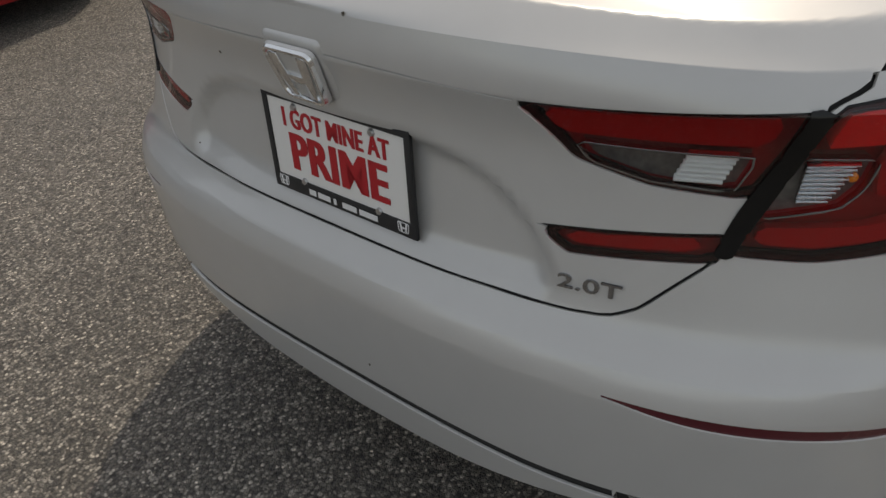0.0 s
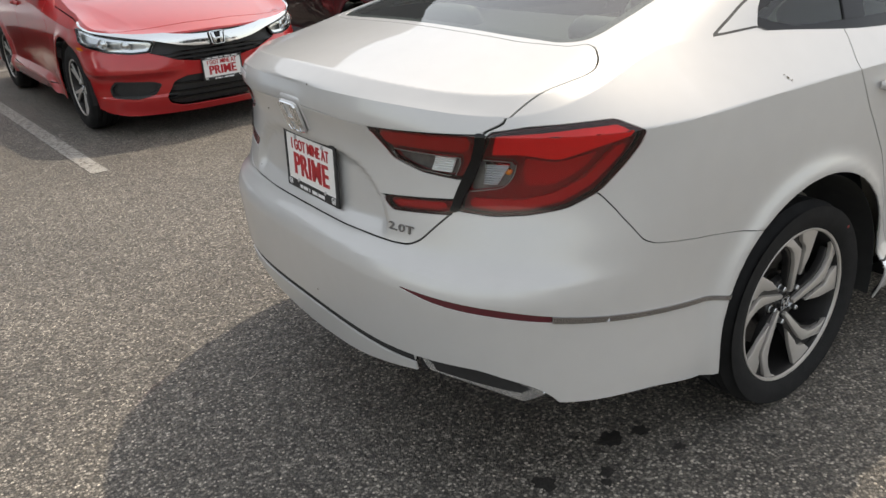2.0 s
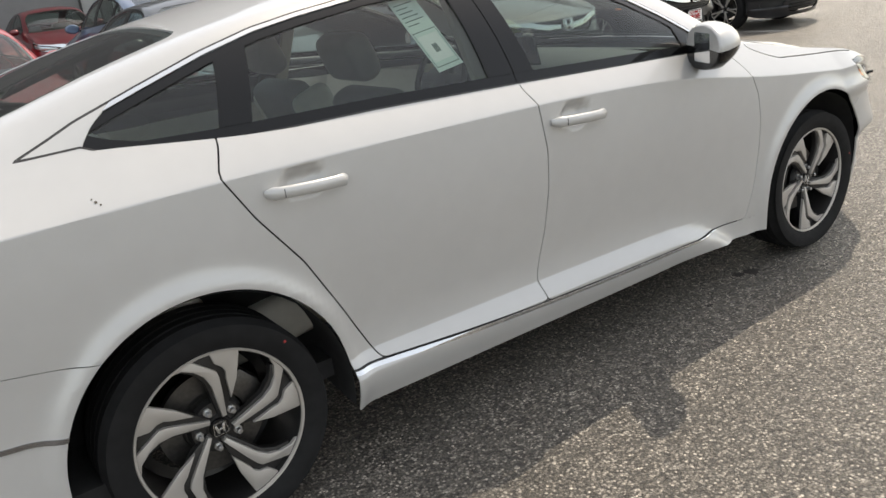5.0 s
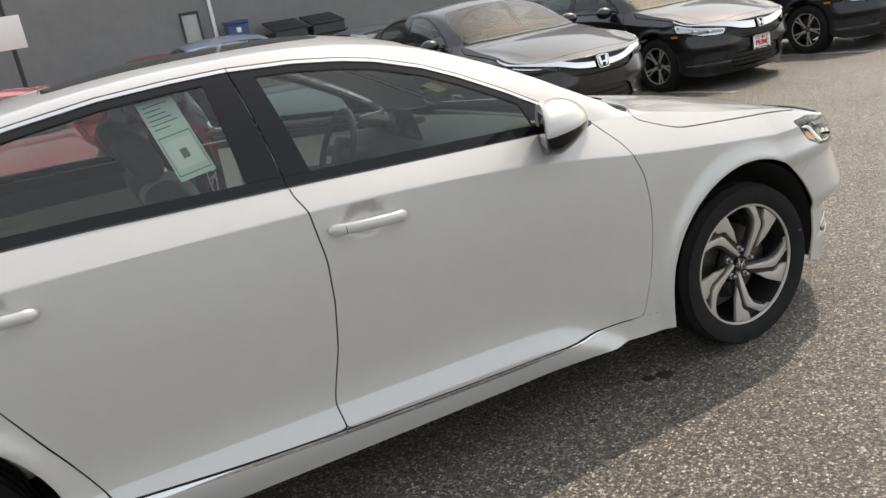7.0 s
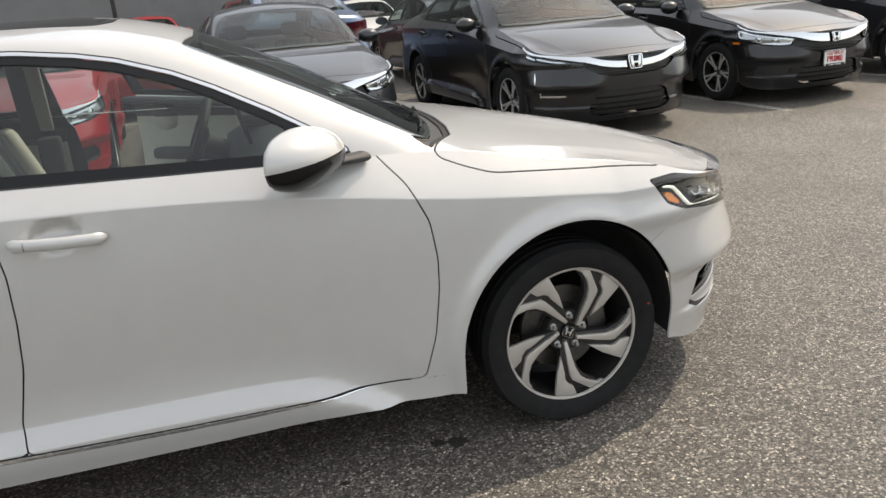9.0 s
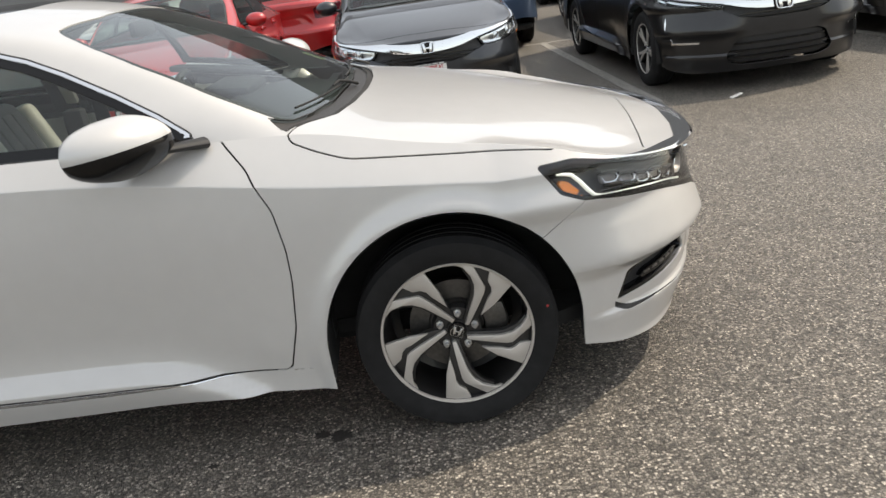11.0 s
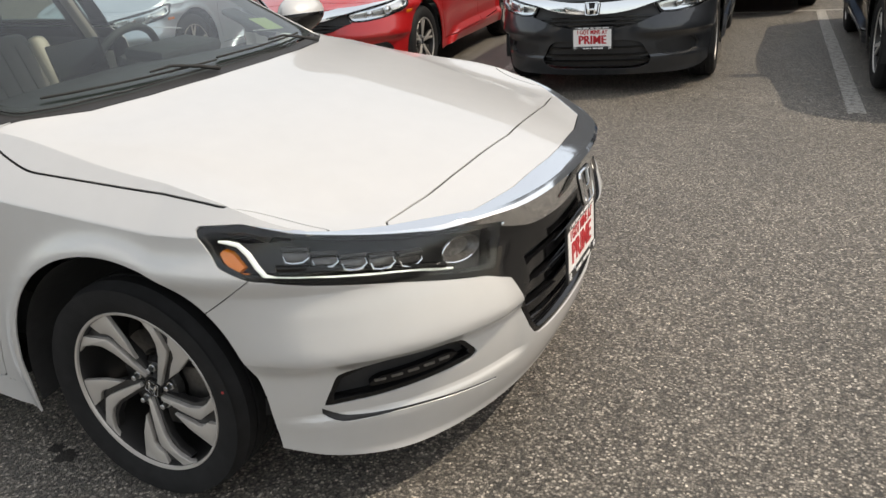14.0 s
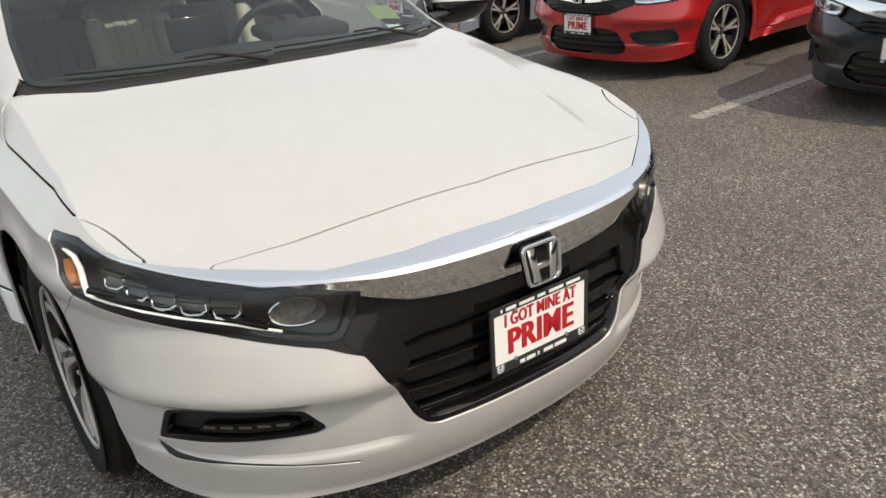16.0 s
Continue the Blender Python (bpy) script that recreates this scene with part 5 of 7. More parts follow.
def rear_lamps(car, s, whole, spot, sign, LZ, lid_ob, ll, ll2):
    """Tail lamp on the wing, with its two continuations on the boot lid."""
    lamp = panel("tail_lamp", s, RED_LENS, car, 0.012, "red tail lamp with a clear reversing window")
    reg = lambda poly, off, r=0.006: oriented(whole.split(LZ(poly, r))[0].moved(off), sign)
    outline = [(0.640, 0.80), (0.734, 0.796), (0.816, 0.803), (0.90, 0.818), (0.97, 0.851), (1.029, 0.906), (1.071, 0.944), (1.096, 0.976), (1.039, 1.006), (0.957, 1.005), (0.845, 1.002), (0.745, 0.990), (0.700, 0.92)]
    panel("lamp_housing", reg(outline, -0.035), RED_DARK, lamp, 0.0)
    panel("lamp_border", oriented(ring_of(whole, outline, -0.001, 0.0055, 0.01).moved(-0.003), sign), GLOSS_BLACK, lamp, 0.02)
    panel("upper_reflector", reg([(0.735, 0.935), (0.80, 0.938), (0.88, 0.925), (0.97, 0.950), (1.075, 0.972), (1.04, 0.998), (0.957, 0.997), (0.76, 0.985)], -0.006), RED_SUNLIT, lamp, 0.02)
    pipe = [(0.668, 0.812), (0.74, 0.808), (0.816, 0.815), (0.89, 0.832), (0.955, 0.866), (1.01, 0.915), (1.045, 0.945), (1.03, 0.955), (0.99, 0.925), (0.935, 0.880), (0.87, 0.850), (0.80, 0.834), (0.675, 0.832)]
    panel("light_pipe", reg(pipe, -0.012, 0.004), RED_BODY, lamp, 0.018)
    panel("inner_reflector", reg([(0.80, 0.865), (0.87, 0.868), (0.93, 0.90), (0.98, 0.938), (0.88, 0.916), (0.80, 0.925)], -0.018), RED_BODY, lamp, 0.012)
    clear = CLEAR_WING
    panel("reversing_window", reg(clear, 0.0008, 0.008), CLEAR, lamp, 0.003, "clear reversing window")
    put = (lambda m: FLIP @ m) if sign > 0 else (lambda m: m)
    panel("reversing_bed", reg(clear, -0.020, 0.008), REVERSE_BED, lamp, 0.0)
    for i in range(9):
        part("reflector_fin", box(0.058 - 0.0028 * i, 0.0032, 0.012, put(spot.at(0.745 - 0.0022 * i, 0.914 - 0.0055 * i, -0.010)) @ pose(0, 0, 0, 25, 0, 0), 0.001), LAMP_CHROME, lamp)
    part("indicator_bulb", lathe([(0, 0.010), (0.006, 0.007), (0.007, -0.004), (0.0, -0.006)], 16, put(spot.at(0.768, 0.896, -0.016))), AMBER, lamp)
    panel("lamp_divider", reg([(0.621, 0.788), (0.6545, 0.862), (0.688, 0.925), (0.717, 0.988), (0.743, 0.991), (0.712, 0.925), (0.678, 0.855), (0.645, 0.794)], 0.0035, 0.001), GLOSS_BLACK, lamp, 0.008)
    panel("window_edge", oriented(ring_of(whole, clear, -0.0015, 0.0005, 0.008).moved(0.0012), sign), DARK_CHROME, lamp, 0.002)
    for nm, sk, poly in (("lid_lamp", ll, [(0.398, 0.976), (0.727, 0.986), (0.700, 0.93), (0.663, 0.872), (0.556, 0.880), (0.467, 0.904), (0.435, 0.94)]),
                         ("lid_lamp_lower", ll2, [(0.405, 0.803), (0.646, 0.826), (0.631, 0.789), (0.44, 0.772)])):
        lid = panel(nm, oriented(sk, sign), RED_LENS, lid_ob, 0.01, "red lamp section on the boot lid")
        panel("lamp_housing", reg(poly, -0.022), RED_DARK, lid, 0.0)
        panel("lamp_border", oriented(ring_of(whole, poly, -0.001, 0.0045, 0.006).moved(-0.003), sign), GLOSS_BLACK, lid, 0.012)
        if nm == "lid_lamp":
            panel("red_reflector", reg([(0.425, 0.962), (0.698, 0.972), (0.678, 0.934), (0.45, 0.932)], -0.010, 0.004), RED_BODY, lid, 0.01)
            win = CLEAR_LID
            panel("reversing_window", reg(win, 0.0008), CLEAR, lid, 0.003, "clear reversing window")
            panel("reversing_bed", reg(win, -0.018), REVERSE_BED, lid, 0.0)
            for i in range(6):
                part("reflector_fin", box(0.055, 0.0042, 0.010, put(spot.at(0.622 - 0.003 * i, 0.921 - 0.0062 * i, -0.009)) @ pose(0, 0, 0, 20, 0, 0), 0.001), LIGHT_WHITE, lid)
            panel("window_edge", oriented(ring_of(whole, win, -0.0015, 0.0005, 0.006).moved(0.0012), sign), DARK_CHROME, lid, 0.002)
        else:
            panel("red_reflector", reg([(0.435, 0.798), (0.618, 0.815), (0.608, 0.796), (0.45, 0.783)], -0.010, 0.003), RED_BODY, lid, 0.008)


def head_lamps(car, s, whole, spot, sign, LZ):
    """Headlamp: clear cover, dark bowl, row of small lights, light bar, amber marker."""
    put = (lambda m: FLIP @ m) if sign > 0 else (lambda m: m)
    reg = lambda poly, off, r=0.004: oriented(whole.split(LZ(poly, r))[0].moved(off), sign)
    lamp = panel("headlamp", s, CLEAR, car, 0.008, "headlamp with a clear cover, light bar and amber marker")
    outline = [(4.935, 0.812), (4.986, 0.727), (5.062, 0.696), (5.209, 0.678), (5.411, 0.648), (5.60, 0.607), (5.655, 0.60), (5.715, 0.68), (5.728, 0.70), (5.668, 0.710), (5.55, 0.732), (5.40, 0.755), (5.20, 0.788), (5.06, 0.815)]
    panel("lamp_bowl", reg(outline, -0.055), DARK_GREY, lamp, 0.0)
    panel("lamp_border", oriented(ring_of(whole, outline, -0.001, 0.011, 0.008).moved(-0.004), sign), GLOSS_BLACK, lamp, 0.05)
    way = [(4.992, 0.780), (5.015, 0.778), (5.040, 0.772), (5.060, 0.752), (5.080, 0.726), (5.100, 0.705), (5.125, 0.696), (5.17, 0.690), (5.25, 0.680), (5.33, 0.670), (5.41, 0.658), (5.48, 0.646), (5.54, 0.635)]
    thick = [0.003, 0.005, 0.006, 0.007, 0.007, 0.006, 0.005, 0.005, 0.0045, 0.004, 0.004, 0.004, 0.003]
    part("light_bar", tube([put(spot.at(l, z, -0.012)).translation for l, z in way], thick, 10), LIGHT_PIPE, lamp, "white light bar")
    panel("amber_marker", reg([(4.985, 0.766), (5.02, 0.757), (5.07, 0.708), (5.02, 0.722), (4.998, 0.738)], -0.008), AMBER, lamp, 0.02, "amber marker")
    for i in range(5):
        m = put(spot.at(5.17 + 0.068 * i, 0.741 - 0.0145 * i, -0.020))
        unit = part("lamp_unit", box(0.060, 0.026, 0.012, m @ pose(0, 0, -0.008), 0.006), REVERSE_BED, lamp)
        part("unit_edge", tube([m @ Vector(p) for p in ((-0.026, 0.004, 0.004), (-0.022, -0.010, 0.005), (-0.006, -0.015, 0.006), (0.016, -0.014, 0.006), (0.030, -0.004, 0.006), (0.026, 0.014, 0.004))], [0.0018, 0.0026, 0.003, 0.003, 0.0026, 0.0016], 6), LAMP_CHROME, unit)
        part("unit_shade", box(0.062, 0.010, 0.026, m @ pose(0, 0.017, 0.002, 0, 0, -6), 0.003), DARK_GREY, lamp)
    m = put(spot.at(5.585, 0.668, -0.032))
    bowl = lathe([(0.044, 0.016), (0.041, 0.012), (0.030, -0.008), (0.0, -0.014)], 32)
    for v in bowl.verts:
        v.co.x *= 1.35
        v.co.y *= 0.75
    bmesh.ops.transform(bowl, matrix=m, verts=bowl.verts)
    part("high_beam_bowl", bowl, REVERSE_BED, lamp)
    part("bowl_edge", tube([m @ Vector((0.058 * math.cos(a), 0.032 * math.sin(a), 0.014)) for a in (radians(125 + 15 * i) for i in range(13))], 0.0028, 6), LAMP_CHROME, lamp)
    part("inner_bezel", box(0.40, 0.012, 0.02, put(spot.at(5.33, 0.688, -0.03)) @ pose(0, 0, 0, 0, 0, -11), 0.004), GLOSS_BLACK, lamp)


def exhausts(car, spot):
    for sign in (-1, 1):
        put = (lambda m: FLIP @ m) if sign > 0 else (lambda m: m)
        m = put(spot.at(0.685, 0.385, -0.040, -7))
        outer = rounded([(-0.160, 0.000), (-0.135, -0.030), (0.125, -0.038), (0.175, 0.004), (0.160, 0.016), (-0.135, 0.022)], 0.010)
        inner = rounded([(-0.137, 0.000), (-0.122, -0.010), (0.108, -0.016), (0.130, 0.002), (0.124, 0.007), (-0.124, 0.013)], 0.004)
        e = part("exhaust_finisher", slot_ring(outer, inner, m), CHROME, car, "chrome exhaust finisher")
        part("finisher_tunnel", prism(inner * 1.02, 0.03, m @ Matrix.Translation((0, 0, -0.05))), LINER, e)


def slot_ring(outer, inner, m):
    """A flat frame between two outlines with a sloping inner face, open at the back."""
    bm = bmesh.new()
    rings = [[bm.verts.new((x, y, z)) for x, y in poly] for poly, z in ((outer, -0.03), (outer, 0.004), (outer * 0.985, 0.007), (inner * 1.03, 0.005), (inner, -0.002), (inner, -0.03))]
    for a, b in zip(rings, rings[1:]):
        for i in range(len(a)):
            j = (i + 1) % len(a)
            bm.faces.new((a[i], a[j], b[j], b[i]))
    bmesh.ops.recalc_face_normals(bm, faces=bm.faces)
    smooth(bm, 30)
    bmesh.ops.transform(bm, matrix=m, verts=bm.verts)
    return bm


def mirrors(car):
    for sign in (-1, 1):
        body = bmesh.new()
        bmesh.ops.create_uvsphere(body, u_segments=36, v_segments=22, radius=1.0)
        for v in body.verts:
            x, y, z = v.co
            f = lambda t, p: math.copysign(abs(t) ** p, t)
            x, y, z = f(x, 0.92), f(y, 0.82), f(z, 0.95)
            z *= 1 - 0.42 * max(x, 0.0) if z < 0 else 1 - 0.10 * max(x, 0.0)
            out = y * sign
            v.co = (max(x, -0.45) * 0.115 - 0.050 * out - 0.020 * max(0.0, out), y * 0.125, z * 0.086 * (1 - 0.12 * out) + 0.006 * out)
        smooth(body, 50)
        m = Matrix.Translation((2.0, sign * 0.975, 1.044))
        top = body.copy()
        for b, keep_top in ((body, False), (top, True)):
            geom = b.verts[:] + b.edges[:] + b.faces[:]
            bmesh.ops.bisect_plane(b, geom=geom, plane_co=(0, 0, 0.004), plane_no=(-0.10, 0, 1), clear_inner=keep_top, clear_outer=not keep_top)
        for b in (body, top):
            bmesh.ops.transform(b, matrix=m, verts=b.verts)
        mir = swung(part("door_mirror", top, PEARL, car, "white door mirror with a black underside"), sign)
        part("mirror_base", body, GLOSS_BLACK, mir)
        part("mirror_glass", prism(rounded([(-0.088, -0.050), (0.088, -0.050), (0.090, 0.054), (-0.090, 0.054)], 0.045, 6), 0.004, Matrix.Translation((1.952, sign * 0.968, 1.042)) @ pose(0, 0, 0, 0, 0, 25 * sign) @ pose(0, 0, 0, 90, 0, -90)), CHROME, mir)
        part("mirror_arm", tube([(2.19, sign * 0.835, 1.006), (2.15, sign * 0.868, 1.010), (2.10, sign * 0.905, 1.014), (2.05, sign * 0.945, 1.018)], [0.036, 0.031, 0.028, 0.027], 14, 0.45), MATT_BLACK, mir)


def wipers(car, form):
    k = form.k

    def glass(x, y):
        yd, zd, zt = float(k["drip_y"](x)), float(k["drip_z"](x)), float(k["roof"](x))
        return zd + (zt - zd) * (1 - (y / yd) ** 2)

    base = lambda y: 2.532 - 0.085 * (abs(y) / 0.62) ** 2.2
    for y0, y1 in ((-0.64, -0.02), (0.0, 0.58)):
        ys = np.linspace(y0, y1, 12)
        rise = 0.02
        blade = [(base(y) - rise * (y1 - y) / (y1 - y0) * 0.6, y, glass(base(y) - rise * (y1 - y) / (y1 - y0) * 0.6, y) + 0.008) for y in ys]
        w = part("wiper_blade", tube(blade, 0.0036, 8), LINER, car)
        mid = blade[6]
        part("wiper_arm", tube([(2.565, y1 - 0.03, 1.008), (2.545, y1 - 0.10, 1.028), (mid[0] + 0.012, mid[1] + 0.08, mid[2] + 0.016), (mid[0], mid[1], mid[2] + 0.012)], [0.007, 0.006, 0.0045, 0.0035], 8), LINER, w)


def sheet(name, parent, corners, label, ink=(), colour=None):
    """A sheet of paper behind glass, from its corners (top left, top right, bottom left, bottom right); ink: bars in shares of its size."""
    tl, tr, bl, br = (Vector(c) for c in corners)
    ax = ((tr - tl) + (br - bl)).normalized()
    up = ((tl - bl) + (tr - br))
    n = ax.cross(up).normalized()
    up = n.cross(ax)
    w, h = ((tr - tl).length + (br - bl).length) / 2, ((tl - bl).length + (tr - br).length) / 2
    m = Matrix.Translation((tl + tr + bl + br) / 4) @ Matrix((ax, up, n)).transposed().to_4x4()
    o = part(name, box(w, h, 0.0006, m), colour or PAPER, parent, label)
    for x0, y0, x1, y1, dark in ink:
        part("print_bar", box((x1 - x0) * w, (y1 - y0) * h, 0.0004, m @ pose(((x0 + x1) / 2 - 0.5) * w, ((y0 + y1) / 2 - 0.5) * h, 0.0006)), PAPER_INK if dark else PLATE_WHITE, o)
    return o


def cabin(car, form):
    """What shows through the windows: lining, dashboard, wheel, seats, door trims."""
    up = form.upper
    inner = up.moved(-0.035)
    roof = inner.split(lambda v, q: np.maximum(np.maximum(0.20 - v[:, 0], v[:, 0] - 1.72), 1.36 - v[:, 2]))[0]
    panel("headlining", both(roof), HEADLINING, car, 0.0)
    low = form.lower.moved(-0.07)
    trim = low.split(lambda v, q: np.maximum(np.maximum(0.05 - v[:, 0], v[:, 0] - 2.2), 0.30 - v[:, 2]))[0]
    trim = trim.split(lambda v, q: np.hypot(v[:, 0], np.maximum(v[:, 2] - 0.328, 0)) - 0.46)[1]
    for sign in (-1, 1):
        ivory, dark = oriented(trim, sign).split(lambda v, q: v[:, 2] - 0.93)
        for name, s, material in (("door_trim", ivory, IVORY), ("door_trim_top", dark, CABIN)):
            rear_piece, front_piece = s.split(lambda v, q: v[:, 0] - 1.15)
            panel(name, rear_piece, material, car, 0.0)
            swung(panel(name, front_piece, material, car, 0.0), sign)
        swung(part("window_sill_trim", box(0.93, 0.080, 0.034, pose(1.63, sign * 0.787, 1.013, 0, 2.2, 0), 0.012), CABIN, car), sign)
        swung(part("armrest", box(0.62, 0.09, 0.06, pose(1.62, sign * 0.80, 0.74), 0.02), CABIN, car), sign)
        part("armrest", box(0.50, 0.08, 0.06, pose(0.72, sign * 0.80, 0.76), 0.02), CABIN, car)
        part("pillar_trim", box(0.06, 0.03, 0.45, pose(1.10, sign * 0.690, 1.19, sign * 31, 4, 0), 0.01), HEADLINING, car)
    part("door_jamb", box(0.10, 0.08, 0.64, pose(1.09, 0.775, 0.65, 0, 0, 0), 0.02), CABIN, car)
    part("door_jamb", box(0.12, 0.035, 0.52, pose(1.055, 0.715, 1.19, 31, 4, 0), 0.01), CABIN, car)
    part("cabin_floor", box(2.6, 1.5, 0.06, pose(1.0, 0, 0.30)), CABIN, car)
    part("rear_shelf", box(0.62, 1.24, 0.03, pose(-0.32, 0, 1.055, 0, -4, 0), 0.01), CABIN, car)
    part("bulkhead", box(0.04, 1.4, 0.7, pose(2.40, 0, 0.62)), CABIN, car)
    prof = [(2.46, 0.95), (2.20, 1.005), (1.98, 0.99), (1.86, 0.93), (1.82, 0.80), (1.90, 0.55), (2.4, 0.5)]
    bm = bmesh.new()
    ends = [[bm.verts.new((x, y, z - 0.03 * (abs(y) / 0.7) ** 2)) for x, z in prof] for y in np.linspace(-0.74, 0.74, 9)]
    for a, b in zip(ends, ends[1:]):
        for i in range(len(prof)):
            j = (i + 1) % len(prof)
            bm.faces.new((a[i], a[j], b[j], b[i]))
    bm.faces.new(ends[0]), bm.faces.new(ends[-1])
    bmesh.ops.recalc_face_normals(bm, faces=bm.faces)
    dash = part("dashboard", smooth(bm, 50), CABIN, car)
    part("display_screen", box(0.016, 0.235, 0.135, pose(1.90, -0.02, 1.035, 0, -14, 0), 0.006), GLOSS_BLACK, dash)
    part("instrument_hood", box(0.20, 0.36, 0.05, pose(2.0, 0.37, 1.01, 0, 6, 0), 0.02), CABIN, dash)
    m = pose(1.72, 0.37, 0.93, 0, -66, 0)
    rim = bmesh.new()
    pts = [m @ Vector((0.185 * math.cos(a), 0.185 * math.sin(a), 0)) for a in (2 * math.pi * i / 40 for i in range(41))]
    sw = part("steering_wheel", tube(pts, 0.016, 10), CABIN, car)
    part("steering_hub", merge(box(0.15, 0.12, 0.05, m @ pose(0, 0, -0.015), 0.025), box(0.05, 0.33, 0.02, m @ pose(0, 0, -0.01), 0.008), box(0.16, 0.05, 0.02, m @ pose(-0.09, 0, -0.01), 0.008)), CABIN, sw)
    part("steering_column", tube([m @ Vector((0, 0, -0.03)), m @ Vector((0, 0, -0.22))], 0.045, 14), CABIN, sw)
    for y in (-0.37, 0.37):
        seat(car, 1.10, y, 22)
    seat(car, 0.02, -0.38, 27, IVORY, True, 0.62)
    seat(car, 0.02, 0.38, 27, IVORY, True, 0.62)
    part("centre_console", box(0.95, 0.22, 0.30, pose(1.50, 0, 0.52), 0.04), CABIN, car)
    part("inside_mirror", box(0.03, 0.23, 0.06, pose(1.80, 0, 1.315), 0.015), CABIN, car)


white_saloon()


# ---- the other cars ----
def scaled(s, k):
    k = np.array(k)
    n = s.n / k
    return Skin(s.v * k, n / np.linalg.norm(n, axis=1, keepdims=True), s.q, s.f)


COARSE = None
STOCK = {}
CIVIC_LAMP = [(4.96, 0.805), (5.01, 0.715), (5.10, 0.668), (5.30, 0.630), (5.50, 0.612), (5.62, 0.615), (5.69, 0.690), (5.45, 0.728), (5.2, 0.766), (5.06, 0.80)]
CIVIC_GRILLE = [(5.62, 0.612), (5.69, 0.690), (5.85, 0.648), (6.0, 0.628), (6.5, 0.618), (6.5, 0.520), (5.95, 0.525), (5.82, 0.545), (5.70, 0.59)]
CIVIC_INTAKE = [(5.22, 0.300), (5.21, 0.365), (5.28, 0.418), (5.58, 0.405), (5.66, 0.385), (5.60, 0.310), (5.45, 0.282)]
CIVIC_LOWER = [(5.70, 0.235), (5.68, 0.28), (5.76, 0.395), (5.86, 0.425), (6.5, 0.425), (6.5, 0.205), (5.80, 0.205)]
SLIM_LAMP = [(5.00, 0.790), (5.03, 0.745), (5.2, 0.715), (5.45, 0.680), (5.66, 0.650), (5.70, 0.690), (5.45, 0.728), (5.2, 0.766), (5.08, 0.785)]
SLIM_GRILLE = [(5.66, 0.650), (5.70, 0.690), (5.85, 0.648), (6.0, 0.628), (6.5, 0.618), (6.5, 0.560), (5.95, 0.560), (5.80, 0.58)]


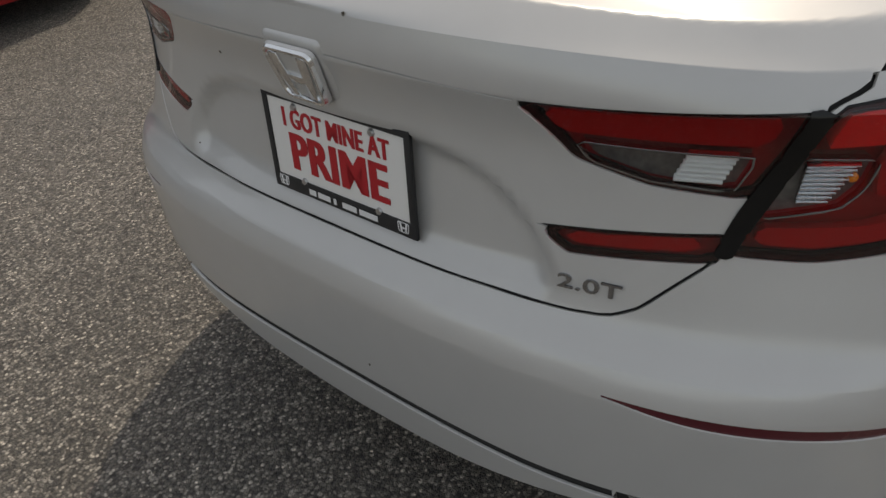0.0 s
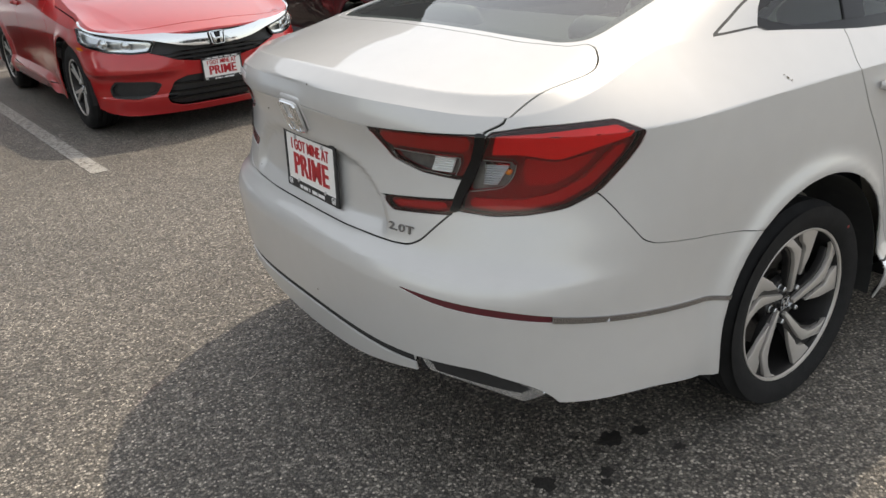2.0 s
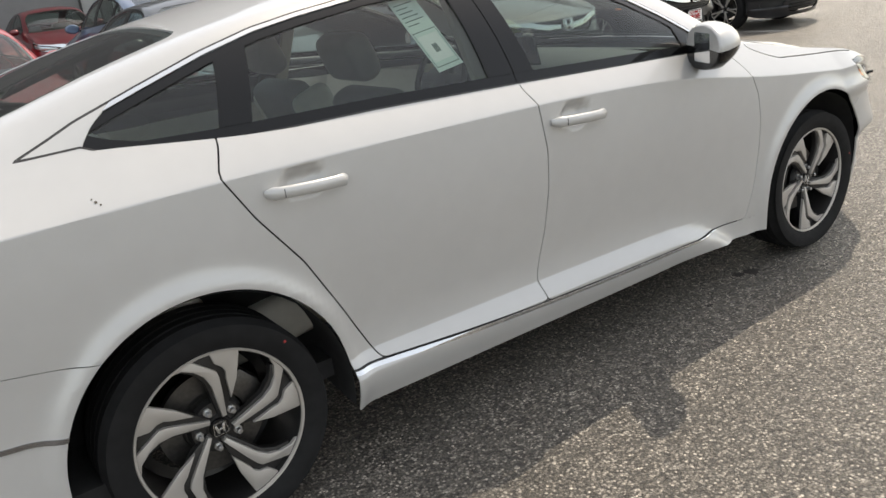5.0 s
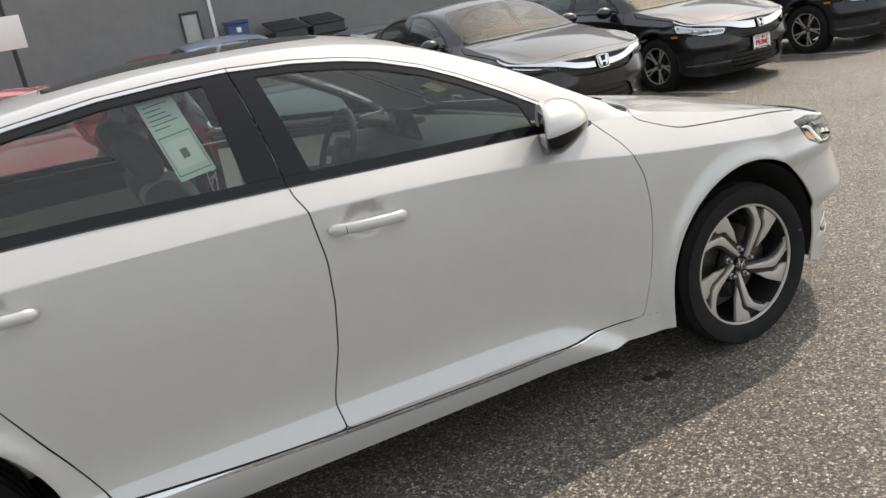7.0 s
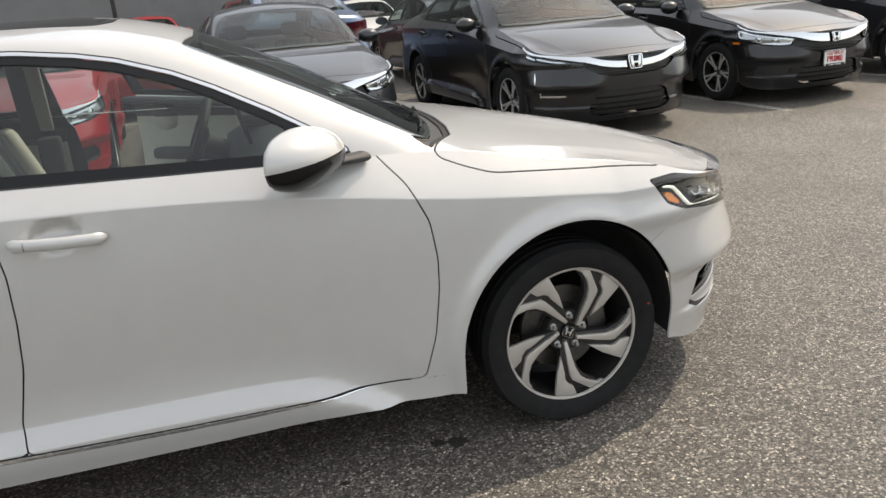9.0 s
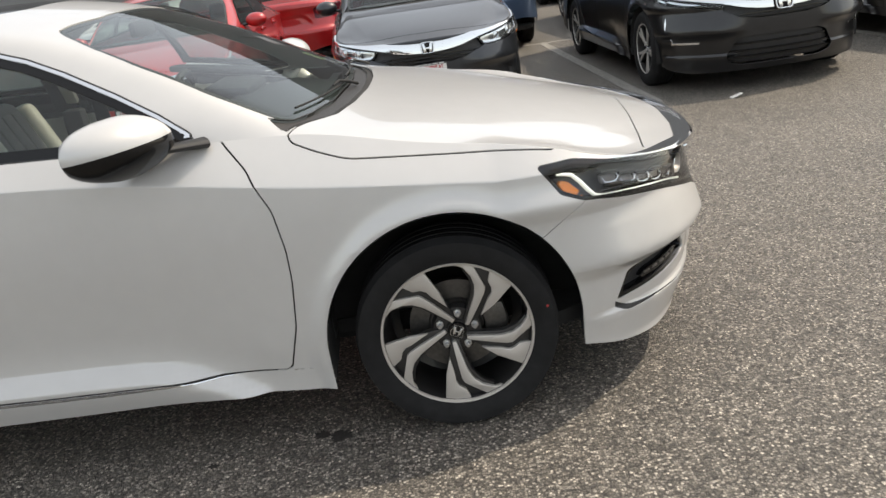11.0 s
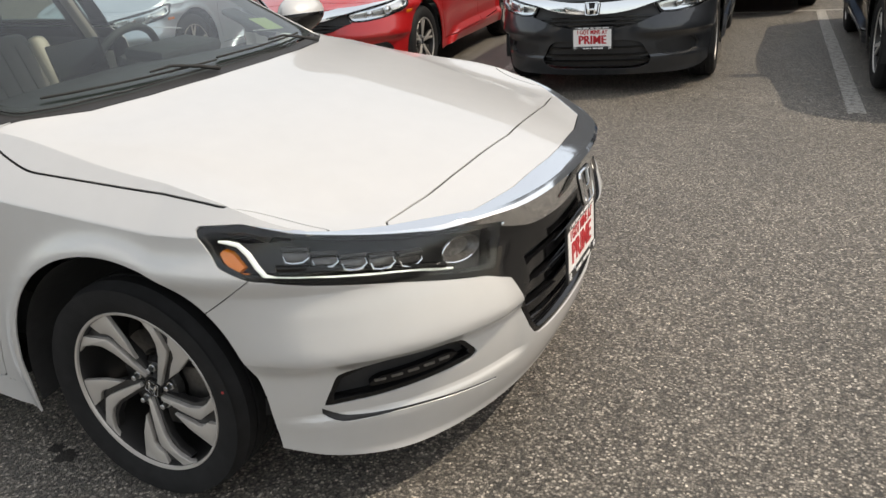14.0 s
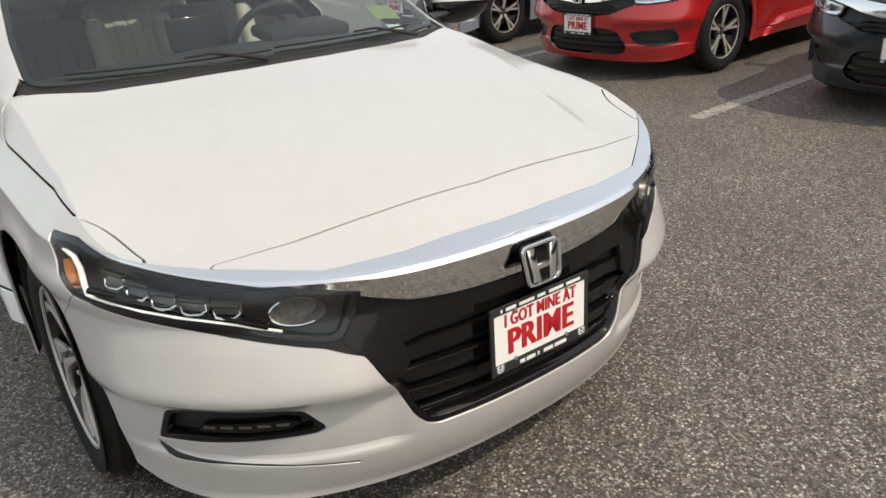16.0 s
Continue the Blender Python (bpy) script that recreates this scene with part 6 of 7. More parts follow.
def car_stock(style, size):
    """The meshes of a kind of car, built once: (part name, under what, mesh, takes the paint)."""
    global COARSE
    if (style, size) in STOCK:
        return STOCK[style, size]
    if COARSE is None:
        COARSE = accord_form(0.03)
    form = COARSE
    k = form.k
    LZ = lambda poly, r=0.0: (lambda v, q: sdf(q, rounded(poly, r) if r else np.array(poly)))
    XY = lambda poly: (lambda v, q: sdf(v[:, :2], rounded(poly, 0.02)))
    XZ = lambda poly: (lambda v, q: sdf(v[:, [0, 2]], np.array(poly)))
    out = []

    def add(name, under, s, material, painted=False, depth=0.008):
        out.append((name, under, skin_mesh(name, scaled(s, size), material, depth), painted))

    whole, up = form.lower, form.upper
    arch = lambda v, q: np.minimum.reduce([np.where(v[:, 2] > k["axle"], np.hypot(v[:, 0] - w, v[:, 2] - k["axle"]), np.abs(v[:, 0] - w)) - k["arch"] for w in (0.0, k["base"])])
    low = whole.split(arch)[1]
    lamp_poly, grille_poly = (SLIM_LAMP, SLIM_GRILLE) if style == "slim" else (CIVIC_LAMP, CIVIC_GRILLE)
    tail_poly = [(0.50, 0.80), (0.734, 0.796), (0.90, 0.818), (1.0, 0.88), (1.096, 0.976), (1.039, 1.0), (0.745, 0.985), (0.50, 0.96)]
    tail, low = low.gap(LZ(tail_poly, 0.02), 0.002)
    lamp, low = low.gap(LZ(lamp_poly, 0.008), 0.002)
    line = curve([4.98, 5.06, 5.2, 5.45, 5.69, 5.85, 6.0, 6.2], [0.83, 0.800, 0.766, 0.728, 0.690, 0.648, 0.628, 0.620], 0.02)
    bar, low = low.split(lambda v, q: np.maximum(line(q[:, 0]) - q[:, 1], 4.98 - q[:, 0]))
    h = curve([4.98, 5.3, 5.5, 5.69, 5.9, 6.2], [0.010, 0.018, 0.034, 0.058, 0.078, 0.084], 0.02) if style != "slim" else curve([4.98, 5.3, 5.5, 5.69, 6.2], [0.010, 0.022, 0.036, 0.050, 0.056], 0.02)
    bar, above = bar.split(lambda v, q: q[:, 1] - line(q[:, 0]) - h(q[:, 0]))
    slot, painted_edge = above.split(lambda v, q: np.maximum(5.62 - q[:, 0], q[:, 1] - 0.722))
    low = joined(low, painted_edge)
    grille, low = low.gap(LZ(grille_poly, 0.01), 0.002)
    openings = [("grille", grille)]
    for nm, poly in (("side_intake", CIVIC_INTAKE), ("lower_intake", CIVIC_LOWER))[1 if style == "slim" else 0:]:
        o, low = low.gap(LZ(poly, 0.015), 0.002)
        openings.append((nm, o))
    hood_poly = [(4.20, 1.2), (4.225, 0.97), (4.302, 0.926), (4.63, 0.880), (4.86, 0.850), (5.0, 0.826), (5.13, 0.79), (5.3, 0.74), (5.3, 1.2)]
    hood_up = [(2.40, -0.95), (2.425, -0.80), (2.545, -0.585), (2.61, -0.15), (2.615, 0.3), (3.60, 0.3), (3.60, 0.0), (3.57, -0.279), (3.53, -0.505), (3.49, -0.668), (3.40, -0.80), (3.36, -0.95)]
    hood, low = low.gap(LZ(hood_poly), 0.004)
    hood2, up = up.gap(XY(hood_up), 0.004)
    rd_poly = [(1.985, 1.3), (1.968, 1.073), (1.930, 1.0), (1.999, 0.875), (2.107, 0.724), (2.216, 0.518), (2.299, 0.352), (2.951, 0.316), (2.985, 0.56), (3.006, 0.83), (2.962, 1.03), (2.955, 1.3)]
    fd_poly = [(2.955, 1.3), (2.962, 1.03), (3.006, 0.83), (2.985, 0.56), (2.951, 0.316), (4.107, 0.283), (4.170, 0.58), (4.156, 0.799), (4.046, 0.984), (4.0, 1.3)]
    rd, low = low.gap(LZ(rd_poly), 0.004)
    fd, low = low.gap(LZ(fd_poly), 0.004)
    dlo = [(-0.22, 1.14), (-0.135, 1.182), (0.226, 1.297), (0.525, 1.358), (0.95, 1.395), (1.303, 1.386), (1.556, 1.345), (1.805, 1.25), (2.069, 1.10), (2.16, 1.018), (1.49, 1.035), (0.65, 1.068), (0.0, 1.080), (-0.12, 1.11)]
    win = lambda v, q: np.maximum(sdf(v[:, [0, 2]], np.array(dlo)), v[:, 1] + 0.45)
    side, up = up.split(win)
    seal, side = side.split(lambda v, q: -0.022 - win(v, q))
    post, side = side.split(XZ([(1.06, 0.9), (1.20, 0.9), (1.16, 1.5), (1.04, 1.5)]))
    post2, side = side.split(XZ([(0.148, 0.9), (0.235, 0.9), (0.385, 1.5), (0.295, 1.5)]))
    wind = [(2.385, -0.745), (2.0, -0.690), (1.86, -0.640), (1.735, -0.545), (1.775, -0.30), (1.79, 0.3), (2.545, 0.3), (2.52, -0.40), (2.43, -0.72)]
    ws, up = up.gap(XY(wind), 0.002)
    cowl, up = up.split(XY([(2.36, -0.752), (2.415, -0.80), (2.545, -0.588), (2.612, -0.15), (2.617, 0.3), (2.2, 0.3), (2.2, -0.6)]))
    rwin = [(-0.648, 0.3), (-0.635, -0.38), (-0.575, -0.603), (-0.30, -0.575), (0.20, -0.52), (0.25, 0.3)]
    rw, up = up.gap(XY(rwin), 0.002)
    add("body_shell", None, both(joined(low, up)), None, True)
    add("bonnet", None, both(joined(hood, hood2)), None, True)
    for sg in (-1, 1):
        add("rear_door", None, oriented(rd, sg), None, True)
        add("front_door", None, oriented(fd, sg), None, True)
        add("window_frame", None, oriented(seal, sg), GLOSS_BLACK)
        add("door_post", None, oriented(post, sg), GLOSS_BLACK)
        add("window_post", None, oriented(post2, sg), GLOSS_BLACK)
        fw, rest = oriented(side, sg).split(lambda v, q: 1.12 - v[:, 0])
        add("front_side_window", None, fw.moved(-0.004), GLASS, depth=0.003)
        add("rear_side_window", None, rest.moved(-0.004), GLASS, depth=0.003)
        add("headlamp", None, oriented(lamp, sg), CLEAR)
        add("lamp_bowl", "headlamp", oriented(whole.split(LZ(lamp_poly, 0.008))[0].moved(-0.045), sg), DARK_GREY if style == "slim" else SATIN, depth=0)
        add("lamp_border", "headlamp", oriented(ring_of(whole, lamp_poly, 0.0, 0.014, 0.008).moved(-0.004), sg), GLOSS_BLACK, depth=0.04)
        add("light_bar", "headlamp", oriented(ring_of(whole, lamp_poly, 0.014, 0.030, 0.008).whole_pieces(0.34).moved(-0.014), sg), LAMP_CHROME, depth=0.02)
        add("tail_lamp", None, oriented(tail, sg), RED_STRIP)
        for nm, o in openings:
            if nm == "side_intake":
                add(nm, None, oriented(o.moved(-0.03), sg), MATT_BLACK, depth=0)
                add("intake_lip", nm, oriented(ring_of(whole, CIVIC_INTAKE, 0.0, 0.012, 0.015).moved(-0.003), sg), MATT_BLACK, depth=0.03)
        if style == "slim":
            corner = ring_of(whole, [(5.06, 0.30), (5.13, 0.68), (5.9, 0.9), (5.9, 0.40), (5.42, 0.385), (5.30, 0.372), (5.19, 0.378)], 0.0, 0.014, 0.004)
            corner = corner.split(lambda v, q: np.maximum(np.maximum(q[:, 0] - 5.44, q[:, 1] - 0.66), 0.0 * q[:, 0] - 1))[0]
            leg = whole.band(lambda l: 0.655 + 0 * l, lambda l: 0.39 + 0 * l, 5.12, 5.34)[0].split(lambda v, q: np.abs(q[:, 0] - 5.155 - 0.18 * (0.64 - q[:, 1])) - 0.009)[0]
            foot = whole.band(lambda l: 0.412 + 0.0 * l, lambda l: 0.396 + 0.0 * l, 5.20, 5.46)[0]
            add("running_light", None, oriented(leg.moved(0.004), sg), CHROME)
            add("running_light_foot", None, oriented(foot.moved(0.004), sg), CHROME)
    for nm, o in openings:
        if nm != "side_intake":
            add(nm, None, both(o.moved(-0.03)), MATT_BLACK, depth=0)
            for z in ((0.60, 0.57, 0.54) if nm == "grille" else (0.37, 0.31, 0.26)):
                sl = whole.split(LZ(grille_poly if nm == "grille" else CIVIC_LOWER, 0.01))[0].band(lambda l, z=z: z + 0.006 + 0 * l, lambda l, z=z: z - 0.006 + 0 * l, 5, 7)[0]
                if len(sl.f):
                    add("slat", nm, both(sl.moved(-0.015)), GLOSS_BLACK, depth=0.015)
    add("upper_grille", None, both(slot.moved(-0.02)), MATT_BLACK, depth=0.0)
    add("chrome_bar", None, both(bar.moved(0.012)), CHROME, depth=0.03)
    add("windscreen", None, both(ws.moved(-0.003)), WIND_GLASS, depth=0.004)
    add("rear_window", None, both(rw.moved(-0.003)), WIND_GLASS, depth=0.004)
    add("windscreen_border", None, both(ring_xy(form.upper, wind, 0.022)).moved(-0.0045), MATT_BLACK)
    add("cowl", None, both(cowl.moved(-0.012)), MATT_BLACK)
    roof = up.moved(-0.03).split(lambda v, q: np.maximum(np.maximum(0.20 - v[:, 0], v[:, 0] - 1.72), 1.36 - v[:, 2]))[0]
    add("headlining", None, both(roof), HEADLINING, depth=0)
    STOCK[style, size] = out
    return out


SEAT_GREY = mat("dark_seat_cloth", (0.05, 0.05, 0.052), 0.8, vary=0.15, scale=60)


def parked_car(name, label, x, y, heading, colour, style="civic", size=(0.95, 0.966, 1.02), plate=True, group="", near=True):
    """A parked car: x, y of the middle of its nose, heading in degrees of its front."""
    size = tuple(size)
    car = tagged(empty(name), label, "car", group)
    h = radians(heading)
    car.matrix_world = Matrix.Translation((x - 3.755 * size[0] * math.cos(h), y - 3.755 * size[0] * math.sin(h), 0)) @ Matrix.Rotation(h, 4, "Z")
    made = {}
    for pn, under, me, painted in car_stock(style, size):
        ob = new(pn, me)
        ob.parent = made[under] if under else car
        made[pn] = ob
        if painted:
            ob.material_slots[0].link = "OBJECT"
            ob.material_slots[0].material = colour
    k = COARSE.k
    S = Matrix.Diagonal((*size, 1))
    spot = Spotter(COARSE)

    def on(l, z, out=0.0):
        m = spot.at(l, z, out)
        p = S @ m.translation
        r = m.to_3x3().to_4x4()
        return Matrix.Translation(p) @ r

    if near:
        emblem(car, on(6.1449, 0.664, 0.024), *((0.125, 0.102) if style == "civic" else (0.165, 0.135)), base=GLOSS_BLACK)
        if plate:
            dealer_plate(car, on(6.1449, 0.450, 0.012), fine=True)
        for sg in (-1, 1):
            for l, z in ((5.28, 0.69), (5.46, 0.668)):
                m = on(l, z - (0.0 if style != "slim" else -0.035), -0.03)
                m = FLIP @ m if sg > 0 else m
                if style != "slim":
                    part("projector", lathe([(0.040, 0.012), (0.036, 0.014), (0.030, 0.004), (0.024, 0.012), (0.0, 0.020)], 24, m), LAMP_CHROME, made["headlamp"])
            if style == "civic":
                m = on(4.62, 0.70, 0.002)
                m = FLIP @ m if sg > 0 else m
                part("side_marker", box(0.085, 0.028, 0.006, on(5.00, 0.655, 0.0) if sg < 0 else FLIP @ on(5.00, 0.655, 0.0), 0.002), AMBER, car)
    for sg in (-1, 1):
        bm = bmesh.new()
        bmesh.ops.create_uvsphere(bm, u_segments=20, v_segments=12, radius=1.0)
        for v in bm.verts:
            a = v.co.copy()
            v.co = (max(a.x, -0.4) * 0.095, a.y * 0.115, a.z * 0.075)
        smooth(bm, 60)
        bmesh.ops.transform(bm, matrix=Matrix.Translation((2.02 * size[0], sg * 0.99 * size[1], 1.045 * size[2])), verts=bm.verts)
        mir = part("door_mirror", bm, colour, car)
        part("mirror_arm", tube([(2.08 * size[0], sg * 0.84 * size[1], 1.01 * size[2]), (2.03 * size[0], sg * 0.94 * size[1], 1.02 * size[2])], 0.024, 10, 0.6), GLOSS_BLACK, mir)
        for l0, z0 in ((2.035, 0.932), (3.03, 0.914)):
            pts = []
            for i in range(7):
                m = on(l0 + 0.22 * i / 6, z0, 0.004 + 0.03 * math.sin(math.pi * i / 6) ** 0.5)
                pts.append((FLIP @ m if sg > 0 else m).translation)
            part("door_handle", tube(pts, 0.013, 8, 1.2), colour, car)
        for wx in (0.0, k["base"]):
            if sg < 0:
                turn = Matrix(((1, 0, 0, 0), (0, 0, -1, 0), (0, 1, 0, 0), (0, 0, 0, 1)))
            else:
                turn = Matrix(((-1, 0, 0, 0), (0, 0, 1, 0), (0, 1, 0, 0), (0, 0, 0, 1)))
            wz = k["axle"] * size[2]
            m = Matrix.Translation((wx * size[0], sg * (0.885 * size[1]), wz)) @ turn @ pose(0, 0, 0, 0, 0, 20 * wx + 11 * sg)
            key = ("wheel", round(wz, 3))
            if key not in STOCK:
                STOCK[key] = wheel(car, m, wz, 0.212 * wz / 0.32, "fork")
            else:
                w = copy_thing(STOCK[key], m)
                w.parent = car
                w.matrix_local = m
            part("wheel_arch_liner", arch_liner(wx * size[0], sg, 0.40 * size[0], size), LINER, car)
    ls = np.linspace(0, COARSE.l3, 40)
    fx, fy = COARSE.outline(ls, np.full(40, 0.32))
    pts = [((1.35 + (float(a) - 1.35) * 0.95) * size[0], float(b) * 0.93 * size[1]) for a, b in zip(fx, fy)]
    part("floor_pan", prism(pts + [(a, -b) for a, b in pts[-2:0:-1]], 0.05, pose(0, 0, 0.22 * size[2])), LINER, car)
    # cabin
    part("dashboard", box(0.55 * size[0], 1.42 * size[1], 0.35, pose(2.15 * size[0], 0, 0.83 * size[2], 0, 5, 0), 0.08, 3), CABIN, car)
    part("cabin_floor", box(2.6 * size[0], 1.6 * size[1], 0.10, pose(1.0 * size[0], 0, 0.42 * size[2])), CABIN, car)
    if near:
        for yy in (-0.36, 0.36):
            st = seat(car, 0.98 * size[0], yy * size[1], 22, SEAT_GREY)
        part("rear_bench", box(0.20, 1.3 * size[1], 0.55, pose(-0.08, 0, 0.80 * size[2], 0, -25, 0), 0.06, 3), SEAT_GREY, car)
    else:
        for yy in (-0.36, 0.36):
            part("seat_back", box(0.14, 0.46, 0.66, pose(0.85 * size[0], yy, 0.85 * size[2], 0, -20, 0), 0.06, 2), SEAT_GREY, car)
    return car


def arch_liner(wx, sg, r, size):
    bm = bmesh.new()
    n = 18
    ring = [[bm.verts.new((wx + r * math.cos(a), sg * y * size[1], 0.308 * size[2] + r * math.sin(a))) for a in (math.pi * (-0.06 + 1.12 * i / n) for i in range(n + 1))] for y in (0.90, 0.62)]
    for i in range(n):
        bm.faces.new((ring[0][i], ring[0][i + 1], ring[1][i + 1], ring[1][i]))
    bm.faces.new(ring[1])
    return smooth(bm)


RED = paint("red_paint", (0.42, 0.012, 0.014), 0.15, 0.3, 0.04)
BLACK = paint("black_paint", (0.007, 0.007, 0.008), 0.2, 0.3, 0.2, 0.8, 0.4)
CHARCOAL = paint("charcoal_paint", (0.018, 0.018, 0.021), 0.25, 0.35, 0.1, 0.6, 0.3)
GRAPHITE = paint("graphite_paint", (0.022, 0.025, 0.030), 0.45, 0.35, 0.1, 0.9, 0.4)
SILVER_BLUE = paint("silver_blue_paint", (0.42, 0.48, 0.55), 0.6, 0.35)
STEEL_BLUE = paint("steel_blue_paint", (0.10, 0.15, 0.24), 0.5, 0.35)
DARK_TEAL = paint("dark_teal_paint", (0.025, 0.035, 0.04), 0.4, 0.3)
WHITE = paint("white_paint", (0.75, 0.75, 0.74), 0.0, 0.35)
WINE = paint("wine_paint", (0.14, 0.012, 0.018), 0.3, 0.3)

ROW = "cars in the row opposite"
parked_car("sedan", "red compact sedan with a dealer plate, nose out", 0.11, 4.0, -87.2, RED, group=ROW)
parked_car("sedan", "dark graphite compact sedan with chrome wing and dealer plate", 2.78, 4.1, -87.2, GRAPHITE, group=ROW)
parked_car("sedan", "black hybrid sedan with slim lamps and bare bumper", 5.72, 3.62, -87.2, BLACK, "slim", (1.0, 1.01, 1.05), plate=False, group=ROW)
parked_car("sedan", "black compact sedan with dealer plate on its bumper", 8.42, 4.06, -87.2, BLACK, group=ROW)
parked_car("sedan", "charcoal compact sedan at the end of the row", 11.15, 4.10, -87.2, CHARCOAL, group=ROW)
parked_car("sedan", "silver-blue compact sedan parked nose out", -2.75, 4.05, -87.2, SILVER_BLUE, group=ROW)
BACK = "cars in the rows behind"
SUV = (0.94, 1.0, 1.17)
CIV = (0.95, 0.966, 1.0)
for what, lab, x, y, hd, col, size in (
        ("suv", "steel blue sport utility car parked in the second row", 3.25, 13.2, 93, STEEL_BLUE, SUV),
        ("sedan", "dark teal sedan parked in the second row", 6.1, 13.6, 93, DARK_TEAL, CIV),
        ("sedan", "white sedan parked in the second row", -2.2, 14.2, 93, WHITE, CIV),
        ("sedan", "red sedan parked in the second row", 0.35, 14.1, 93, RED, CIV),
        ("sedan", "charcoal sedan parked in the second row", 8.9, 13.7, 93, CHARCOAL, CIV),
        ("suv", "dark red sport utility car in the third row", 3.6, 17.3, -87, WINE, SUV),
        ("sedan", "white sedan parked in the third row", 6.3, 16.2, -87, WHITE, CIV),
        ("sedan", "red sedan parked in the third row", 0.9, 16.6, -87, RED, CIV)):
    parked_car(what, lab, x, y, hd, col, "civic", size, group=BACK, near=False)


# ---- ground ----
def asphalt_mat(name, line=None):
    """Worn asphalt: pale and dark stones in a dark binder, with broad stains. line: worn paint over it."""
    m = bpy.data.materials.new(name)
    m.use_nodes = True
    nt = m.node_tree
    N, K = nt.nodes.new, nt.links.new
    b = nt.nodes["Principled BSDF"]
    geo = N("ShaderNodeNewGeometry").outputs["Position"]

    def vor(scale, feature="F1"):
        v = N("ShaderNodeTexVoronoi")
        v.inputs["Scale"].default_value, v.feature = scale, feature
        K(geo, v.inputs["Vector"])
        return v

    def noise_tex(scale, detail=6):
        n = N("ShaderNodeTexNoise")
        n.inputs["Scale"].default_value, n.inputs["Detail"].default_value = scale, detail
        K(geo, n.inputs["Vector"])
        return n.outputs["Fac"]

    def ramp(sock, stops):
        r = N("ShaderNodeValToRGB")
        el = r.color_ramp.elements
        while len(el) < len(stops):
            el.new(0.5)
        for e, (p, c) in zip(el, stops):
            e.position, e.color = p, (*c, 1)
        K(sock, r.inputs[0])
        return r.outputs[0]

    def mul(a, c, fac=1.0):
        x = N("ShaderNodeMix")
        x.data_type, x.blend_type = "RGBA", "MULTIPLY"
        x.inputs[0].default_value = fac
        K(a, x.inputs[6]), K(c, x.inputs[7])
        return x.outputs[2]

    stones, fine = vor(125), vor(330)
    sep = N("ShaderNodeSeparateColor")
    K(stones.outputs["Color"], sep.inputs[0])
    col = ramp(sep.outputs[0], [(0.0, (0.062, 0.056, 0.048)), (0.45, (0.148, 0.134, 0.114)), (0.72, (0.258, 0.236, 0.204)), (0.91, (0.45, 0.415, 0.362)), (1.0, (0.78, 0.72, 0.63))])
    edge = ramp(stones.outputs["Distance"], [(0.0, (1, 1, 1)), (0.45, (0.85, 0.85, 0.85)), (0.75, (0.30, 0.29, 0.28)), (1.0, (0.2, 0.2, 0.2))])
    col = mul(col, edge)
    sep2 = N("ShaderNodeSeparateColor")
    K(fine.outputs["Color"], sep2.inputs[0])
    col = mul(col, ramp(sep2.outputs[0], [(0.0, (0.6, 0.6, 0.6)), (0.8, (1.0, 1.0, 1.0)), (1.0, (1.6, 1.55, 1.5))]))
    col = mul(col, ramp(noise_tex(1.3), [(0.3, (0.82, 0.81, 0.80)), (0.7, (1.12, 1.10, 1.08))]))
    col = mul(col, ramp(noise_tex(11), [(0.3, (0.85, 0.85, 0.85)), (0.7, (1.12, 1.12, 1.12))]))
    if line:
        x = N("ShaderNodeMix")
        x.data_type = "RGBA"
        worn = ramp(noise_tex(26, 8), [(0.38, (0.15, 0.15, 0.15)), (0.56, (0.75, 0.75, 0.75))])
        K(worn, x.inputs[0]), K(col, x.inputs[6])
        x.inputs[7].default_value = (*line, 1)
        col = x.outputs[2]
    K(col, b.inputs["Base Color"])
    rough = N("ShaderNodeMapRange")
    rough.inputs[3].default_value, rough.inputs[4].default_value = 0.30, 0.75
    b.inputs["Specular IOR Level"].default_value = 0.75
    K(sep.outputs[1], rough.inputs[0])
    K(rough.outputs[0], b.inputs["Roughness"])
    bump, h = N("ShaderNodeBump"), N("ShaderNodeMath")
    h.operation = "ADD"
    K(stones.outputs["Distance"], h.inputs[0]), K(fine.outputs["Distance"], h.inputs[1])
    bump.invert = True
    bump.inputs["Strength"].default_value, bump.inputs["Distance"].default_value = 0.75, 0.004
    K(h.outputs[0], bump.inputs["Height"]), K(bump.outputs[0], b.inputs["Normal"])
    return m


def plane_mesh(name, x0, y0, x1, y1, z=0.0):
    me = bpy.data.meshes.new(name)
    me.from_pydata([(x0, y0, z), (x1, y0, z), (x1, y1, z), (x0, y1, z)], [], [(0, 1, 2, 3)])
    return me


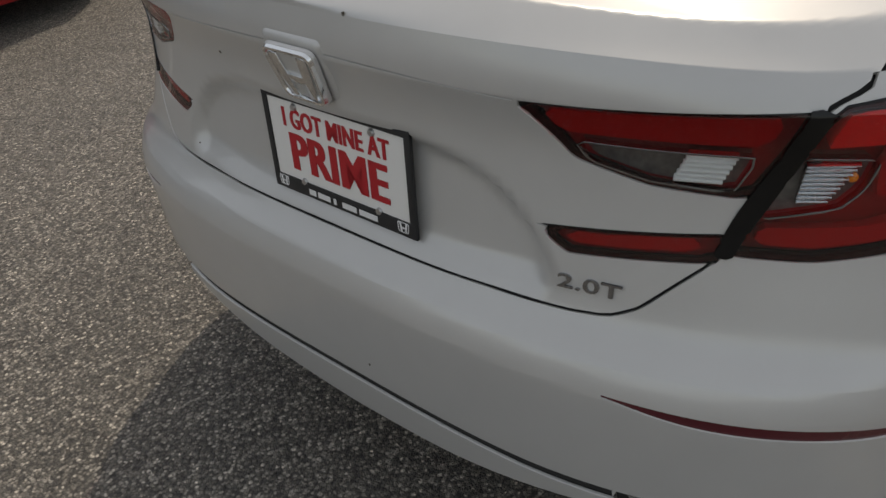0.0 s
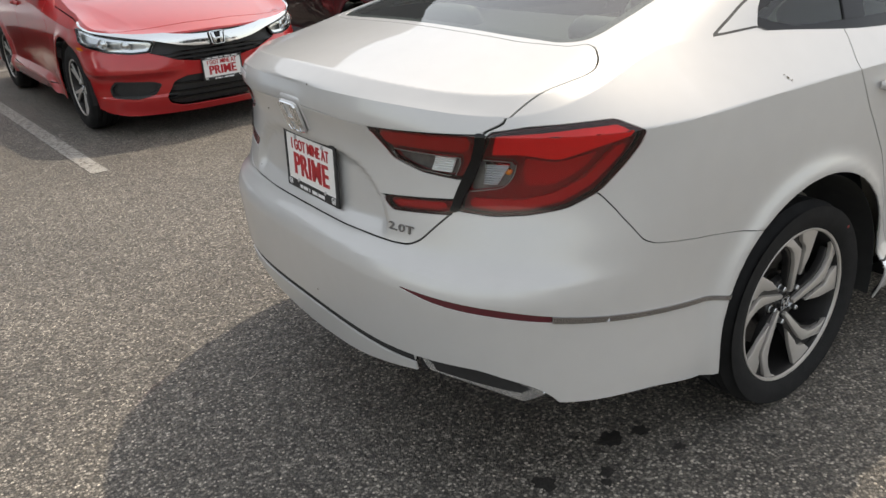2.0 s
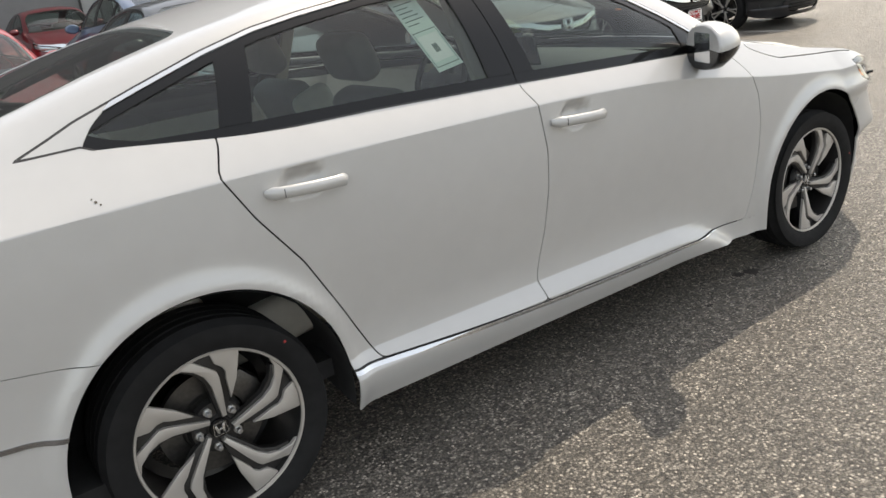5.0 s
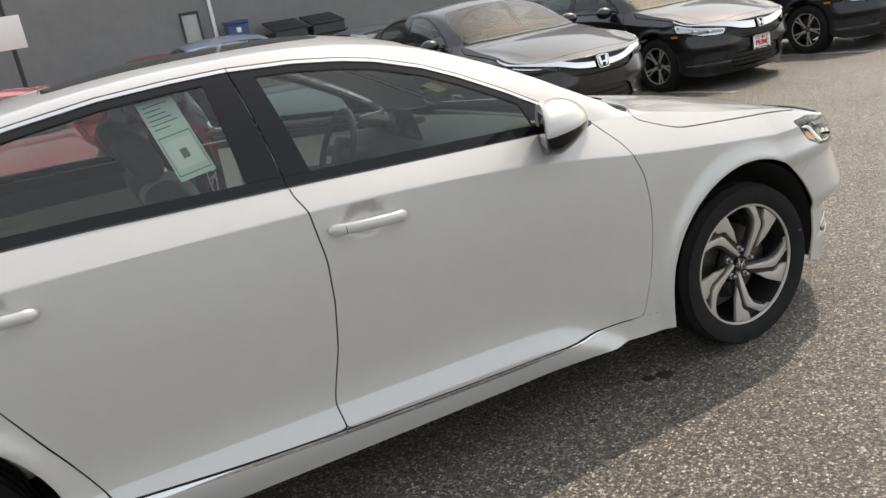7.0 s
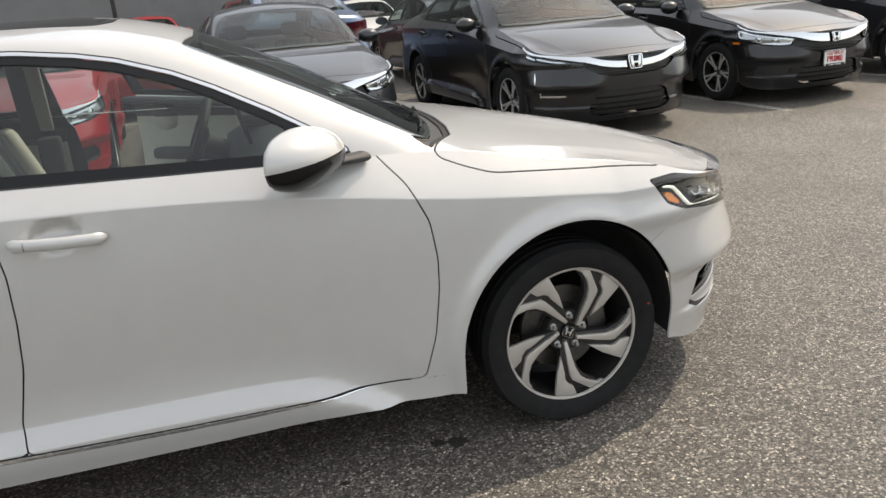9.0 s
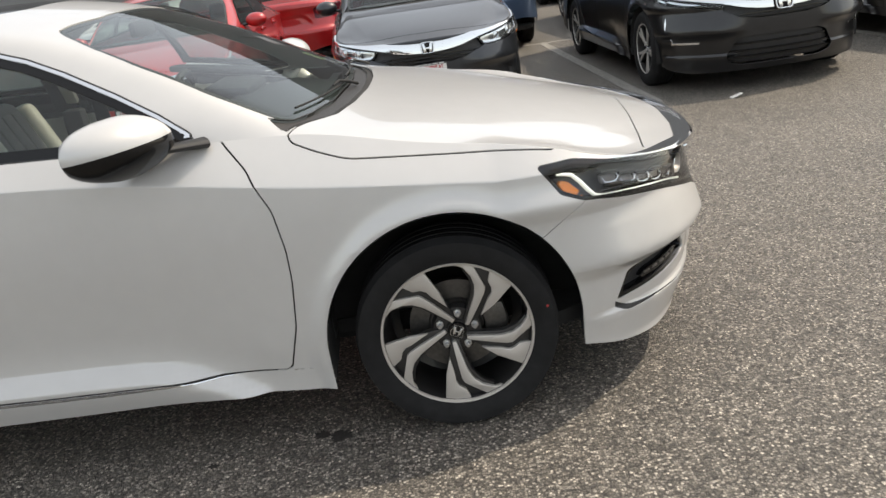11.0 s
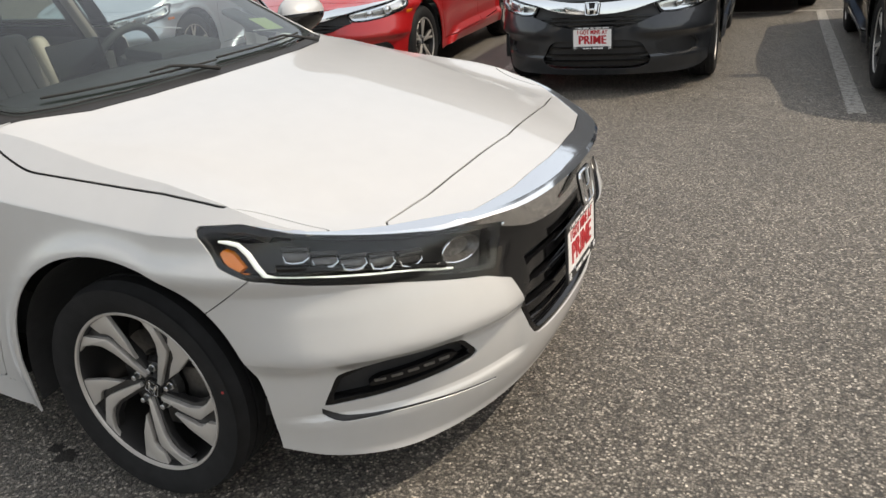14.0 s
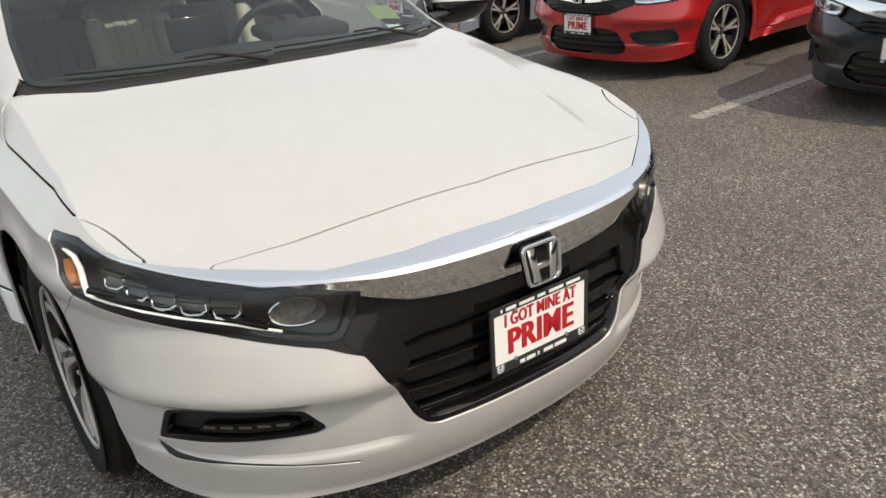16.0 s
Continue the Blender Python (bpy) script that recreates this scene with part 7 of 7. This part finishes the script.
tagged(part("ground", plane_mesh("ground", -400, -400, 400, 400), asphalt_mat("asphalt")), "worn grey asphalt car park with pale stones", "ground", kind="structure")
LINE_PAINT = asphalt_mat("worn_line_paint", (0.50, 0.48, 0.44))
for (x0, y0), (x1, y1) in (((-1.03, 3.42), (-1.38, 9.0)), ((1.73, 3.43), (1.42, 9.0)), ((4.66, 3.67), (4.40, 9.0)), ((7.62, 3.75), (7.36, 9.0)), ((10.3, 3.9), (10.05, 9.0)), ((-6.5, 9.05), (13.0, 9.05))):
    d = (Vector((x1, y1, 0)) - Vector((x0, y0, 0)))
    side = d.cross(Vector((0, 0, 1))).normalized() * 0.055
    bm = bmesh.new()
    low_ring = [bm.verts.new((p.x, p.y, 0.0)) for p in (Vector((x0, y0, 0)) - side, Vector((x1, y1, 0)) - side, Vector((x1, y1, 0)) + side, Vector((x0, y0, 0)) + side)]
    top = bmesh.ops.extrude_face_region(bm, geom=[bm.faces.new(low_ring)])
    bmesh.ops.translate(bm, verts=[g for g in top["geom"] if isinstance(g, bmesh.types.BMVert)], vec=(0, 0, 0.004))
    bmesh.ops.recalc_face_normals(bm, faces=bm.faces)
    tagged(part("bay_line", bm, LINE_PAINT), "worn white painted parking bay line", "line", "bay lines", "structure")

OIL = mat("oil_stain", (0.030, 0.027, 0.024), 0.6, vary=0.5, scale=80, bump=0.9, bump_scale=120)
rng = random.Random(4)
for x, y, r in ((-0.833, -0.727, 0.032), (-0.555, -0.70, 0.034), (-0.458, -0.729, 0.026), (-0.43, -0.85, 0.016), (-0.67, -0.80, 0.024), (-0.70, -0.83, 0.016), (-0.82, -0.88, 0.014), (2.34, -0.85, 0.022), (2.41, -0.87, 0.034), (2.0, -0.95, 0.014)):
    bm = bmesh.new()
    c = bm.verts.new((x, y, 0.0016))
    n = 22
    ring = [bm.verts.new((x + r * q * math.cos(a) * 1.15, y + r * q * math.sin(a), 0.0008)) for a, q in ((2 * math.pi * i / n, rng.uniform(0.62, 1.25)) for i in range(n))]
    for i in range(n):
        bm.faces.new((c, ring[i], ring[(i + 1) % n]))
    tagged(part("oil_stain", bm, OIL), "dark oil drip stain on the asphalt", "stain", "oil stains", "structure")

# a scrap of paper
bm = box(0.11, 0.035, 0.014, None, 0.004)
for v in bm.verts:
    v.co.z += 0.010 * math.sin(40 * v.co.x) + 0.009
    v.co.y += 0.01 * math.sin(50 * v.co.x + 1)
bmesh.ops.transform(bm, matrix=pose(5.24, 3.42, 0.0, 0, 0, 20), verts=bm.verts)
low_z = min(v.co.z for v in bm.verts)
for v in bm.verts:
    v.co.z -= low_z
tagged(part("paper_scrap", bm, PLATE_WHITE), "crumpled scrap of white paper on asphalt", "litter")

# ---- building and what stands before it ----
WALL = mat("grey_render", (0.20, 0.20, 0.20), 0.85, vary=0.08, scale=3, bump=0.2, bump_scale=60)
tagged(part("wall_north", box(70, 0.4, 9.0, pose(5, 22.7, 4.5)), WALL), "plain grey rendered wall of a large building", "wall", kind="structure")
hatch = tagged(empty("door_1"), "pale grey steel door in a metal frame", "door", kind="structure")
part("door_leaf", box(0.46, 0.05, 2.0, pose(5.16, 22.475, 1.70), 0.006), mat("grey_door", (0.36, 0.36, 0.35), 0.5, vary=0.05, scale=6), hatch)
part("door_frame", merge(box(0.05, 0.08, 2.08, pose(4.905, 22.46, 1.71)), box(0.05, 0.08, 2.08, pose(5.415, 22.46, 1.71)), box(0.56, 0.08, 0.05, pose(5.16, 22.46, 2.76))), DARK_GREY, hatch)
part("door_step", box(0.9, 0.5, 0.68, pose(5.16, 22.25, 0.34), 0.01), WALL, hatch)
pipe = tagged(empty("drain_pipe"), "white drain pipe fixed to the wall", "pipe")
part("pipe", tube([(5.83, 22.42, 0.02), (5.83, 22.42, 8.8)], 0.055, 14), WHITE_INK, pipe)
for z in (1.2, 3.2, 5.2, 7.2):
    part("pipe_bracket", box(0.16, 0.10, 0.05, pose(5.83, 22.46, z), 0.008), SATIN, pipe)
bin_ = tagged(empty("recycling_bin"), "blue recycling bin beside the wall", "bin")
BLUE = mat("blue_plastic", (0.02, 0.06, 0.16), 0.45, vary=0.1, scale=8)
part("bin_body", prism([(-0.30, -0.30), (0.30, -0.30), (0.30, 0.30), (-0.30, 0.30)], 2.2, pose(6.35, 21.9, 0.0), 0.02), BLUE, bin_)
part("bin_lid", box(0.66, 0.66, 0.10, pose(6.35, 21.9, 2.25, 4, 0, 0), 0.02), BLUE, bin_)
part("bin_mark", box(0.14, 0.006, 0.14, pose(6.35, 21.597, 2.02), 0.002), WHITE_INK, bin_)
DUMP = mat("dumpster_steel", (0.02, 0.022, 0.022), 0.55, vary=0.3, scale=5, bump=0.2, bump_scale=30)
for x in (7.75, 8.95):
    d = tagged(empty("dumpster"), "dark steel dumpster with a sloping lid", "dumpster", "dumpsters")
    part("dumpster_body", prism([(-0.50, -0.6), (0.50, -0.6), (0.52, 0.6), (-0.52, 0.6)], 1.75, pose(x, 21.6, 0.0), 0.02), DUMP, d)
    part("dumpster_lid", box(1.06, 1.25, 0.06, pose(x, 21.6, 1.93, 14, 0, 0), 0.015), MATT_BLACK, d)
    part("dumpster_rail", tube([(x - 0.56, 20.98, 1.5), (x + 0.56, 20.98, 1.5)], 0.03, 10), DUMP, d)
sign = tagged(empty("sign_post"), "black post with a blank white sign board", "sign")
part("post", tube([(0.40, 14.9, 0.0), (0.40, 14.9, 4.2)], 0.045, 12), MATT_BLACK, sign)
part("sign_board", box(0.56, 0.02, 0.62, pose(0.38, 14.84, 2.52), 0.006), PLATE_WHITE, sign)
